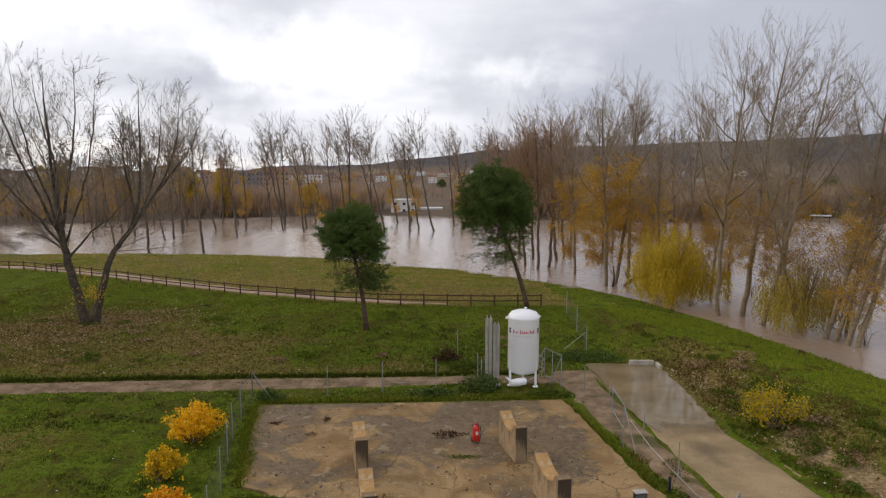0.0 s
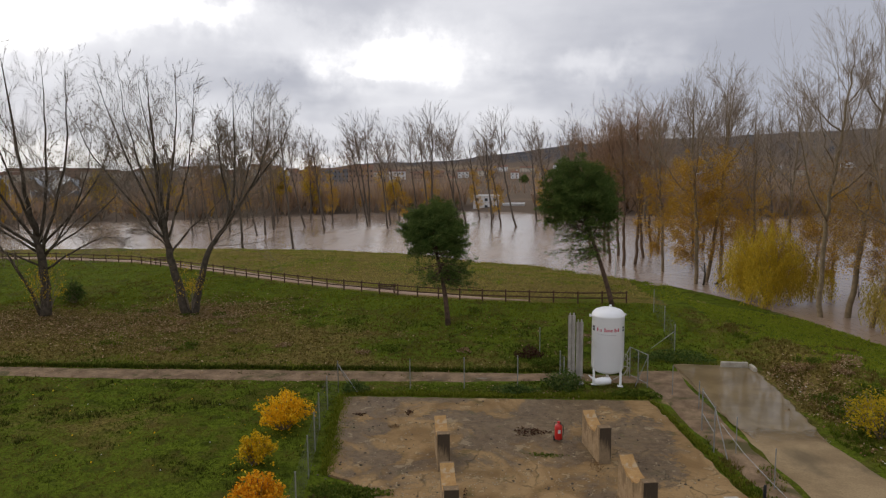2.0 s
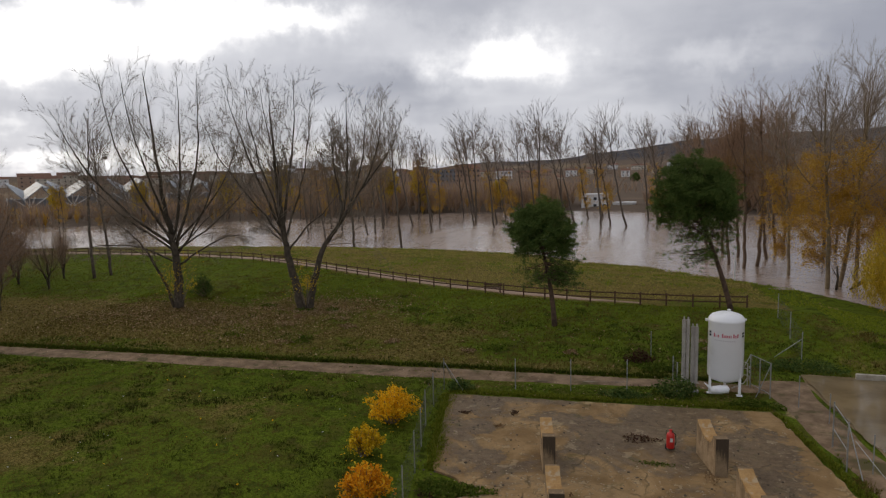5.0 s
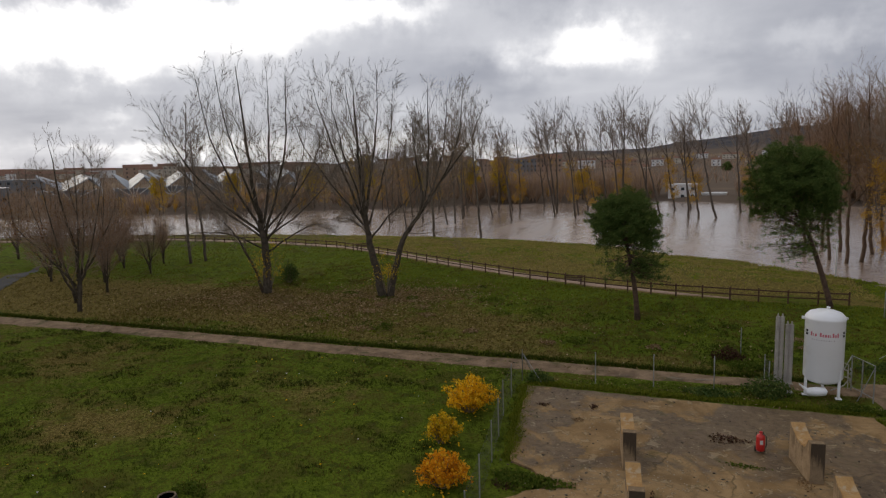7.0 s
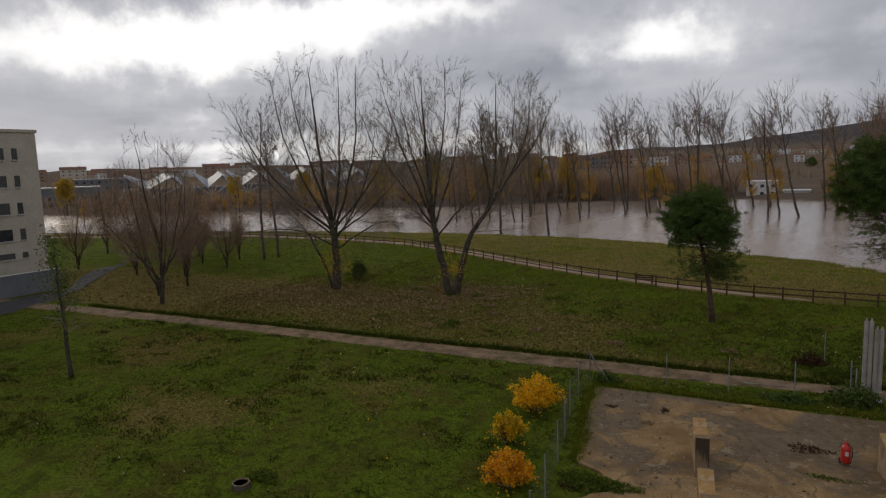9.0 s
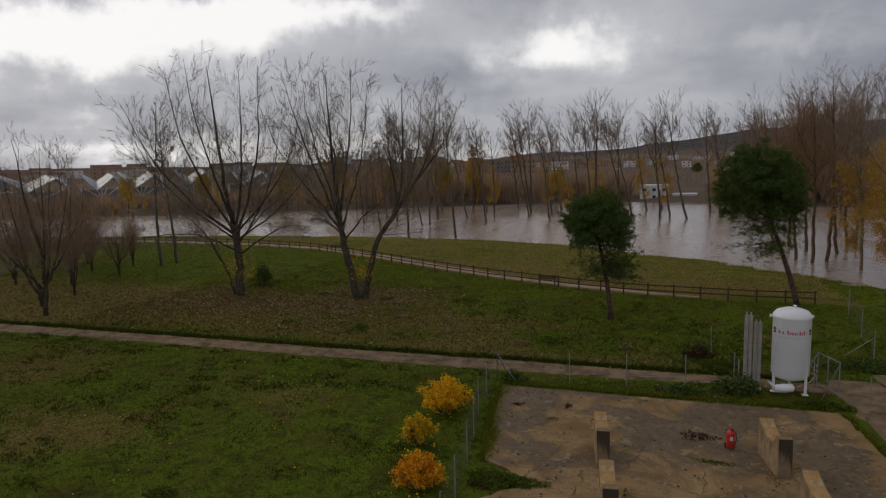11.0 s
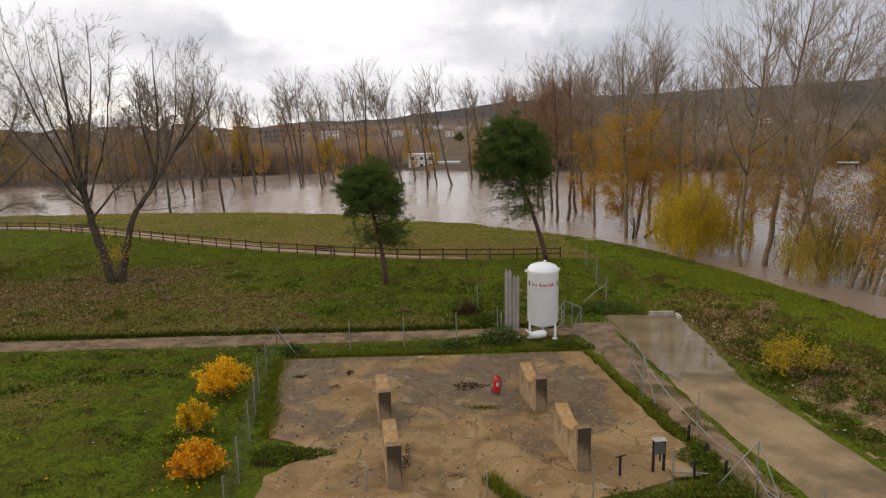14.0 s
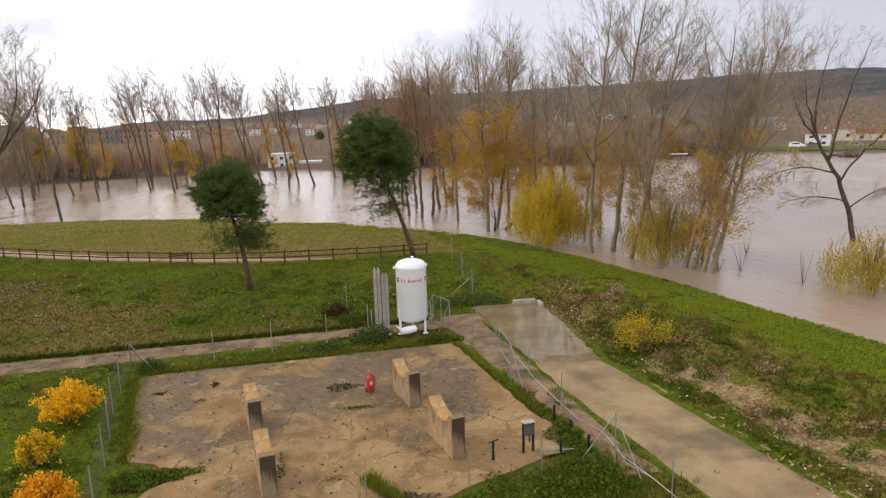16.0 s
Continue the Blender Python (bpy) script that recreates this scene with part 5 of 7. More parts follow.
# ---- the yard: tank, blocks, extinguisher ----
def storage_tank(x, y):
    e = thing("storage_tank", pose(x, y, 0.06), "tall white upright gas tank on short legs, faint red lettering", "tank")
    r = 0.92
    part("shell", lathe([(0.05, 0.62), (0.45, 0.66), (0.75, 0.78), (r, 1.0), (r, 4.0), (r + 0.012, 4.02), (r + 0.012, 4.12), (r, 4.14), (r - 0.03, 4.21), (0.75, 4.37), (0.45, 4.48), (0.05, 4.52)], 40), WHITE, e, smooth=True)
    for k in range(3):
        a = radians(-38 + 120 * k)
        cx, cy = math.cos(a) * 0.86, math.sin(a) * 0.86
        leg = part("leg", box(0.13, 0.13, 1.5, (cx, cy, 0), 0.02), WHITE, e)
        part("foot_plate", box(0.3, 0.3, 0.03, (cx, cy, 0.0), 0.005), WHITE, leg)
    part("vent_knob", lathe([(0.07, 4.45), (0.07, 4.58), (0.09, 4.59), (0.09, 4.63), (0.04, 4.65)], 10), WHITE, e).location = (0.12, 0.1, 0)
    part("lifting_lug", box(0.2, 0.06, 0.16, (-0.98, 0, 3.95), 0.02), WHITE, e)
    part("lifting_lug", box(0.12, 0.06, 0.12, (0.95, 0, 4.05), 0.02), WHITE, e)
    part("vaporiser_drum", merge([lathe([(0.03, -0.5), (0.2, -0.42), (0.24, 0), (0.2, 0.42), (0.03, 0.5)], 14)]), WHITE, e, "white drum slung under the tank", True).matrix_local = pose(-0.35, -0.85, 0.38, 0, 82, 0)
    part("funnel", merge([tube([(-0.78, -0.9, 0.42), (-1.15, -0.95, 0.75)], [0.10, 0.02], 8)]), WHITE, e)
    pipes = [tube([(0.86, -0.3, 1.5), (1.05, -0.4, 1.5), (1.08, -0.4, 1.0), (0.9, -0.4, 0.7), (0.3, -0.5, 0.4)], 0.03, 6), tube([(0.9, -0.1, 1.8), (1.1, -0.2, 1.75), (1.1, -0.2, 0.5)], 0.025, 6), tube([(0.88, -0.5, 1.2), (1.12, -0.55, 1.15), (1.15, -0.5, 0.9)], 0.03, 6)]
    part("pipework", merge(pipes), ALU, e, "grey valve pipes")
    for z in (1.05, 1.35, 1.6):
        part("valve_wheel", lathe([(0.07, -0.02), (0.09, 0), (0.07, 0.02)], 10), GALV, e).matrix_local = pose(1.16, -0.45, z, 0, 90, 20)
    # lettering that stands for a maker's name: plain bars bent round the shell
    def curved(a0, a1, z0, z1):
        n = 4
        v = [((r + 0.006) * math.cos(radians(a0 + (a1 - a0) * i / n)), (r + 0.006) * math.sin(radians(a0 + (a1 - a0) * i / n)), z) for i in range(n + 1) for z in (z0, z1)]
        return v, [(2 * i, 2 * i + 2, 2 * i + 3, 2 * i + 1) for i in range(n)]
    for i, a in enumerate([-138 + 7.0 * k for k in range(12)]):
        if i == 3:
            continue
        tall = 0.21 if i in (0, 4, 9, 11) else 0.14
        part("lettering", curved(a, a + (2.2 if i in (1, 8) else 4.8), 3.26, 3.26 + tall), LOGORED, e, "red bar of lettering")
    for a in [-134 + 7.0 * i for i in range(10)]:
        part("lettering", curved(a, a + 2.4, 3.06, 3.11), LOGOGREY, e, "grey bar of lettering")
    for a in (-161, -38):
        for z in (3.24, 3.40):
            part("emblem", curved(a, a + 11, z, z + 0.12), BLACK, e, "dark square emblem")
    return e


storage_tank(4.78, 37.7)


def vaporiser(x, y):
    e = thing("vaporiser", pose(x, y, 0.0), "four tall grey finned tubes standing beside the tank", "vaporiser")
    part("base_rail", box(1.0, 0.4, 0.10, (0, 0, 0.0), 0.02), GALV, e)
    for k, (dx, h) in enumerate(((-0.32, 4.1), (-0.11, 4.1), (0.14, 3.72), (0.34, 3.72))):
        v, f = [], []
        n = 16
        for z in (0.5, h):
            for i in range(n):
                a = 6.2832 * i / n
                rr = 0.10 if i % 2 == 0 else 0.065
                v.append((dx + rr * math.cos(a), rr * math.sin(a), z))
        f = [(i, (i + 1) % n, n + (i + 1) % n, n + i) for i in range(n)] + [tuple(range(n, 2 * n))]
        t = part("tube", (v, f), ALU, e, "finned aluminium tube")
        part("end_cap", merge([tube([(dx, 0, h), (dx, 0, h + 0.16)], [0.05, 0.03], 6)]), ALU, t)
        part("leg", merge([tube([(dx, 0, 0.05), (dx, 0, 0.52)], 0.03, 5)]), GALV, e)
    part("link_pipe", merge([tube([(-0.5, -0.12, 0.55), (0.5, -0.12, 0.55)], 0.03, 6)]), ALU, e)
    return e


vaporiser(2.92, 37.5)


def support_block(x, y, turn, label, l=2.3, h=1.6):
    """A cast saddle block: a wall with a hollow rust-stained top that once carried a drum."""
    e = thing("support_block", pose(x, y, 0.09, 0, 0, turn), label, "concrete block", "concrete tank supports")
    w = 0.52
    hb, n = h - 0.05, 14
    arc = []
    for i in range(n + 1):
        u = i / n
        arc.append((0.30 + (l - 0.42) * u, h + (hb - h) * u - 0.40 * math.sin(math.pi * u ** 0.8) ** 0.75))
    bm = bmesh.new()
    prof = [(0, 0), (0, h)] + arc + [(l, hb), (l, 0)]
    A = [bm.verts.new((-w / 2, p, z)) for p, z in prof]
    B = [bm.verts.new((w / 2, p, z)) for p, z in prof]
    bm.faces.new(A)
    bm.faces.new(B[::-1])
    for i in range(len(prof)):
        k = (i + 1) % len(prof)
        bm.faces.new((A[i], B[i], B[k], A[k]))
    bmesh.ops.recalc_face_normals(bm, faces=bm.faces)
    part("body", bm, BLOCKC, e)
    part("end_face", box(w - 0.02, 0.014, h - 0.02, (0, -0.007, 0.005), 0.004), BLOCKEND, e, "streaked end face, coloured dark as the shaded side")
    rng = random.Random(int(y * 10))
    v, f = [], []
    for i, (p, z) in enumerate(arc):
        for sx in (-1, 1):
            v.append((sx * (w / 2 + 0.004), p, z + 0.006))
        for sx in (-1, 1):
            v.append((sx * (w / 2 + 0.004), p, z - 0.03 - 0.10 * rng.random() ** 2))
    for i in range(n):
        o = 4 * i
        f += [(o, o + 1, o + 5, o + 4), (o, o + 4, o + 6, o + 2), (o + 1, o + 3, o + 7, o + 5)]
    part("saddle", (v, f), BLOCKTOP, e, "rust-stained hollow top")
    for k in range(2):
        part("form_joint", box(w + 0.008, 0.012, h - 0.42, (0, l * (0.36 + 0.3 * k), 0.0), 0.002), BLOCKEND, e, "vertical casting joint")
    return e


support_block(-3.30, 25.45, 11, "tan concrete support block with a dark end")
support_block(-2.44, 20.78, 11, "tan concrete support block with a rusty top")
support_block(3.38, 26.80, 13, "saddle-topped concrete support block, stained brown")
support_block(4.32, 21.92, 12, "saddle-topped concrete support block with chipped side", 2.45, 1.66)


def extinguisher(x, y):
    e = thing("fire_extinguisher", pose(x, y, 0.09, 0, 0, 10) @ Matrix.Scale(0.86, 4), "red wheeled fire extinguisher standing on the slab", "extinguisher")
    part("cylinder", lathe([(0.12, 0.10), (0.19, 0.14), (0.20, 0.2), (0.20, 0.80), (0.17, 0.90), (0.07, 0.96), (0.06, 1.02)], 20), RED, e, smooth=True)
    part("valve_head", box(0.16, 0.10, 0.10, (0, 0, 1.0), 0.02), RED, e)
    part("handle", merge([tube([(-0.16, 0.12, 0.4), (-0.16, 0.2, 0.98), (0.16, 0.2, 0.98), (0.16, 0.12, 0.4)], 0.015, 6)]), BLACK, e)
    for sx in (-0.2, 0.2):
        w = part("wheel", lathe([(0.10, -0.03), (0.13, -0.02), (0.13, 0.02), (0.10, 0.03)], 16), BLACK, e)
        w.matrix_local = pose(sx, 0.14, 0.13, 0, 90, 0)
    part("hose", merge([tube([(0.06, -0.05, 1.0), (0.22, -0.1, 0.9), (0.25, -0.1, 0.5), (0.2, -0.12, 0.3)], 0.02, 6)]), BLACK, e)
    part("label_plate", box(0.14, 0.012, 0.2, (0, -0.2, 0.5), 0.003), LITTER, e, "pale label")
    return e


extinguisher(1.55, 29.0)


# ---- chain-link fencing ----
def wire_panel(a, b, z0, z1, pitch=0.17, r=0.0013, sag=0.0):
    """Crossing wires of a chain-link panel between two plan points."""
    a, b = Vector((*a, 0)), Vector((*b, 0))
    L = (b - a).length
    d = (b - a) / L
    H = z1 - z0
    nrm = Vector((-d.y, d.x, 0))
    verts, faces = [], []

    def bar(s0, h0, s1, h1):
        p, q = a + d * s0 + Vector((0, 0, z0 + h0)), a + d * s1 + Vector((0, 0, z0 + h1))
        t = (q - p).normalized()
        u = t.cross(nrm).normalized() * r
        w = nrm * r
        o = len(verts)
        verts.extend([p + u, p - u * 0.5 + w, p - u * 0.5 - w, q + u, q - u * 0.5 + w, q - u * 0.5 - w])
        faces.extend([(o, o + 1, o + 4, o + 3), (o + 1, o + 2, o + 5, o + 4), (o + 2, o, o + 3, o + 5)])
    s = -H
    while s < L:
        lo, hi = max(0, s), min(L, s + H)
        if hi - lo > 0.05:
            bar(lo, lo - s, hi, hi - s)
            bar(lo, H - (lo - s), hi, H - (hi - s))
        s += pitch
    bar(0, 0.02, L, 0.02)
    bar(0, H - 0.02, L, H - 0.02)
    return verts, faces


def chain_fence(points, height, label, wired, struts=(), post_r=0.03, group="chain-link fences"):
    e = thing("chain_link_fence", pose(0, 0, 0), label, "fence", group)
    for i, p in enumerate(points):
        z = ground_z(*p)
        part("post", merge([tube([(p[0], p[1], z - 0.2), (p[0], p[1], z + height)], post_r, 6)]), GALV, e)
        if i and wired[i - 1]:
            q = points[i - 1]
            zz = (z + ground_z(*q)) / 2
            part("wire_mesh", wire_panel(q, p, zz + 0.03, zz + height - 0.08), WIRE, e, "grey wire mesh")
    for a, b in struts:
        part("strut", merge([tube([a, b], 0.022, 5)]), GALV, e)
    return e


chain_fence([(-10.5, 34.7), (-6.5, 35.5), (-3.45, 36.1), (-0.4, 36.8)], 1.85, "rusted chain-link fence posts along the slab's far edge, mesh gone", (0, 0, 0), [((-10.5, 34.7, 1.7), (-9.3, 34.6, 0.0)), ((-10.5, 34.7, 1.7), (-10.2, 35.9, 0.0))], 0.028)
chain_fence([(-10.5, 34.7), (-10.3, 32.0), (-9.9, 29.4), (-9.3, 26.9), (-8.75, 24.4), (-8.1, 21.2), (-7.6, 18.5)], 1.85, "overgrown chain-link fence beside the lawn", (1, 1, 1, 1, 1, 1), (), 0.028)
chain_fence([(2.1, 38.2), (2.25, 36.9)], 1.8, "short chain-link panel beside the tank enclosure", (1,))
chain_fence([(6.25, 38.9), (6.6, 38.1), (6.98, 37.25)], 1.95, "bent chain-link gate panel beside the tank", (1, 1), [((6.3, 37.3, 0.0), (6.98, 37.25, 1.85)), ((5.75, 38.6, 1.0), (6.25, 38.9, 1.95)), ((6.25, 38.9, 1.93), (6.98, 37.25, 1.93)), ((6.25, 38.9, 0.25), (6.98, 37.25, 0.25))])
chain_fence([(10.33, 53.3), (10.2, 48.5), (10.06, 44.5)], 1.9, "chain-link fence down the bank", (1, 1), [((10.06, 44.5, 1.6), (8.6, 45.0, 0.2))])
chain_fence([(8.4, 31.1), (8.3, 28.7)], 2.1, "chain-link gate panel at the drive", (1,), [((8.3, 28.7, 2.0), (8.65, 27.9, 0.05)), ((8.4, 31.1, 2.0), (8.3, 28.7, 2.0)), ((8.4, 31.1, 0.9), (8.3, 28.7, 0.9))])
chain_fence([(8.1, 36.0), (9.2, 28.6), (9.65, 25.4), (9.72, 20.2), (10.6, 17.8)], 1.7, "thin fence posts along the drive, mesh fallen", (0, 0, 0, 0), [((9.72, 20.2, 2.1), (8.75, 20.9, 0.1)), ((9.72, 20.2, 2.1), (10.15, 19.0, 0.1)), ((9.72, 20.2, 1.7), (9.72, 20.2, 2.15))], 0.022)


# ---- wooden fence on the crest ----
def wooden_fence():
    e = thing("wooden_fence", pose(0, 0, 0), "brown wooden post-and-rail fence along the bank", "fence")
    line = [Vector(p) for p in CREST[1:15]]
    pts, spacing = [], 2.06
    carry = 0.0
    for a, b in zip(line, line[1:]):
        L = (b - a).length
        s = carry
        while s < L:
            pts.append(a.lerp(b, s / L))
            s += spacing
        carry = s - L
    post_mesh = None
    for i, p in enumerate(pts):
        z = ground_z(p.x, p.y)
        if post_mesh is None:
            o = part("post", merge([tube([(0, 0, -0.2), (0, 0, 1.05), (0, 0, 1.09)], [0.065, 0.065, 0.05], 8)]), WOODRAIL, e)
            post_mesh = o.data
        else:
            o = under(new("post", post_mesh), e)
        o.location = (p.x, p.y, z)
        if i:
            q = pts[i - 1]
            zq = ground_z(q.x, q.y)
            for h in (0.48, 0.92):
                part("rail", merge([tube([(q.x, q.y, zq + h), (p.x, p.y, z + h)], 0.058, 6)]), WOODRAIL, e)
    return e


wooden_fence()


def bench(x, y, turn):
    e = thing("bench", pose(x, y, ground_z(x, y) + 0.05, 0, 0, turn), "dark wooden park bench facing the river", "bench", "benches on the promenade")
    for k in range(3):
        part("seat_slat", box(1.7, 0.12, 0.05, (0, -0.15 + 0.15 * k, 0.43), 0.01), WOODRAIL, e)
    for k in range(2):
        part("back_slat", box(1.7, 0.04, 0.12, (0, -0.28, 0.6 + 0.18 * k), 0.01), WOODRAIL, e)
    for sx in (-0.7, 0.7):
        part("leg", box(0.08, 0.42, 0.43, (sx, 0, 0), 0.01), WOODRAIL, e)
        part("back_post", box(0.07, 0.06, 0.9, (sx, -0.25, 0), 0.01), WOODRAIL, e)
    return e


bench(-12.9, 59.0, 20)
bench(-45.8, 76.6, 28)


# ---- the yard's small things ----
def valve_stand(x, y):
    e = thing("valve_stand", pose(x, y, 0.05, 0, 0, 8), "grey meter box with a pale lid on two black posts", "meter box")
    for sx in (-0.2, 0.2):
        part("post", box(0.09, 0.09, 1.25, (sx, 0, 0), 0.01), BLACK, e)
    part("box", box(0.40, 0.2, 0.42, (0, 0.02, 0.72), 0.02), SHUTTER, e)
    part("lid", box(0.48, 0.30, 0.05, (0, 0, 1.23), 0.015), ALU, e, "pale metal lid")
    part("pipe", merge([tube([(0.02, -0.06, 0.75), (0.02, -0.06, 0.45)], 0.03, 6)]), BLACK, e)
    return e


valve_stand(7.0, 21.9)


def stand_pipe(x, y, h, label):
    e = thing("stand_pipe", pose(x, y, 0.06, 0, 0, 20), label, "stand pipe", "stand pipes")
    part("pipe", merge([tube([(0, 0, 0), (0, 0, h)], 0.05, 8)]), BLACK, e)
    part("handle", merge([tube([(-0.22, 0, h), (0.24, 0, h + 0.04)], 0.025, 6)]), BLACK, e)
    return e


stand_pipe(5.55, 21.6, 0.75, "short black stand pipe with a tee handle")
stand_pipe(8.15, 21.5, 0.55, "short black stand pipe beside a concrete plate")


def lone_post(x, y, h, label="thin grey steel post without mesh"):
    e = thing("fence_post", pose(x, y, 0), label, "post", "thin posts")
    part("tube", merge([tube([(0, 0, -0.2), (0, 0, h)], 0.025, 6)]), GALV, e)
    part("cap", merge([tube([(0, 0, h), (0, 0, h + 0.03)], [0.032, 0.02], 6)]), GALV, e)
    return e


for x, y, h in ((4.3, 20.15, 1.35), (0.75, 20.3, 1.0), (7.05, 20.5, 1.55), (-3.4, 20.6, 1.0), (9.0, 34.0, 1.5), (1.0, 43.0, 2.0)):
    lone_post(x, y, h)
for x, y in ((8.95, 24.4), (9.1, 22.9), (9.3, 21.6)):
    e = thing("bollard", pose(x, y, 0), "short black stump beside the drive", "bollard", "black stumps")
    part("post", merge([tube([(0, 0, -0.1), (0, 0, 0.62), (0, 0, 0.66)], [0.06, 0.06, 0.04], 8)]), BLACK, e)
e = thing("cover_plate", pose(8.0, 21.75, 0.1, 2, 3, 12), "cracked concrete cover plate lying in weeds", "plate")
part("plate", box(1.2, 0.6, 0.08, (0, 0, 0), 0.02), ROADC, e)
part("bar", merge([tube([(-0.7, -0.1, 0.16), (0.6, -0.35, 0.12)], 0.025, 6)]), GALV, e)
e = thing("fallen_cable", pose(0, 0, 0), "pale fallen fence cable lying along the drive", "cable")
part("strand", merge([tube([(8.75, 29.3, 1.1), (9.2, 27.6, 0.5), (9.45, 26.0, 0.35), (9.62, 23.5, 0.4), (9.75, 21.3, 0.85), (9.95, 20.0, 0.5), (10.3, 18.6, 0.45), (10.7, 16.8, 0.3)], 0.016, 6)]), GALV, e)
part("loop", merge([tube([(9.75, 20.2, 0.9), (9.9, 19.7, 0.45), (10.2, 19.4, 0.3), (10.3, 18.7, 0.42)], 0.014, 6)]), GALV, e)


CEMENT = surf("pale_cement", (0.36, 0.32, 0.25), (0.48, 0.43, 0.35), 2.0, 0.9, bump=0.3, stain=(0.26, 0.22, 0.16))


def end_wall():
    e = thing("culvert_wall", pose(0, 0, 0), "low white concrete headwall at the drive's end", "low wall")
    part("wall", box(1.6, 0.22, 0.40, (13.05, 41.6, 0), 0.03), CEMENT, e)
    part("return_wall", box(0.22, 0.9, 0.32, (14.0, 41.1, 0), 0.03, None), CEMENT, e)
    return e


end_wall()


def puddle(name, pts, z, label):
    rng = random.Random(len(pts) * 7)
    ring = []
    for a, b in zip(pts, pts[1:] + pts[:1]):
        a, b = Vector(a), Vector(b)
        n = max(2, int((b - a).length / 0.5))
        ring += [a.lerp(b, k / n) + Vector((rng.uniform(-.12, .12), rng.uniform(-.12, .12))) for k in range(n)]
    return tagged(mesh_object(name, [(p.x, p.y, z) for p in ring], [tuple(range(len(ring)))], PUDDLE), label, "puddle", kind="structure")


def shallow_water():
    """Muddy standing water whose near edge thins out to nothing."""
    m, t, b = material("standing_water", 0.03, 0, 0.4)
    vec = t.nodes.new("ShaderNodeNewGeometry").outputs["Position"]
    big = noise_node(t, vec, 0.5, 4, 0.6, 0.5)
    t.links.new(mixc(t, ramp(t, big, 0.35, 0.65), (0.175, 0.130, 0.070), (0.245, 0.182, 0.100)), b.inputs["Base Color"])
    sp = t.nodes.new("ShaderNodeSeparateXYZ")
    t.links.new(vec, sp.inputs[0])
    depth = ramp(t, math_node(t, "ADD", sp.outputs[1], math_node(t, "MULTIPLY", math_node(t, "SUBTRACT", noise_node(t, vec, 0.8, 5, 0.6, 0.6), 0.5), 3.2)), 29.6, 32.2)
    clear_ = t.nodes.new("ShaderNodeBsdfTransparent")
    mx = t.nodes.new("ShaderNodeMixShader")
    t.links.new(depth, mx.inputs[0])
    t.links.new(clear_.outputs[0], mx.inputs[1])
    t.links.new(b.outputs[0], mx.inputs[2])
    out = [n for n in t.nodes if n.type == "OUTPUT_MATERIAL"][0]
    t.links.new(mx.outputs[0], out.inputs[0])
    bump_to(t, b, noise_node(t, vec, 3.0, 3, 0.5, 0.4), 0.10, 0.02)
    return m


PUDDLE = shallow_water()
puddle("water_drive", [(9.35, 41.8), (14.2, 41.8), (14.0, 37), (13.8, 33), (13.72, 30.2), (13.2, 29.75), (12.2, 29.8), (11.2, 29.65), (10.35, 29.7), (9.95, 34)], 0.089, "shallow brown flood water over the drive")
puddle("water_track", [(-2.9, 37.65), (-1.4, 37.85), (-0.2, 38.15), (-1.0, 38.18), (-2.7, 37.85)], 0.075, "narrow puddle in the track")
puddle("water_track", [(-5.6, 37.3), (-4.6, 37.4), (-4.8, 37.55), (-5.5, 37.45)], 0.075, "narrow puddle in the track")
# worn kerb along the drive
for i in range(34):
    f = i / 33
    y = 30.0 - 19.0 * f
    x = np.interp(y, [4, 16.8, 25.6, 30.3], [18.3, 16.3, 14.8, 14.0]) + 0.12
    if random.Random(i * 3 + 1).random() < 0.62:
        continue
    k = thing("kerb_stone", pose(float(x), y, 0.0, random.Random(i).uniform(-3, 3), 0, 9 + random.Random(i).uniform(-4, 4)), "worn concrete kerb stone half buried in soil", "kerb", "kerb stones")
    part("stone", box(0.12, 0.5, 0.13, (random.Random(i).uniform(-.06, .06), 0, -0.085), 0.03), ROADC, k)


# ---- weeds, leaves and grass ----
def scatter(name, pts, mat, label, blades, tall, wide, seed, category="grass"):
    """Tufts of blades at plan points, one object of stuff."""
    r = np.random.RandomState(seed)
    P = np.asarray(pts, float)
    z = land(P)
    n = len(P)
    c = np.repeat(np.column_stack([P, z]), blades, 0)
    c[:, :2] += r.normal(0, 0.05, (n * blades, 2))
    a = r.uniform(0, 2 * np.pi, n * blades)
    h = tall * r.uniform(0.5, 1.3, n * blades)
    out = np.column_stack([np.cos(a), np.sin(a), np.zeros_like(a)])
    side = np.column_stack([-np.sin(a), np.cos(a), np.zeros_like(a)]) * (wide * r.uniform(0.6, 1.3, n * blades))[:, None]
    tip = c + out * (h * r.uniform(0.2, 0.9, n * blades))[:, None] + np.array([0, 0, 1]) * h[:, None]
    V = np.stack([c - side, c + side, tip], 1).reshape(-1, 3)
    me = bpy.data.meshes.new(name)
    m = n * blades
    me.vertices.add(3 * m)
    me.vertices.foreach_set("co", V.ravel())
    me.loops.add(3 * m)
    me.loops.foreach_set("vertex_index", np.arange(3 * m, dtype=np.int32))
    me.polygons.add(m)
    me.polygons.foreach_set("loop_start", np.arange(0, 3 * m, 3, dtype=np.int32))
    me.update(calc_edges=True)
    me.materials.append(mat)
    return tagged(new(name, me), label, category, kind="stuff")


def in_slab(P):
    left = np.interp(P[:, 1], [17.5, 24.5, 34], [-7.3, -8.2, -10.1])
    right = np.interp(P[:, 1], [20, 23.4, 25, 35], [6.5, 9.0, 8.4, 6.8])
    return (P[:, 0] > left) & (P[:, 0] < right) & (P[:, 1] > 18.5) & (P[:, 1] < 34.3 + 0.05 * (P[:, 0] + 10))


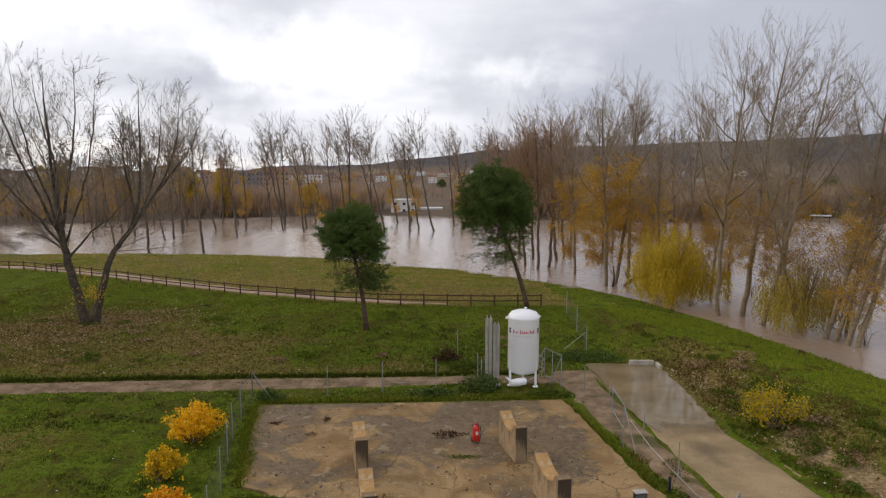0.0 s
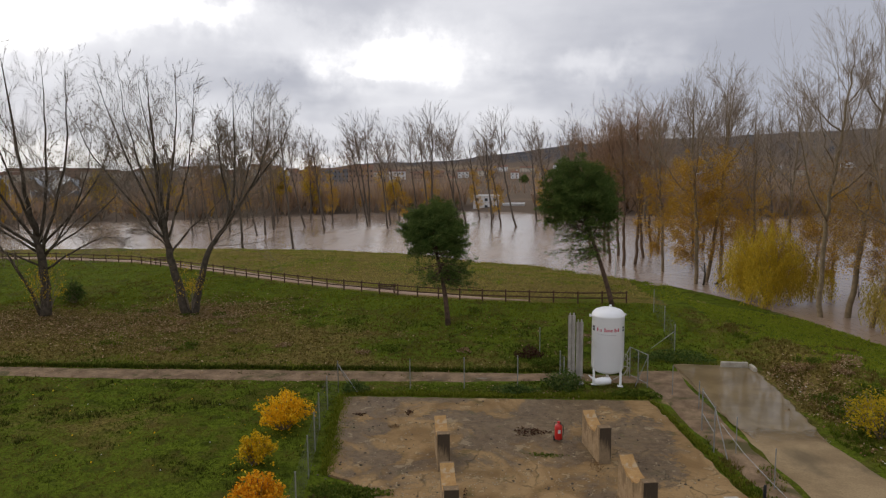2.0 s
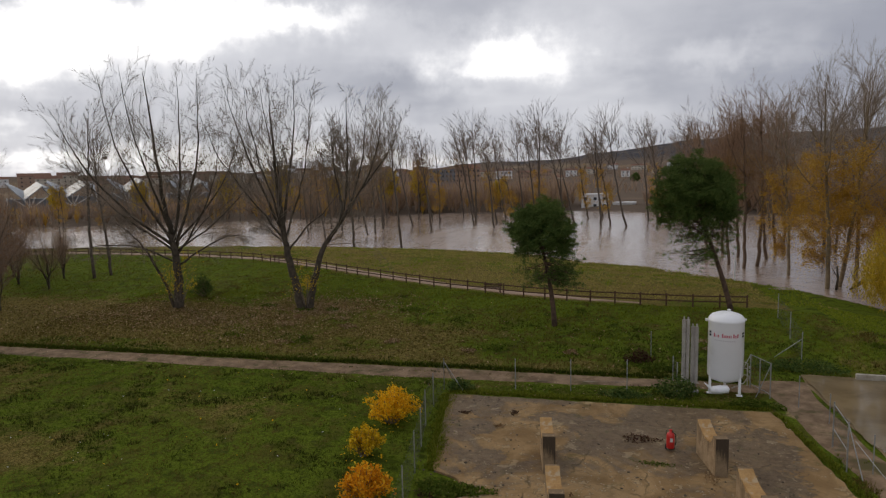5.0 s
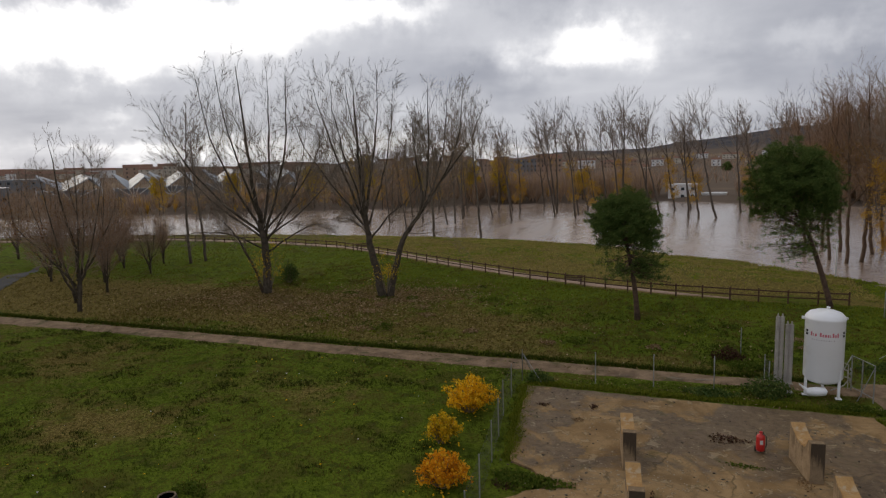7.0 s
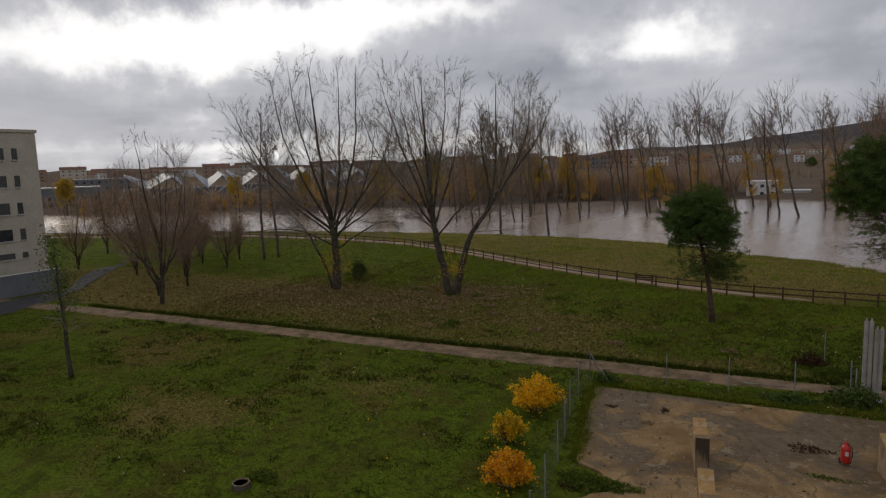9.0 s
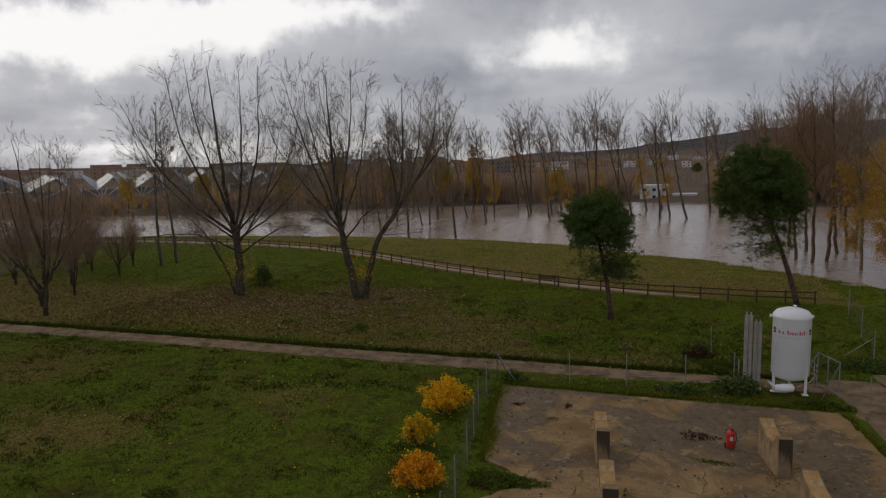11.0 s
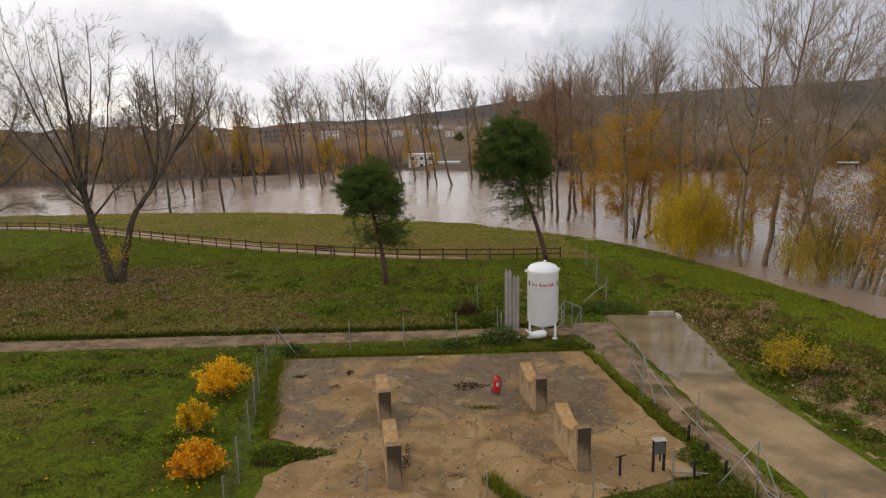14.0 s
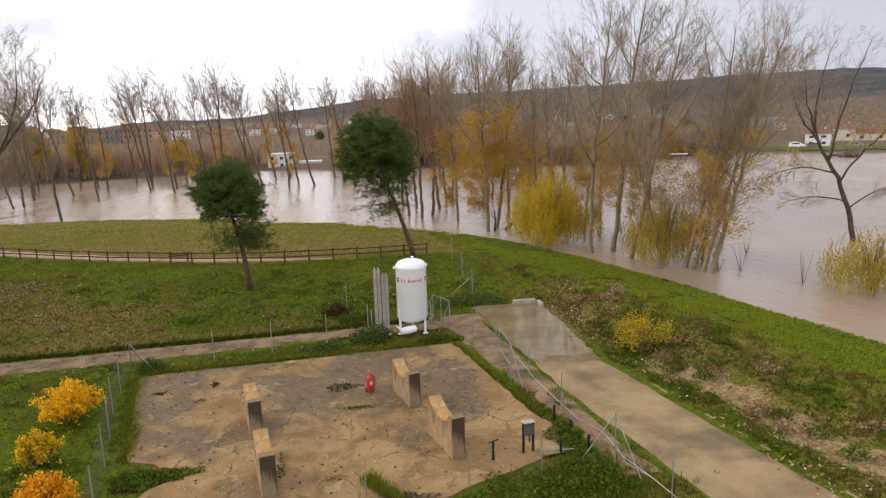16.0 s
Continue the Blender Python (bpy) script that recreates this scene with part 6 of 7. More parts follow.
def in_made_ground(P):
    drive_l = np.interp(P[:, 1], [4, 17.9, 26.7, 38.8, 42], [13.5, 11.6, 10.3, 9.2, 9.0])
    drive_r = np.interp(P[:, 1], [4, 16.8, 25.6, 30.3, 42], [18.5, 16.5, 15.0, 14.2, 14.7])
    drive = (P[:, 0] > drive_l) & (P[:, 0] < drive_r) & (P[:, 1] < 42)
    tc = np.interp(P[:, 0], [-95, -57, -24, -11.5, -3.5, 1.9, 7.4], [34.1, 35.1, 36.95, 37.7, 38.15, 38.75, 38.7])
    track = (np.abs(P[:, 1] - tc) < 0.6 + 0.85 * vnoise(P, 1.4, 6)) & (P[:, 0] < 7) & ~((np.abs(P[:, 1] - tc) < 0.22) & (vnoise(P, 2.5, 7) > 0.55))
    strip_l = np.interp(P[:, 1], [19.5, 23, 27, 31, 34.8, 37, 39.6], [9.5, 9.15, 8.55, 7.7, 7.15, 6.6, 6.3])
    mud = (P[:, 0] > strip_l + 0.15 + 0.5 * vnoise(P, 0.8, 3)) & (P[:, 0] < drive_l + 0.1 - 1.0 * (vnoise(P, 1.1, 4) > 0.62) * (P[:, 1] < 30)) & (P[:, 1] > 19.5) & (P[:, 1] < 40.4)
    return drive | track | mud | in_slab(P)


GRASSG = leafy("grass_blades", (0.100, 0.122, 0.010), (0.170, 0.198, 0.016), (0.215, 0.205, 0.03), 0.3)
STUMPW = surf("sawn_wood", (0.12, 0.085, 0.05), (0.24, 0.175, 0.11), 6, 0.9, bump=0.5)
BRAMBLE = leafy("dead_bramble", (0.05, 0.024, 0.016), (0.10, 0.048, 0.03), (0.07, 0.05, 0.02), 0.1)
MEADOWD = leafy("meadow_straw", (0.27, 0.225, 0.062), (0.44, 0.35, 0.125), (0.28, 0.265, 0.05), 0.3)
RIDGEG = leafy("ridge_grass", (0.160, 0.205, 0.014), (0.235, 0.280, 0.022), (0.30, 0.29, 0.045), 0.3)
DEEPG = leafy("deep_grass", (0.034, 0.050, 0.005), (0.064, 0.090, 0.009), (0.095, 0.094, 0.015), 0.3)
RANKG = leafy("rank_grass", (0.024, 0.036, 0.005), (0.052, 0.068, 0.010), (0.085, 0.070, 0.016), 0.25)
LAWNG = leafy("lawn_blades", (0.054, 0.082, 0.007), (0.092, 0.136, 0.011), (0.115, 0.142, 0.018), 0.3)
GRASSD = leafy("dry_grass_blades", (0.096, 0.072, 0.017), (0.180, 0.132, 0.035), (0.12, 0.115, 0.020), 0.25)
rs = np.random.RandomState(5)
CRUMB = surf("concrete_crumbs", (0.28, 0.215, 0.135), (0.42, 0.34, 0.23), 4, 0.9, bump=0.1)


def field(n, x0, x1, y0, y1):
    return np.column_stack([rs.uniform(x0, x1, n), rs.uniform(y0, y1, n)])


def gauss(n, x, y, sx, sy):
    return np.column_stack([rs.normal(x, sx, n), rs.normal(y, sy, n)])


def by_dryness(P, seed):
    """Splits tuft places into lush and dead ones."""
    k = dryness(P) + (vnoise(P, 2.2, seed) * 0.6 + vnoise(P, 0.7, seed + 1) * 0.4 - 0.5) * 2.2
    return P[k < 0.42], P[k >= 0.42]


def keep(P, lo, hi, scale, seed):
    q = vnoise(P, scale, seed) * 0.6 + vnoise(P, scale * 0.3, seed + 1) * 0.4
    return P[(q > lo) & (q < hi)]


lawn = np.concatenate([field(28000, -45, -8, 14.5, 37.6), field(9500, -75, -40, 20, 36), field(3000, -8, 6.5, 35.2, 38.5)])
lawn = lawn[~in_made_ground(lawn)]
lush, dead = by_dryness(lawn, 11)
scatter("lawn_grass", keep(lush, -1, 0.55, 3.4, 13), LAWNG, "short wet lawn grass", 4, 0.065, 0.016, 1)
scatter("lawn_grass", keep(lush, 0.55, 2, 3.4, 13), DEEPG, "dark clumps of lawn grass", 4, 0.08, 0.016, 18)
heads = field(150, -50, -11, 15, 36)
rank = np.concatenate([gauss(int(q), x, y, 0.16 + 0.012 * q, 0.12 + 0.008 * q) for (x, y), q in zip(heads, rs.randint(8, 40, 150))])
rank = rank[~in_made_ground(rank)]
scatter("lawn_tufts", rank, RANKG, "dark rank tufts standing in the lawn", 5, 0.15, 0.016, 21)
scatter("dry_grass", dead, GRASSD, "short faded lawn grass", 4, 0.06, 0.015, 2)
bank = np.concatenate([field(25000, -50, 14, 37.4, 58), field(11000, -80, -40, 35.5, 78), field(9000, -42, -6, 57, 74)])
bank = bank[~in_made_ground(bank)]
dcr, scr = polydist(bank, CREST)
bank = bank[scr <= 0]
lush, dead = by_dryness(bank, 21)
# shade of hollows and the bank's foot, put into the blades' colour
shade = vnoise(lush, 2.6, 23) * 0.6 + vnoise(lush, 0.8, 24) * 0.4 - 0.022 * (lush[:, 1] - 46.5)
dim = lush[shade > 0.54]
scatter("bank_grass", dim, DEEPG, "rank grass on the bank, coloured dark for shade", 4, 0.15, 0.022, 13)
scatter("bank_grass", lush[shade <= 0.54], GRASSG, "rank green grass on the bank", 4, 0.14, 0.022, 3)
scatter("dry_grass", dead, GRASSD, "brown dead grass on the bank", 4, 0.13, 0.022, 4)
rb = field(30000, 8.3, 31, 14, 58)
rb = rb[~in_made_ground(rb)]
dsr, ssr = polydist(rb, SHORE)
soil = bareness(rb) + (vnoise(rb, 0.8, 35) - 0.5) * 0.7
rb = rb[(soil < 0.42) & (ssr <= 0) & ((rb[:, 0] > 14) | (rb[:, 1] < 36))]
lush, dead = by_dryness(rb, 31)
dtr, str_ = polydist(lush, CREST)
top = (str_ > 0) | (dtr < 1.2)
scatter("bank_grass", lush[top], RIDGEG, "bright lush grass on top of the flood bank", 5, 0.12, 0.024, 15)
low = lush[~top]
scatter("bank_grass", keep(low, 0.5, 2, 1.8, 33), LAWNG, "dark green weeds on the flood bank", 5, 0.2, 0.03, 16)
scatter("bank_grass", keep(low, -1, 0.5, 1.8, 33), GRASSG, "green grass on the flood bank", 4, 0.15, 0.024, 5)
scatter("dry_grass", dead, GRASSD, "brown weeds on the flood bank", 4, 0.18, 0.03, 6)
plat = field(30000, -60, 16, 57, 104)
dcp, scp = polydist(plat, CREST)
dsp, ssp = polydist(plat, SHORE)
plat = plat[(scp > 0) & (ssp <= 0) & (dcp > 3.2)]
lush, dead = by_dryness(plat, 41)
scatter("meadow_grass", lush, RIDGEG, "meadow grass beside the flood", 3, 0.14, 0.034, 7)
scatter("dry_grass", dead, MEADOWD, "straw-coloured meadow grass", 3, 0.14, 0.038, 8)
edge = np.concatenate([np.column_stack([np.interp(u, [0, 1], [-10.1, -8.1]) + rs.normal(0.05, .2, 1000), np.interp(u, [0, 1], [34, 24.7])]) for u in [rs.rand(1000)]] +
                      [np.column_stack([-10 + 16.7 * u, 34.3 + 0.95 * u + np.abs(rs.normal(0, .35, 1500))]) for u in [rs.rand(1500)]] +
                      [np.column_stack([6.75 + 2.0 * u + np.abs(rs.normal(0, .15, 450)), 34.8 - 11.3 * u]) for u in [rs.rand(450)]])
near_weeds = np.concatenate([gauss(700, 5.6, 18.9, 2.2, 0.8), gauss(500, 8.8, 19.6, 0.9, 1.2)])
near_weeds = near_weeds[~in_slab(near_weeds)]
# weeds added in dark green to draw the shadow line below the bank
scarp = np.column_stack([rs.uniform(-60, 6, 2600), np.zeros(2600)])
scarp[:, 1] = np.interp(scarp[:, 0], [-57, -38.6, -24, -11.5, -3.5, 1.9, 7.4], [36.4, 37.5, 38.2, 39.0, 39.3, 39.7, 39.7]) + rs.normal(0.1, 0.16, 2600)
scatter("edge_weeds", scarp, DEEPG, "rank weeds along the track's edge, dark for its shadow line", 6, 0.22, 0.03, 19, "weeds")
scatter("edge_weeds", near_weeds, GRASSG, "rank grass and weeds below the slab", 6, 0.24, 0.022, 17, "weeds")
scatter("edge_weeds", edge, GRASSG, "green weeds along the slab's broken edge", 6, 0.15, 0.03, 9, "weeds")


def leaf_litter(name, pts, mat, size, label, seed):
    r = np.random.RandomState(seed)
    P = np.asarray(pts)
    z = land(P) + r.uniform(0.04, 0.12, len(P))
    n = len(P)
    a = r.uniform(0, 6.283, n)
    s = size * r.uniform(0.5, 1.4, n)
    d = np.column_stack([np.cos(a), np.sin(a), r.normal(0, .35, n)]) * s[:, None]
    q = np.column_stack([-np.sin(a), np.cos(a), r.normal(0, .35, n)]) * s[:, None] * 0.7
    C = np.column_stack([P, z])
    V = np.stack([C - d, C + q, C + d, C - q], 1).reshape(-1, 3)
    me = bpy.data.meshes.new(name)
    me.vertices.add(4 * n)
    me.vertices.foreach_set("co", V.ravel())
    me.loops.add(4 * n)
    me.loops.foreach_set("vertex_index", np.arange(4 * n, dtype=np.int32))
    me.polygons.add(n)
    me.polygons.foreach_set("loop_start", np.arange(0, 4 * n, 4, dtype=np.int32))
    me.update(calc_edges=True)
    me.materials.append(mat)
    return tagged(new(name, me), label, "fallen leaves", kind="stuff")


fall = np.concatenate([gauss(5500, -27.5, 53.0, 4.2, 2.4), gauss(5000, -40, 48.6, 6.5, 2.6), gauss(2600, -33, 46, 9, 2.6), gauss(1200, -52, 46, 6, 4), field(1000, -48, 4, 39, 52)])
leaf_litter("fallen_leaves", fall, STRAWL, 0.07, "pale brown fallen leaves under the trees", 3)
fall = np.concatenate([gauss(900, 15.6, 37.5, 0.9, 2.6), gauss(700, 17.3, 24, 0.9, 5), field(700, 15, 20, 16, 40)])
leaf_litter("fallen_leaves", fall, STRAWL, 0.07, "brown leaves caught on the flood bank", 4)
fall = np.concatenate([gauss(40, -11.7, 29, 0.8, 0.7), gauss(25, -11.5, 25.2, .6, .5), gauss(40, -9.85, 21.6, .7, .6), field(70, -30, -9, 16, 35)])
leaf_litter("fallen_leaves", fall, GOLD, 0.05, "yellow leaves fallen on the lawn", 5)
leaf_litter("fallen_leaves", np.column_stack([rs.uniform(-50, 5, 1500), 36.6 + rs.normal(0, 1.2, 1500)]), STRAWL, 0.05, "brown leaves blown over the track", 16)
slabbits = np.concatenate([field(900, -9, 8, 25, 34), field(600, -7, 6, 20, 26)])
slabbits = slabbits[in_slab(slabbits)]
slabbits = keep(slabbits, 0.48, 1.1, 3.0, 51)


def rubble(name, pts, mat, size, z0, label, seed):
    rng = random.Random(seed)
    shapes = []
    for x, y in pts:
        s = size * rng.uniform(0.4, 1.5)
        v = [Vector((sx * s * rng.uniform(.6, 1.1), sy * s * rng.uniform(.5, 1.0), (sz + 1) * s * 0.35 * rng.uniform(.6, 1.2))) for sx in (-1, 1) for sy in (-1, 1) for sz in (-1, 1)]
        m = pose(x, y, z0, 0, 0, rng.uniform(0, 360))
        shapes.append(([m @ q for q in v], [(0, 1, 3, 2), (4, 6, 7, 5), (0, 4, 5, 1), (2, 3, 7, 6), (0, 2, 6, 4), (1, 5, 7, 3)]))
    v, f = merge(shapes)
    return tagged(mesh_object(name, v, f, mat), label, "rubble", kind="stuff")


rubble("rubble", slabbits, CRUMB, 0.026, 0.085, "pale crumbs of concrete on the slab", 6)
rubble("rubble", keep(field(560, -9, 7, 20, 34), 0.5, 1.1, 2.0, 55), DARKBARK, 0.035, 0.085, "dark clods and scraps on the slab", 7)
rubble("rubble", [(float(a), float(b)) for a, b in keep(field(70, 14.8, 18.5, 14, 40), 0.45, 1.1, 3, 61)], LITTER, 0.032, 0.10, "white scraps of rubbish at the foot of the bank", 8)
rubble("rubble", [(float(a), float(b)) for a, b in field(46, -35, -10, 15, 34)], LITTER, 0.024, 0.04, "small white scraps on the lawn", 9)


# broken-up strips where moss and weeds grow through the slab
def weed_patch(x, y, rx, ry, n, h, mat, label, seed, size=0.075):
    rng = random.Random(seed)
    e = thing("weed_patch", pose(x, y, ground_z(x, y)), label, "weeds", "weed patches")
    pts = []
    for i in range(n):
        a, f = rng.uniform(0, 6.283), rng.random() ** 0.5
        k = 1 + 0.25 * math.sin(3 * a + seed) + 0.15 * math.sin(7 * a)
        pts.append((math.cos(a) * rx * f * k, math.sin(a) * ry * f * k, rng.uniform(0.02, h) * (1.1 - f * 0.7) + 0.06))
    tagged(part("leaves", leaf_cloud(pts, size, rng, 0.03), mat, e), kind="stuff")
    return e


weed_patch(-6.9, 23.2, 1.5, 0.65, 1500, 0.25, GREENL, "green weeds growing over a broken slab edge", 1)
tuft = np.column_stack([np.interp(np.linspace(0, 1, 150), [0, 1], [0.85, 1.9]) + rs.normal(0, .16, 150), np.linspace(21.3, 19.4, 150) + rs.normal(0, .16, 150)])
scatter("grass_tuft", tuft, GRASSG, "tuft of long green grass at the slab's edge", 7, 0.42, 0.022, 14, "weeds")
weed_patch(2.0, 19.7, 1.0, 0.5, 500, 0.22, DARKBARK, "dark clods and dead stalks beside the grass tuft", 2, 0.06)
weed_patch(6.3, 19.2, 2.6, 1.1, 1700, 0.42, GREENL, "thick green weeds and brambles below the slab", 3)
weed_patch(1.5, 41.2, 1.3, 0.6, 900, 0.5, GREENL, "dark green brambles at the foot of the bank", 20)
weed_patch(8.6, 19.6, 1.3, 1.4, 1300, 0.5, GREENL, "thick green weeds and brambles beside the drive", 4)
weed_patch(8.9, 22.5, 0.7, 1.6, 900, 0.4, GREENL, "weeds between the slab and the drive", 5)
weed_patch(2.2, 36.6, 1.0, 0.6, 1600, 1.2, NEEDLE, "dark ivy smothering a fence panel beside the tank", 6)
weed_patch(-0.6, 35.7, 1.2, 0.45, 900, 0.45, NEEDLE, "dark green brambles along the track", 7)
weed_patch(-9.6, 34.9, 0.7, 0.45, 700, 0.75, NEEDLE, "dark evergreen shrub at the fence corner", 8)
weed_patch(6.0, 35.7, 1.3, 0.4, 800, 0.35, GREENL, "weeds at the foot of the tank", 9)
weed_patch(0.3, 42.6, 0.9, 0.5, 700, 0.9, BRAMBLE, "rusty brown dead bramble on the bank", 10)
weed_patch(9.6, 42.9, 2.6, 0.9, 1700, 0.8, NEEDLE, "dark brambles at the end of the drive", 11)
weed_patch(16.6, 31.6, 1.2, 1.1, 900, 0.5, GREENL, "green weeds below the yellow bush", 12)
weed_patch(1.0, 27.4, 0.9, 0.22, 300, 0.10, GREENL, "moss and weeds in a slab joint", 13, 0.05)
weed_patch(0.3, 29.9, 0.8, 0.5, 420, 0.10, BRAMBLE, "dark dead weeds and silt on the slab", 14, 0.06)
for k, (x, y, rx, ry) in enumerate(((-8.3, 31.3, 0.35, 0.2), (-6.3, 29.9, 0.3, 0.25), (-5.9, 31.8, 0.18, 0.4), (3.2, 22.7, 0.5, 0.35), (-2.2, 22.9, 0.15, 0.9), (3.0, 26.6, 0.3, 0.8), (4.0, 23.0, 0.12, 1.0), (-0.3, 21.6, 0.5, 0.15), (-7.6, 22.6, 0.6, 0.3))):
    weed_patch(x, y, rx, ry, 130, 0.09, (BRAMBLE, STRAWL)[k % 2], "clot of dead leaves and dirt on the slab", 30 + k, 0.05)
e = thing("tree_stump", pose(-19.2, 17.0, -0.05), "low sawn tree stump with a pale hollow top", "stump")
part("stump", lathe([(0.50, -0.1), (0.40, 0.05), (0.36, 0.26), (0.30, 0.27), (0.24, 0.15), (0.02, 0.12)], 14), DARKBARK, e)
part("cut_rim", lathe([(0.365, 0.25), (0.355, 0.285), (0.30, 0.285), (0.29, 0.25)], 9), STUMPW, e, "pale sawn rim")
weed_patch(-18.9, 17.9, 0.7, 0.4, 220, 0.3, GREENL, "broad-leaved weeds beside a stump", 15)
weed_patch(-12.1, 17.6, 0.6, 0.3, 160, 0.12, RUSTL, "rusty dead weeds on the lawn", 16)
for i in range(44):
    r = random.Random(i + 40)
    x, y = r.uniform(15.5, 20.5), r.uniform(15, 42)
    weed_patch(x, y, r.uniform(.3, .8), r.uniform(.3, .8), 160, r.uniform(.2, .5), r.choice((GREENL, GREENL, STRAWL)), "clump of weeds on the flood bank", 60 + i)
for i in range(30):
    r = random.Random(i + 90)
    x, y = r.uniform(-34, 8), r.uniform(41, 54)
    weed_patch(x, y, r.uniform(.4, 1.1), r.uniform(.3, .6), 150, r.uniform(.15, .4), r.choice((GREENL, STRAWL, GREENL)), "clump of weeds on the grassy bank", 120 + i)


# ---- the far bank ----
def brush(name, n, az0, az1, depth, tall, mat, label, seed, blades=70, avoid=()):
    """Bare far-bank thickets of thin upright twigs."""
    r = np.random.RandomState(seed)
    azr = r.uniform(az0, az1, n)
    shore_r = []
    for a in azr:
        d = np.array([math.sin(radians(a)), math.cos(radians(a))])
        rr = np.arange(150, 270, 1.5)
        _, sd = polydist(rr[:, None] * d, FARSHORE)
        hit = rr[sd > 0]
        shore_r.append(hit[0] if len(hit) else 230)
    rad = np.array(shore_r) + 1 + depth * r.uniform(0, 1, n) ** 1.6
    P = np.column_stack([rad * np.sin(np.radians(azr)), rad * np.cos(np.radians(azr))])
    ok = np.ones(n, bool)
    for a, b, far in avoid:
        ok &= ~((azr > a) & (azr < b) & (rad < far))
    P = P[ok]
    n = len(P)
    z = land(P)
    hgt = tall * r.uniform(0.45, 1.15, n)
    wid = hgt * r.uniform(0.28, 0.5, n)
    m = n * blades
    idx = np.repeat(np.arange(n), blades)
    a = r.uniform(0, 6.283, m)
    f = np.sqrt(r.uniform(0, 1, m))
    start = r.uniform(0, 0.55, m) ** 1.3
    b = np.column_stack([P[idx, 0] + np.cos(a) * wid[idx] * f * start * 1.2, P[idx, 1] + np.sin(a) * wid[idx] * f * start * 1.2, z[idx] - 0.2 + hgt[idx] * start])
    ln = hgt[idx] * r.uniform(0.25, 0.5, m)
    tip = b + np.column_stack([np.cos(a) * f * ln * 0.6, np.sin(a) * f * ln * 0.6, ln])
    side = np.column_stack([np.cos(a + 1.57), np.sin(a + 1.57), np.zeros(m)]) * r.uniform(0.06, 0.13, m)[:, None]
    V = np.stack([b - side, b + side, tip], 1).reshape(-1, 3)
    me = bpy.data.meshes.new(name)
    me.vertices.add(3 * m)
    me.vertices.foreach_set("co", V.ravel())
    me.loops.add(3 * m)
    me.loops.foreach_set("vertex_index", np.arange(3 * m, dtype=np.int32))
    me.polygons.add(m)
    me.polygons.foreach_set("loop_start", np.arange(0, 3 * m, 3, dtype=np.int32))
    me.update(calc_edges=True)
    me.materials.append(mat)
    return tagged(new(name, me), label, "woods", kind="stuff")


CLEAR = ((-5.2, 0.8, 330), (33.5, 60, 300), (-63, -52, 260))
brush("far_woods", 1150, -29, 36, 110, 11.0, BRUSH, "brown leafless woods on the far bank", 1, 80, CLEAR)
brush("far_woods", 420, -66, -29, 70, 5.0, BRUSH, "low brown scrub along the far bank", 6, 70, CLEAR)
brush("far_woods", 260, -56, 34, 90, 6.5, OCHRE, "ochre thickets on the far bank", 2, 60, CLEAR)
brush("far_woods", 4200, -66, 55, 560, 8.0, BRUSH, "leafless woods behind the town", 3, 20, ((-6, 2, 300), (33, 60, 300)))
brush("far_woods", 420, 8, 34, 60, 9.5, REED, "tall pale reeds and scrub on the far bank", 4, 70)


# ---- the town ----
def polar(a, d):
    return math.sin(radians(a)) * d, math.cos(radians(a)) * d


def house(name, a, d, w, h, depth, wall, roof, storeys, cols, label, gable=True, turn=0, z=None, category="house", group="houses across the river", pane=GLASSD):
    x, y = polar(a, d)
    zz = ground_z(x, y) if z is None else z
    e = thing(name, pose(x, y, zz, 0, 0, -a + turn), label, category, group)
    part("wall", box(w, depth, h + 3, (0, depth / 2, -3.0)), wall, e)
    if gable:
        rise = depth * 0.22
        ov = 0.35
        v = [(-w / 2 - ov, -ov, h - 0.05), (w / 2 + ov, -ov, h - 0.05), (w / 2 + ov, depth + ov, h - 0.05), (-w / 2 - ov, depth + ov, h - 0.05), (-w / 2 - ov, depth / 2, h + rise), (w / 2 + ov, depth / 2, h + rise)]
        rf = part("roof", (v, [(0, 1, 5, 4), (2, 3, 4, 5), (1, 2, 5), (3, 0, 4), (3, 2, 1, 0)]), roof, e)
        part("chimney", box(0.6, 0.6, 1.1, (w * 0.25, depth * 0.5, h + rise - 0.4)), wall, rf)
    else:
        part("roof", box(w + 0.4, depth + 0.4, 0.35, (0, depth / 2, h)), roof, e)
    sh = h / storeys
    for s in range(storeys):
        for c in range(cols):
            cx = (c + 0.5) * w / cols - w / 2
            win = part("window", box(min(1.2, w / cols * 0.34), 0.12, min(1.3, sh * 0.40), (cx, -0.02, s * sh + sh * 0.3)), pane, e)
    return e


house("white_house", -3.43, 214, 8.5, 4.4, 7, WHITEWALL, WHITEWALL, 2, 3, "white two-storey house with its foot in flood water", False, z=0.0)
house("annexe", -1.02, 214, 7.0, 2.0, 5, WHITEWALL, WHITEWALL, 1, 2, "low white annexe standing in flood water", False, z=-0.3)
house("office_block", -16.54, 420, 17.7, 11.5, 12, GREYW, GREYW, 4, 7, "grey office block behind the bare trees", False, category="building")
house("brick_block", -14.37, 400, 15.3, 12.2, 11, BRICKW, TILER, 4, 6, "ochre brick apartment block behind the trees", True, category="building")
house("warehouse", -15.43, 300, 13, 3.6, 10, WHITEWALL, METALR, 1, 5, "long low white warehouse", False, category="building")
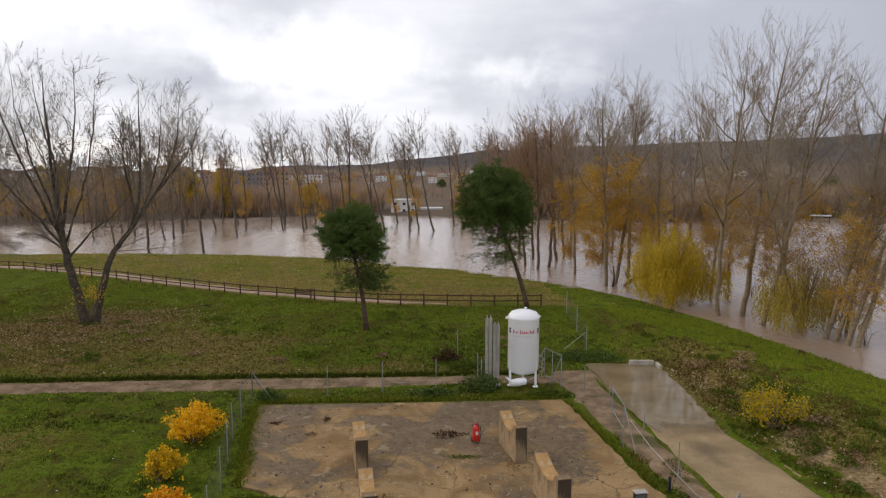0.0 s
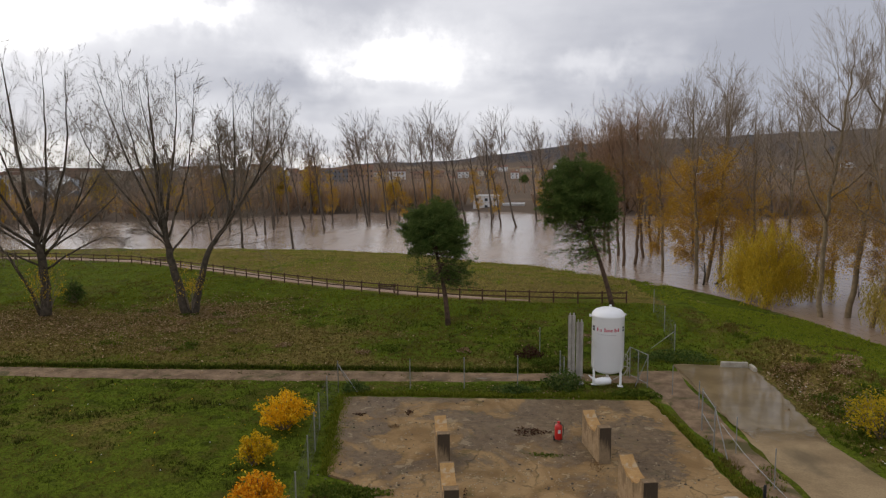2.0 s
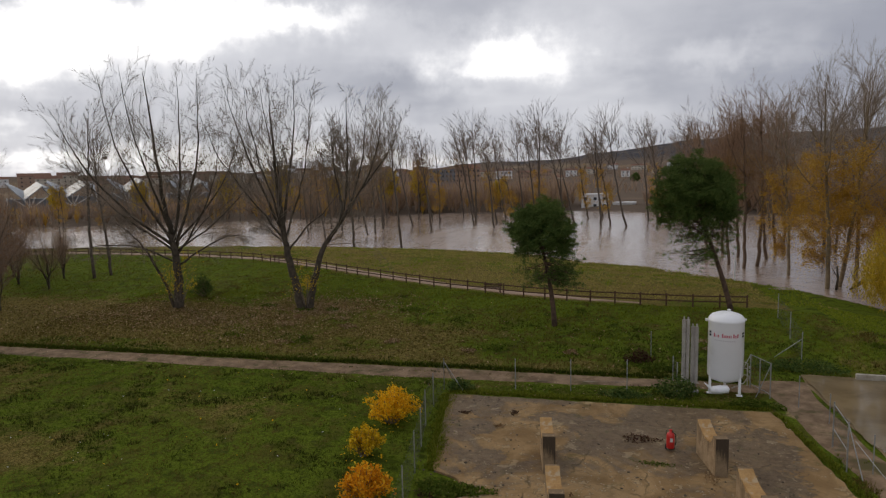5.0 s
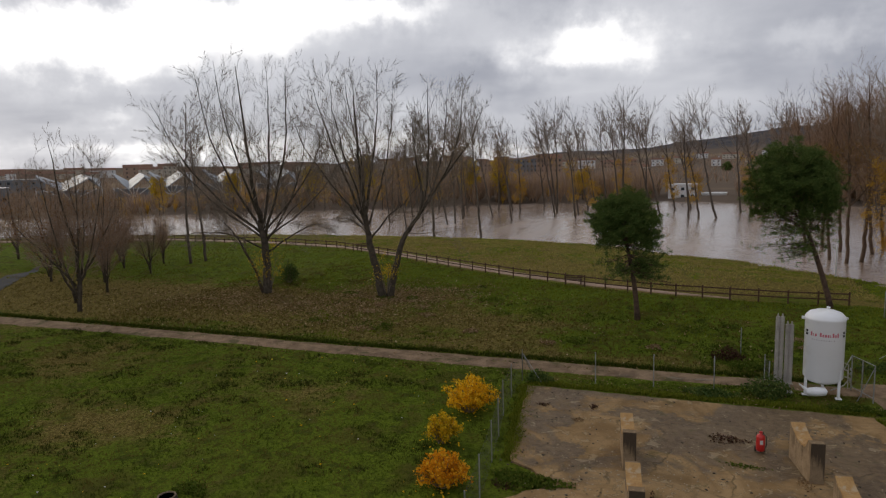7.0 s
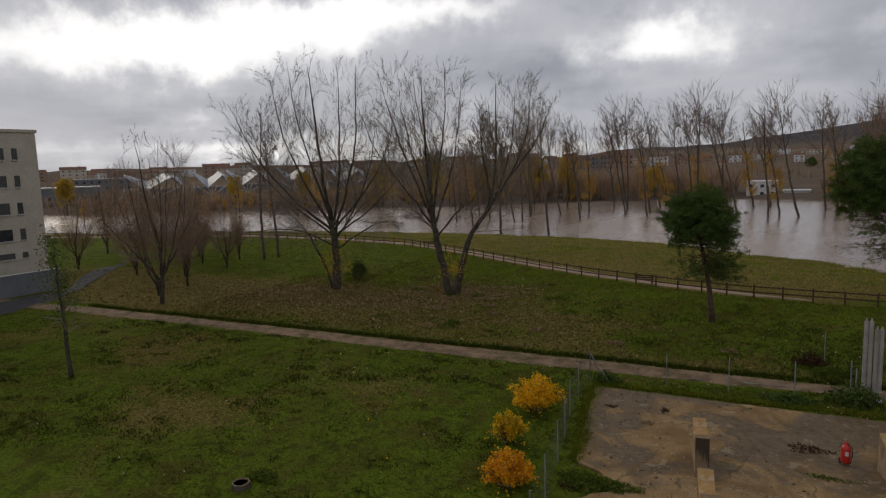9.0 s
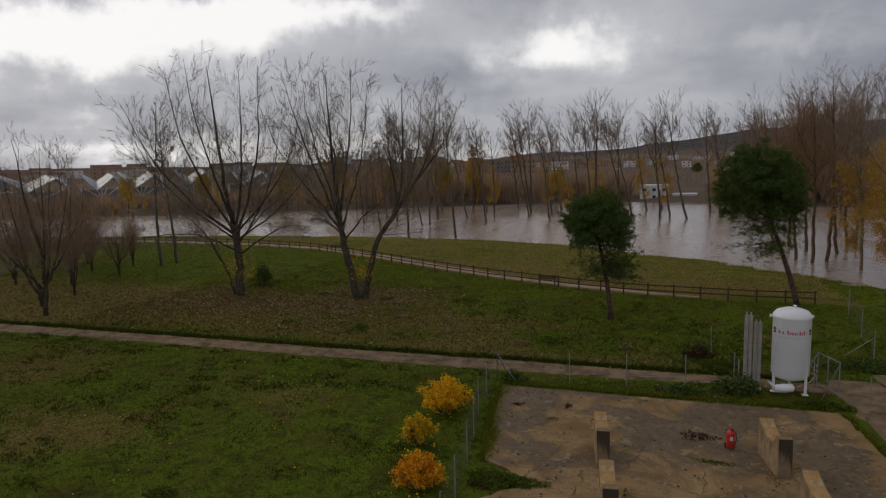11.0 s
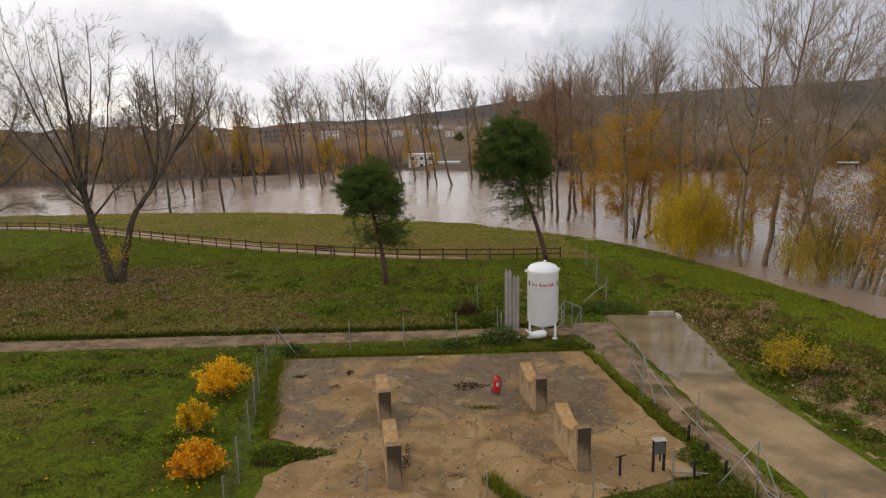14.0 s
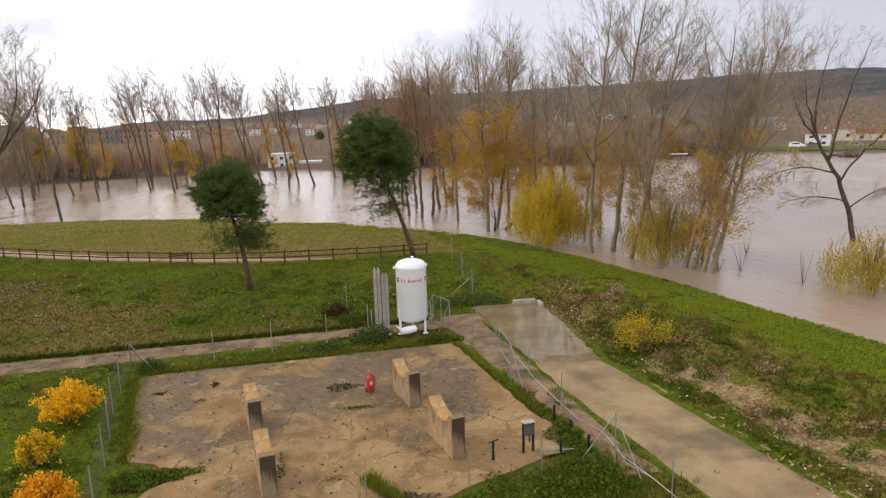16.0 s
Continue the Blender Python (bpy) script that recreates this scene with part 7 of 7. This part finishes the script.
for k, (a, d, w, h) in enumerate(((-5.43, 600, 10.3, 5.5), (-3.76, 650, 8.9, 5), (-3.1, 620, 6, 4), (-0.94, 560, 7, 5), (0.15, 700, 15.7, 4.5), (-7.6, 700, 12, 5.5), (3.0, 800, 18, 5), (-6.3, 420, 5, 5), (-9.5, 640, 12, 6), (-11.2, 560, 14, 7), (-12.6, 700, 16, 7), (-8.4, 520, 9, 5), (-2.0, 760, 12, 5), (1.6, 620, 9, 4.5), (-19.5, 520, 16, 8), (-22.0, 600, 20, 9), (-24.5, 520, 14, 7), (9, 700, 14, 5), (14, 760, 16, 5))):
    m = (WHITEWALL, RENDERW, BRICKW)[k % 3]
    house("house", a, d, w, h, 8, m, TILER, 2, max(2, int(w / 3)), ("small white house on the far hillside", "small cream house on the far hillside", "small ochre house on the far hillside")[k % 3])
for k, (a, d, w, h) in enumerate(((-56.9, 900, 26, 7), (-53, 950, 22, 6), (-44.5, 900, 30, 7), (-39.8, 900, 34, 9), (-35.7, 1000, 40, 6), (-31.5, 900, 22, 6), (-28, 950, 26, 7), (-48.6, 1000, 22, 6), (-61.5, 900, 26, 8), (-25.2, 900, 20, 6))):
    house("apartment_block", a, d, w, h, 14, (BRICKW, RENDERW)[k % 2], TILER, 4, int(w / 4.5), ("long brick apartment block on the skyline", "long cream apartment block on the skyline")[k % 2], True, category="building", group="skyline blocks")
town = random.Random(31)
for k in range(16):
    a = 4 + 26 * (k + town.random()) / 16
    house("house", a, town.uniform(560, 780), town.uniform(8, 14), town.uniform(3.5, 5.5), 8, (WHITEWALL, RENDERW, BRICKW)[k % 3], TILER, 2, 3, ("small white farmhouse below the hill", "small cream farmhouse below the hill", "small ochre farmhouse below the hill")[k % 3], group="houses below the hill")
for k in range(30):
    a = -62 + 46 * (k + town.random()) / 30
    # half the walls get pale render, painting in the haze over the town
    house("house", a, town.uniform(640, 860), town.uniform(14, 30), town.uniform(6, 11), 12, (BRICKW, RENDERW, RENDERW, WHITEWALL)[k % 4], TILER, 3, 4, ("red-brown terraced house on the skyline", "terraced house on the skyline, walls cream for haze", "terraced house on the skyline, walls cream for haze", "white terraced house on the skyline")[k % 4], True, category="house", group="skyline houses")
house("river_house", 40.1, 260, 7.6, 4.2, 7, WHITEWALL, TILER, 2, 2, "white house with a tiled roof beside the far road", True)
house("barn", 41.6, 300, 9.5, 4.6, 9, RENDERW, TILER, 1, 2, "cream barn with a wide tiled roof", True)
house("barn", 43.5, 300, 12, 2.8, 9, RENDERW, TILER, 1, 2, "long low shed beside the far road", True)
house("shed", 36.1, 480, 19, 3.6, 14, GREYW, METALR, 1, 2, "shed with a pale metal roof on the slope", True, category="shed")
house("shed", 36.0, 440, 10, 2.6, 9, GREYW, METALR, 1, 1, "small shed with a pale metal roof", True, category="shed")
house("house", 37.5, 430, 6, 4.8, 7, RENDERW, TILER, 2, 2, "cream house among trees on the slope", True)
house("hall", -59.5, 280, 22, 6.5, 16, GREYW, METALR, 1, 6, "dark flat-roofed hall with a pale roof edge", False, category="hall", group="halls across the river")
house("hall", -57.0, 420, 30, 7.0, 16, GREYW, WHITEWALL, 2, 8, "dark long hall behind the trees", False, category="hall", group="halls across the river")


def pavilion(a, d, w, h, label):
    x, y = polar(a, d)
    e = thing("pavilion", pose(x, y, ground_z(x, y), 0, 0, -a), label, "pavilion", "halls across the river")
    part("wall", box(w, 10, h * 0.42 + 2, (0, 5, -2)), GREYW, e)
    v = [(-w / 2, -1, h * 0.95), (-w * 0.12, -3, h * 0.40), (w * 0.32, -1, h * 0.86), (w / 2, -2, h * 0.5), (w / 2, 12, h * 0.8), (w * 0.2, 12, h), (-w * 0.12, 12, h * 0.7), (-w / 2, 12, h)]
    for q in ((0, 1, 6, 7), (1, 2, 5, 6), (2, 3, 4, 5)):
        part("roof", ([v[i] for i in q] + [tuple(c - (0.4 if k == 2 else 0) for k, c in enumerate(v[i])) for i in q], [(0, 1, 2, 3), (7, 6, 5, 4), (0, 4, 5, 1), (1, 5, 6, 2), (2, 6, 7, 3), (3, 7, 4, 0)]), METALR, e)
    for k in range(4):
        f = -0.42 + 0.28 * k
        part("truss", merge([tube([(0, -3, 1.0), (w * f, -2, h * 0.48)], 0.22, 5)]), LITTER, e, "white steel strut")
    for k in range(3):
        part("column", merge([tube([(-w / 2 + w / 2 * k, -1.5, -1), (-w / 2 + w / 2 * k, -1.5, h * 0.48)], 0.2, 5)]), LITTER, e)
    return e


for a, d, w, h in ((-49.0, 290, 14, 11.0), (-46.2, 300, 17, 11.4), (-42.3, 310, 16, 12), (-37.9, 300, 17, 11.2), (-53.4, 290, 22, 11)):
    pavilion(a, d, w, h, "exhibition hall with a folded pale metal roof and white struts")


def vehicle(a, d, mat, label, long, tall, van):
    x, y = polar(a, d)
    e = thing("van" if van else "car", pose(x, y, ground_z(x, y) + 0.02, 0, 0, -a), label, "vehicle", "vehicles on the far road")
    prof = [(-long / 2, 0.3), (long / 2, 0.3), (long / 2, tall * 0.55), (long * 0.36, tall * 0.62), (long * 0.24, tall), (-long * 0.46, tall), (-long / 2, tall * 0.7)]
    v = [(px, sy, pz) for sy in (-0.85, 0.85) for px, pz in prof]
    n = len(prof)
    f = [tuple(range(n)), tuple(range(2 * n - 1, n - 1, -1))] + [(i, i + n, (i + 1) % n + n, (i + 1) % n) for i in range(n)]
    part("body", (v, f), mat, e)
    part("window", box(long * 0.5, 1.74, tall * 0.26, (-long * 0.08, 0, tall * 0.62), 0.02), GLASSD, e)
    for sx in (-0.32, 0.32):
        for sy in (-0.8, 0.8):
            part("wheel", merge([tube([(sx * long, sy - 0.1, 0.32), (sx * long, sy + 0.1, 0.32)], 0.32, 10)]), BLACK, e)
    return e


vehicle(38.74, 250, WHITE, "white van parked on the far road", 4.6, 1.9, True)
vehicle(39.9, 252, GREYW, "dark car parked on the far road", 4.2, 1.45, False)
vehicle(42.6, 255, GALV, "silver car parked on the far road", 4.2, 1.45, False)
# far road with its rail
VERGE = surf("verge_grass", (0.055, 0.085, 0.012), (0.11, 0.15, 0.02), 0.3, 0.95, bump=0.3, fine=6, world_space=True)


def far_road():
    e = thing("guard_rail", pose(0, 0, 0), "pale guard rail along the far road", "guard rail")
    pts = [polar(a, 238 if a < 36 else 244) for a in np.arange(29, 52, 1.0)]
    for i, p in enumerate(pts):
        z = ground_z(*p)
        part("post", merge([tube([(p[0], p[1], z - 0.2), (p[0], p[1], z + 0.7)], 0.07, 4)]), LITTER, e)
        if i:
            q = pts[i - 1]
            part("rail", merge([tube([(q[0], q[1], ground_z(*q) + 0.6), (p[0], p[1], z + 0.6)], 0.14, 4)]), LITTER, e)


far_road()
def far_r(a):
    """Distance of the far water's edge at an azimuth."""
    rr = np.arange(150, 300, 0.5)
    _, sd = polydist(rr[:, None] * np.array([math.sin(radians(a)), math.cos(radians(a))]), FARSHORE)
    return float(rr[sd > 0][0])


sheet("verge", [polar(a, far_r(a) + 2.4) for a in np.arange(29, 54, 2.0)], [polar(a, far_r(a) + 9) for a in np.arange(29, 54, 2.0)], VERGE, 0.35, "green grass verge along the far road", "verge", across=3, seed=12)
x, y = polar(42.2, 224)
e = thing("driftwood", pose(x, y, WATER_Z - 0.1, 0, 0, -42), "uprooted tree stump stranded at the far shore", "driftwood")
part("root_plate", lathe([(0.3, 0), (2.6, 0.1), (2.9, 0.7), (1.9, 1.5), (0.5, 1.9)], 12), DARKBARK, e)
part("trunk", merge([tube([(-1, 0, 0.9), (-5.5, 0.4, 0.3)], [0.5, 0.25], 8)]), DARKBARK, e)
x, y = polar(30.2, 214)
e = thing("jetty", pose(x, y, WATER_Z, 0, 0, -30), "small jetty almost covered by the flood", "jetty")
part("deck", box(5.2, 2.0, 0.3, (0, 0, 1.5), 0.03), LITTER, e)
for sx in (-2.2, 2.2):
    part("pile", merge([tube([(sx, -0.8, -1), (sx, -0.8, 1.5)], 0.15, 6)]), BLACK, e)
for a, d, s in ((30.6, 400, 1.0), (-0.1, 470, 0.62), (29.4, 410, 0.6)):
    x, y = polar(a, d)
    bush(x, y, 9.5 * s, 5.5 * s, NEEDLE, 2600, "dark evergreen tree on the far slope", int(d), "far evergreens", 0.5, 60, 0.13, 0.7)


# ---- the white apartment building at the bank's end ----
def apartments():
    X, Y1, Y0, top = -77.0, 42.4, 8.0, 17.4
    e = thing("apartment_building", pose(X, Y1, 0), "five-storey cream apartment building with dark shutters", "building")
    part("wall", box(14, Y1 - Y0, top, (-7, -(Y1 - Y0) / 2, 0), 0.03), RENDERW, e)
    part("parapet", box(14.3, Y1 - Y0 + 0.3, 0.35, (-7, -(Y1 - Y0) / 2, top), 0.03), RENDERW, e)
    pent = part("penthouse", box(8, 14, 2.9, (-6, -14.5, top + 0.35), 0.03), RENDERW, e)
    part("canopy", box(8.6, 10, 0.25, (-6, -17.2, top + 3.25), 0.03), RENDERW, pent)
    part("stair_head", box(5, 3.6, 2.2, (-5, -6.3, top + 0.35), 0.03), RENDERW, e)
    for s, zt in enumerate((15.65, 12.65, 9.65, 6.75, 4.1)):
        hh = 1.25 if s < 4 else 0.65
        y = -2.2
        seq = [0.55, 3.4, 3.2, 0.55, 3.2, 3.4, 0.55, 3.2]
        for w in seq:
            if y - w < -(Y1 - Y0) + 1:
                break
            win = part("window", box(0.12, w, hh, (0.0, y - w / 2, zt - hh)), SHUTTER if (s + int(y)) % 4 else GLASSD, e)
            part("sill", box(0.26, w + 0.2, 0.1, (0.05, y - w / 2, zt - hh - 0.1)), LITTER, win)
            part("reveal", box(0.2, 0.1, hh, (0.04, y + 0.05, zt - hh)), RENDERW, win)
            if w > 2:
                part("mullion", box(0.16, 0.07, hh, (0.03, y - w / 2, zt - hh)), LITTER, win)
            y -= w + 0.85
    return e


apartments()
e = thing("garden_wall", pose(-72.5, 41.0, 0), "blue-grey garden wall before the apartments", "wall")
part("wall", box(0.25, 30, 2.3, (0, -15, 0), 0.02), GREYW, e)
part("coping", box(0.35, 30, 0.08, (0, -15, 2.3), 0.02), LITTER, e)
sheet("street", [(-71.5, 8), (-71.5, 30), (-72, 44), (-84, 58)], [(-62, 8), (-63, 28), (-66, 36.5), (-78, 46)], ASPHALT, 0.07, "dark wet street before the apartments", "road", seed=9)
# white marker pole on the shore, and drowned twigs
e = thing("marker_pole", pose(10.6, 78.0, -0.1), "white marker pole at the water's edge", "pole")
part("pole", merge([tube([(0, 0, -0.2), (0, 0, 3.2)], 0.06, 6)]), LITTER, e)
part("cap", merge([tube([(0, 0, 3.2), (0, 0, 3.26)], [0.08, 0.05], 6)]), LITTER, e)
rng = random.Random(9)
for k in range(9):
    x, y = rng.choice(((33, 44), (34, 58), (24, 80), (36, 50), (28, 68), (40, 62)))
    x, y = x + rng.gauss(0, 4), y + rng.gauss(0, 5)
    dd, sd = polydist(np.array([[x, y]]), SHORE)
    if sd[0] <= 0:
        continue
    e = thing("drowned_shrub", pose(x, y, WATER_Z - 0.3, 0, 0, rng.uniform(0, 360)), "bare twigs of a drowned shrub", "shrub", "drowned shrubs")
    for j in range(5):
        a = rng.uniform(0, 6.28)
        r_ = rng.uniform(0.2, 0.9)
        part("twig", tube([(0, 0, 0), (math.cos(a) * r_ * 0.5, math.sin(a) * r_ * 0.5, rng.uniform(0.8, 1.6)), (math.cos(a) * r_, math.sin(a) * r_, rng.uniform(1.5, 3.0))], [0.022, 0.014, 0.006], 4), DARKBARK, e)

# yellow-leaved trees on the far bank
YELLOWT = grow(131, poplar_stems(131, 14, 9, 0.24, 0.14), (10, 5, 3), spread=42, up=0.1, reach=0.32, twig_r=0.03)
golden = None
for a, off, sc in ((-30.5, 3, 1.12), (-34.9, 3, 0.85), (-41.5, 5, 0.7), (-59.6, 4, 0.75), (-21.3, 4, 0.85), (-18.6, 3, 0.85), (-47.2, 4, 0.65), (-26.0, 8, 0.7), (-11.5, 4, 0.6)):
    x, y = polar(a, far_r(a) + off)
    if golden is None:
        golden = tree_at("yellow_tree", x, y, YELLOWT, DARKBARK, DARKTWIG, "tree with dense yellow autumn leaves on the far bank", (300, 17, 0.26, 1.2, 13.8, LASTLEAF, "yellow autumn leaves"), scale=sc, group="yellow trees on the far bank")
    else:
        place(golden, x, y, a * 37 % 360, sc)
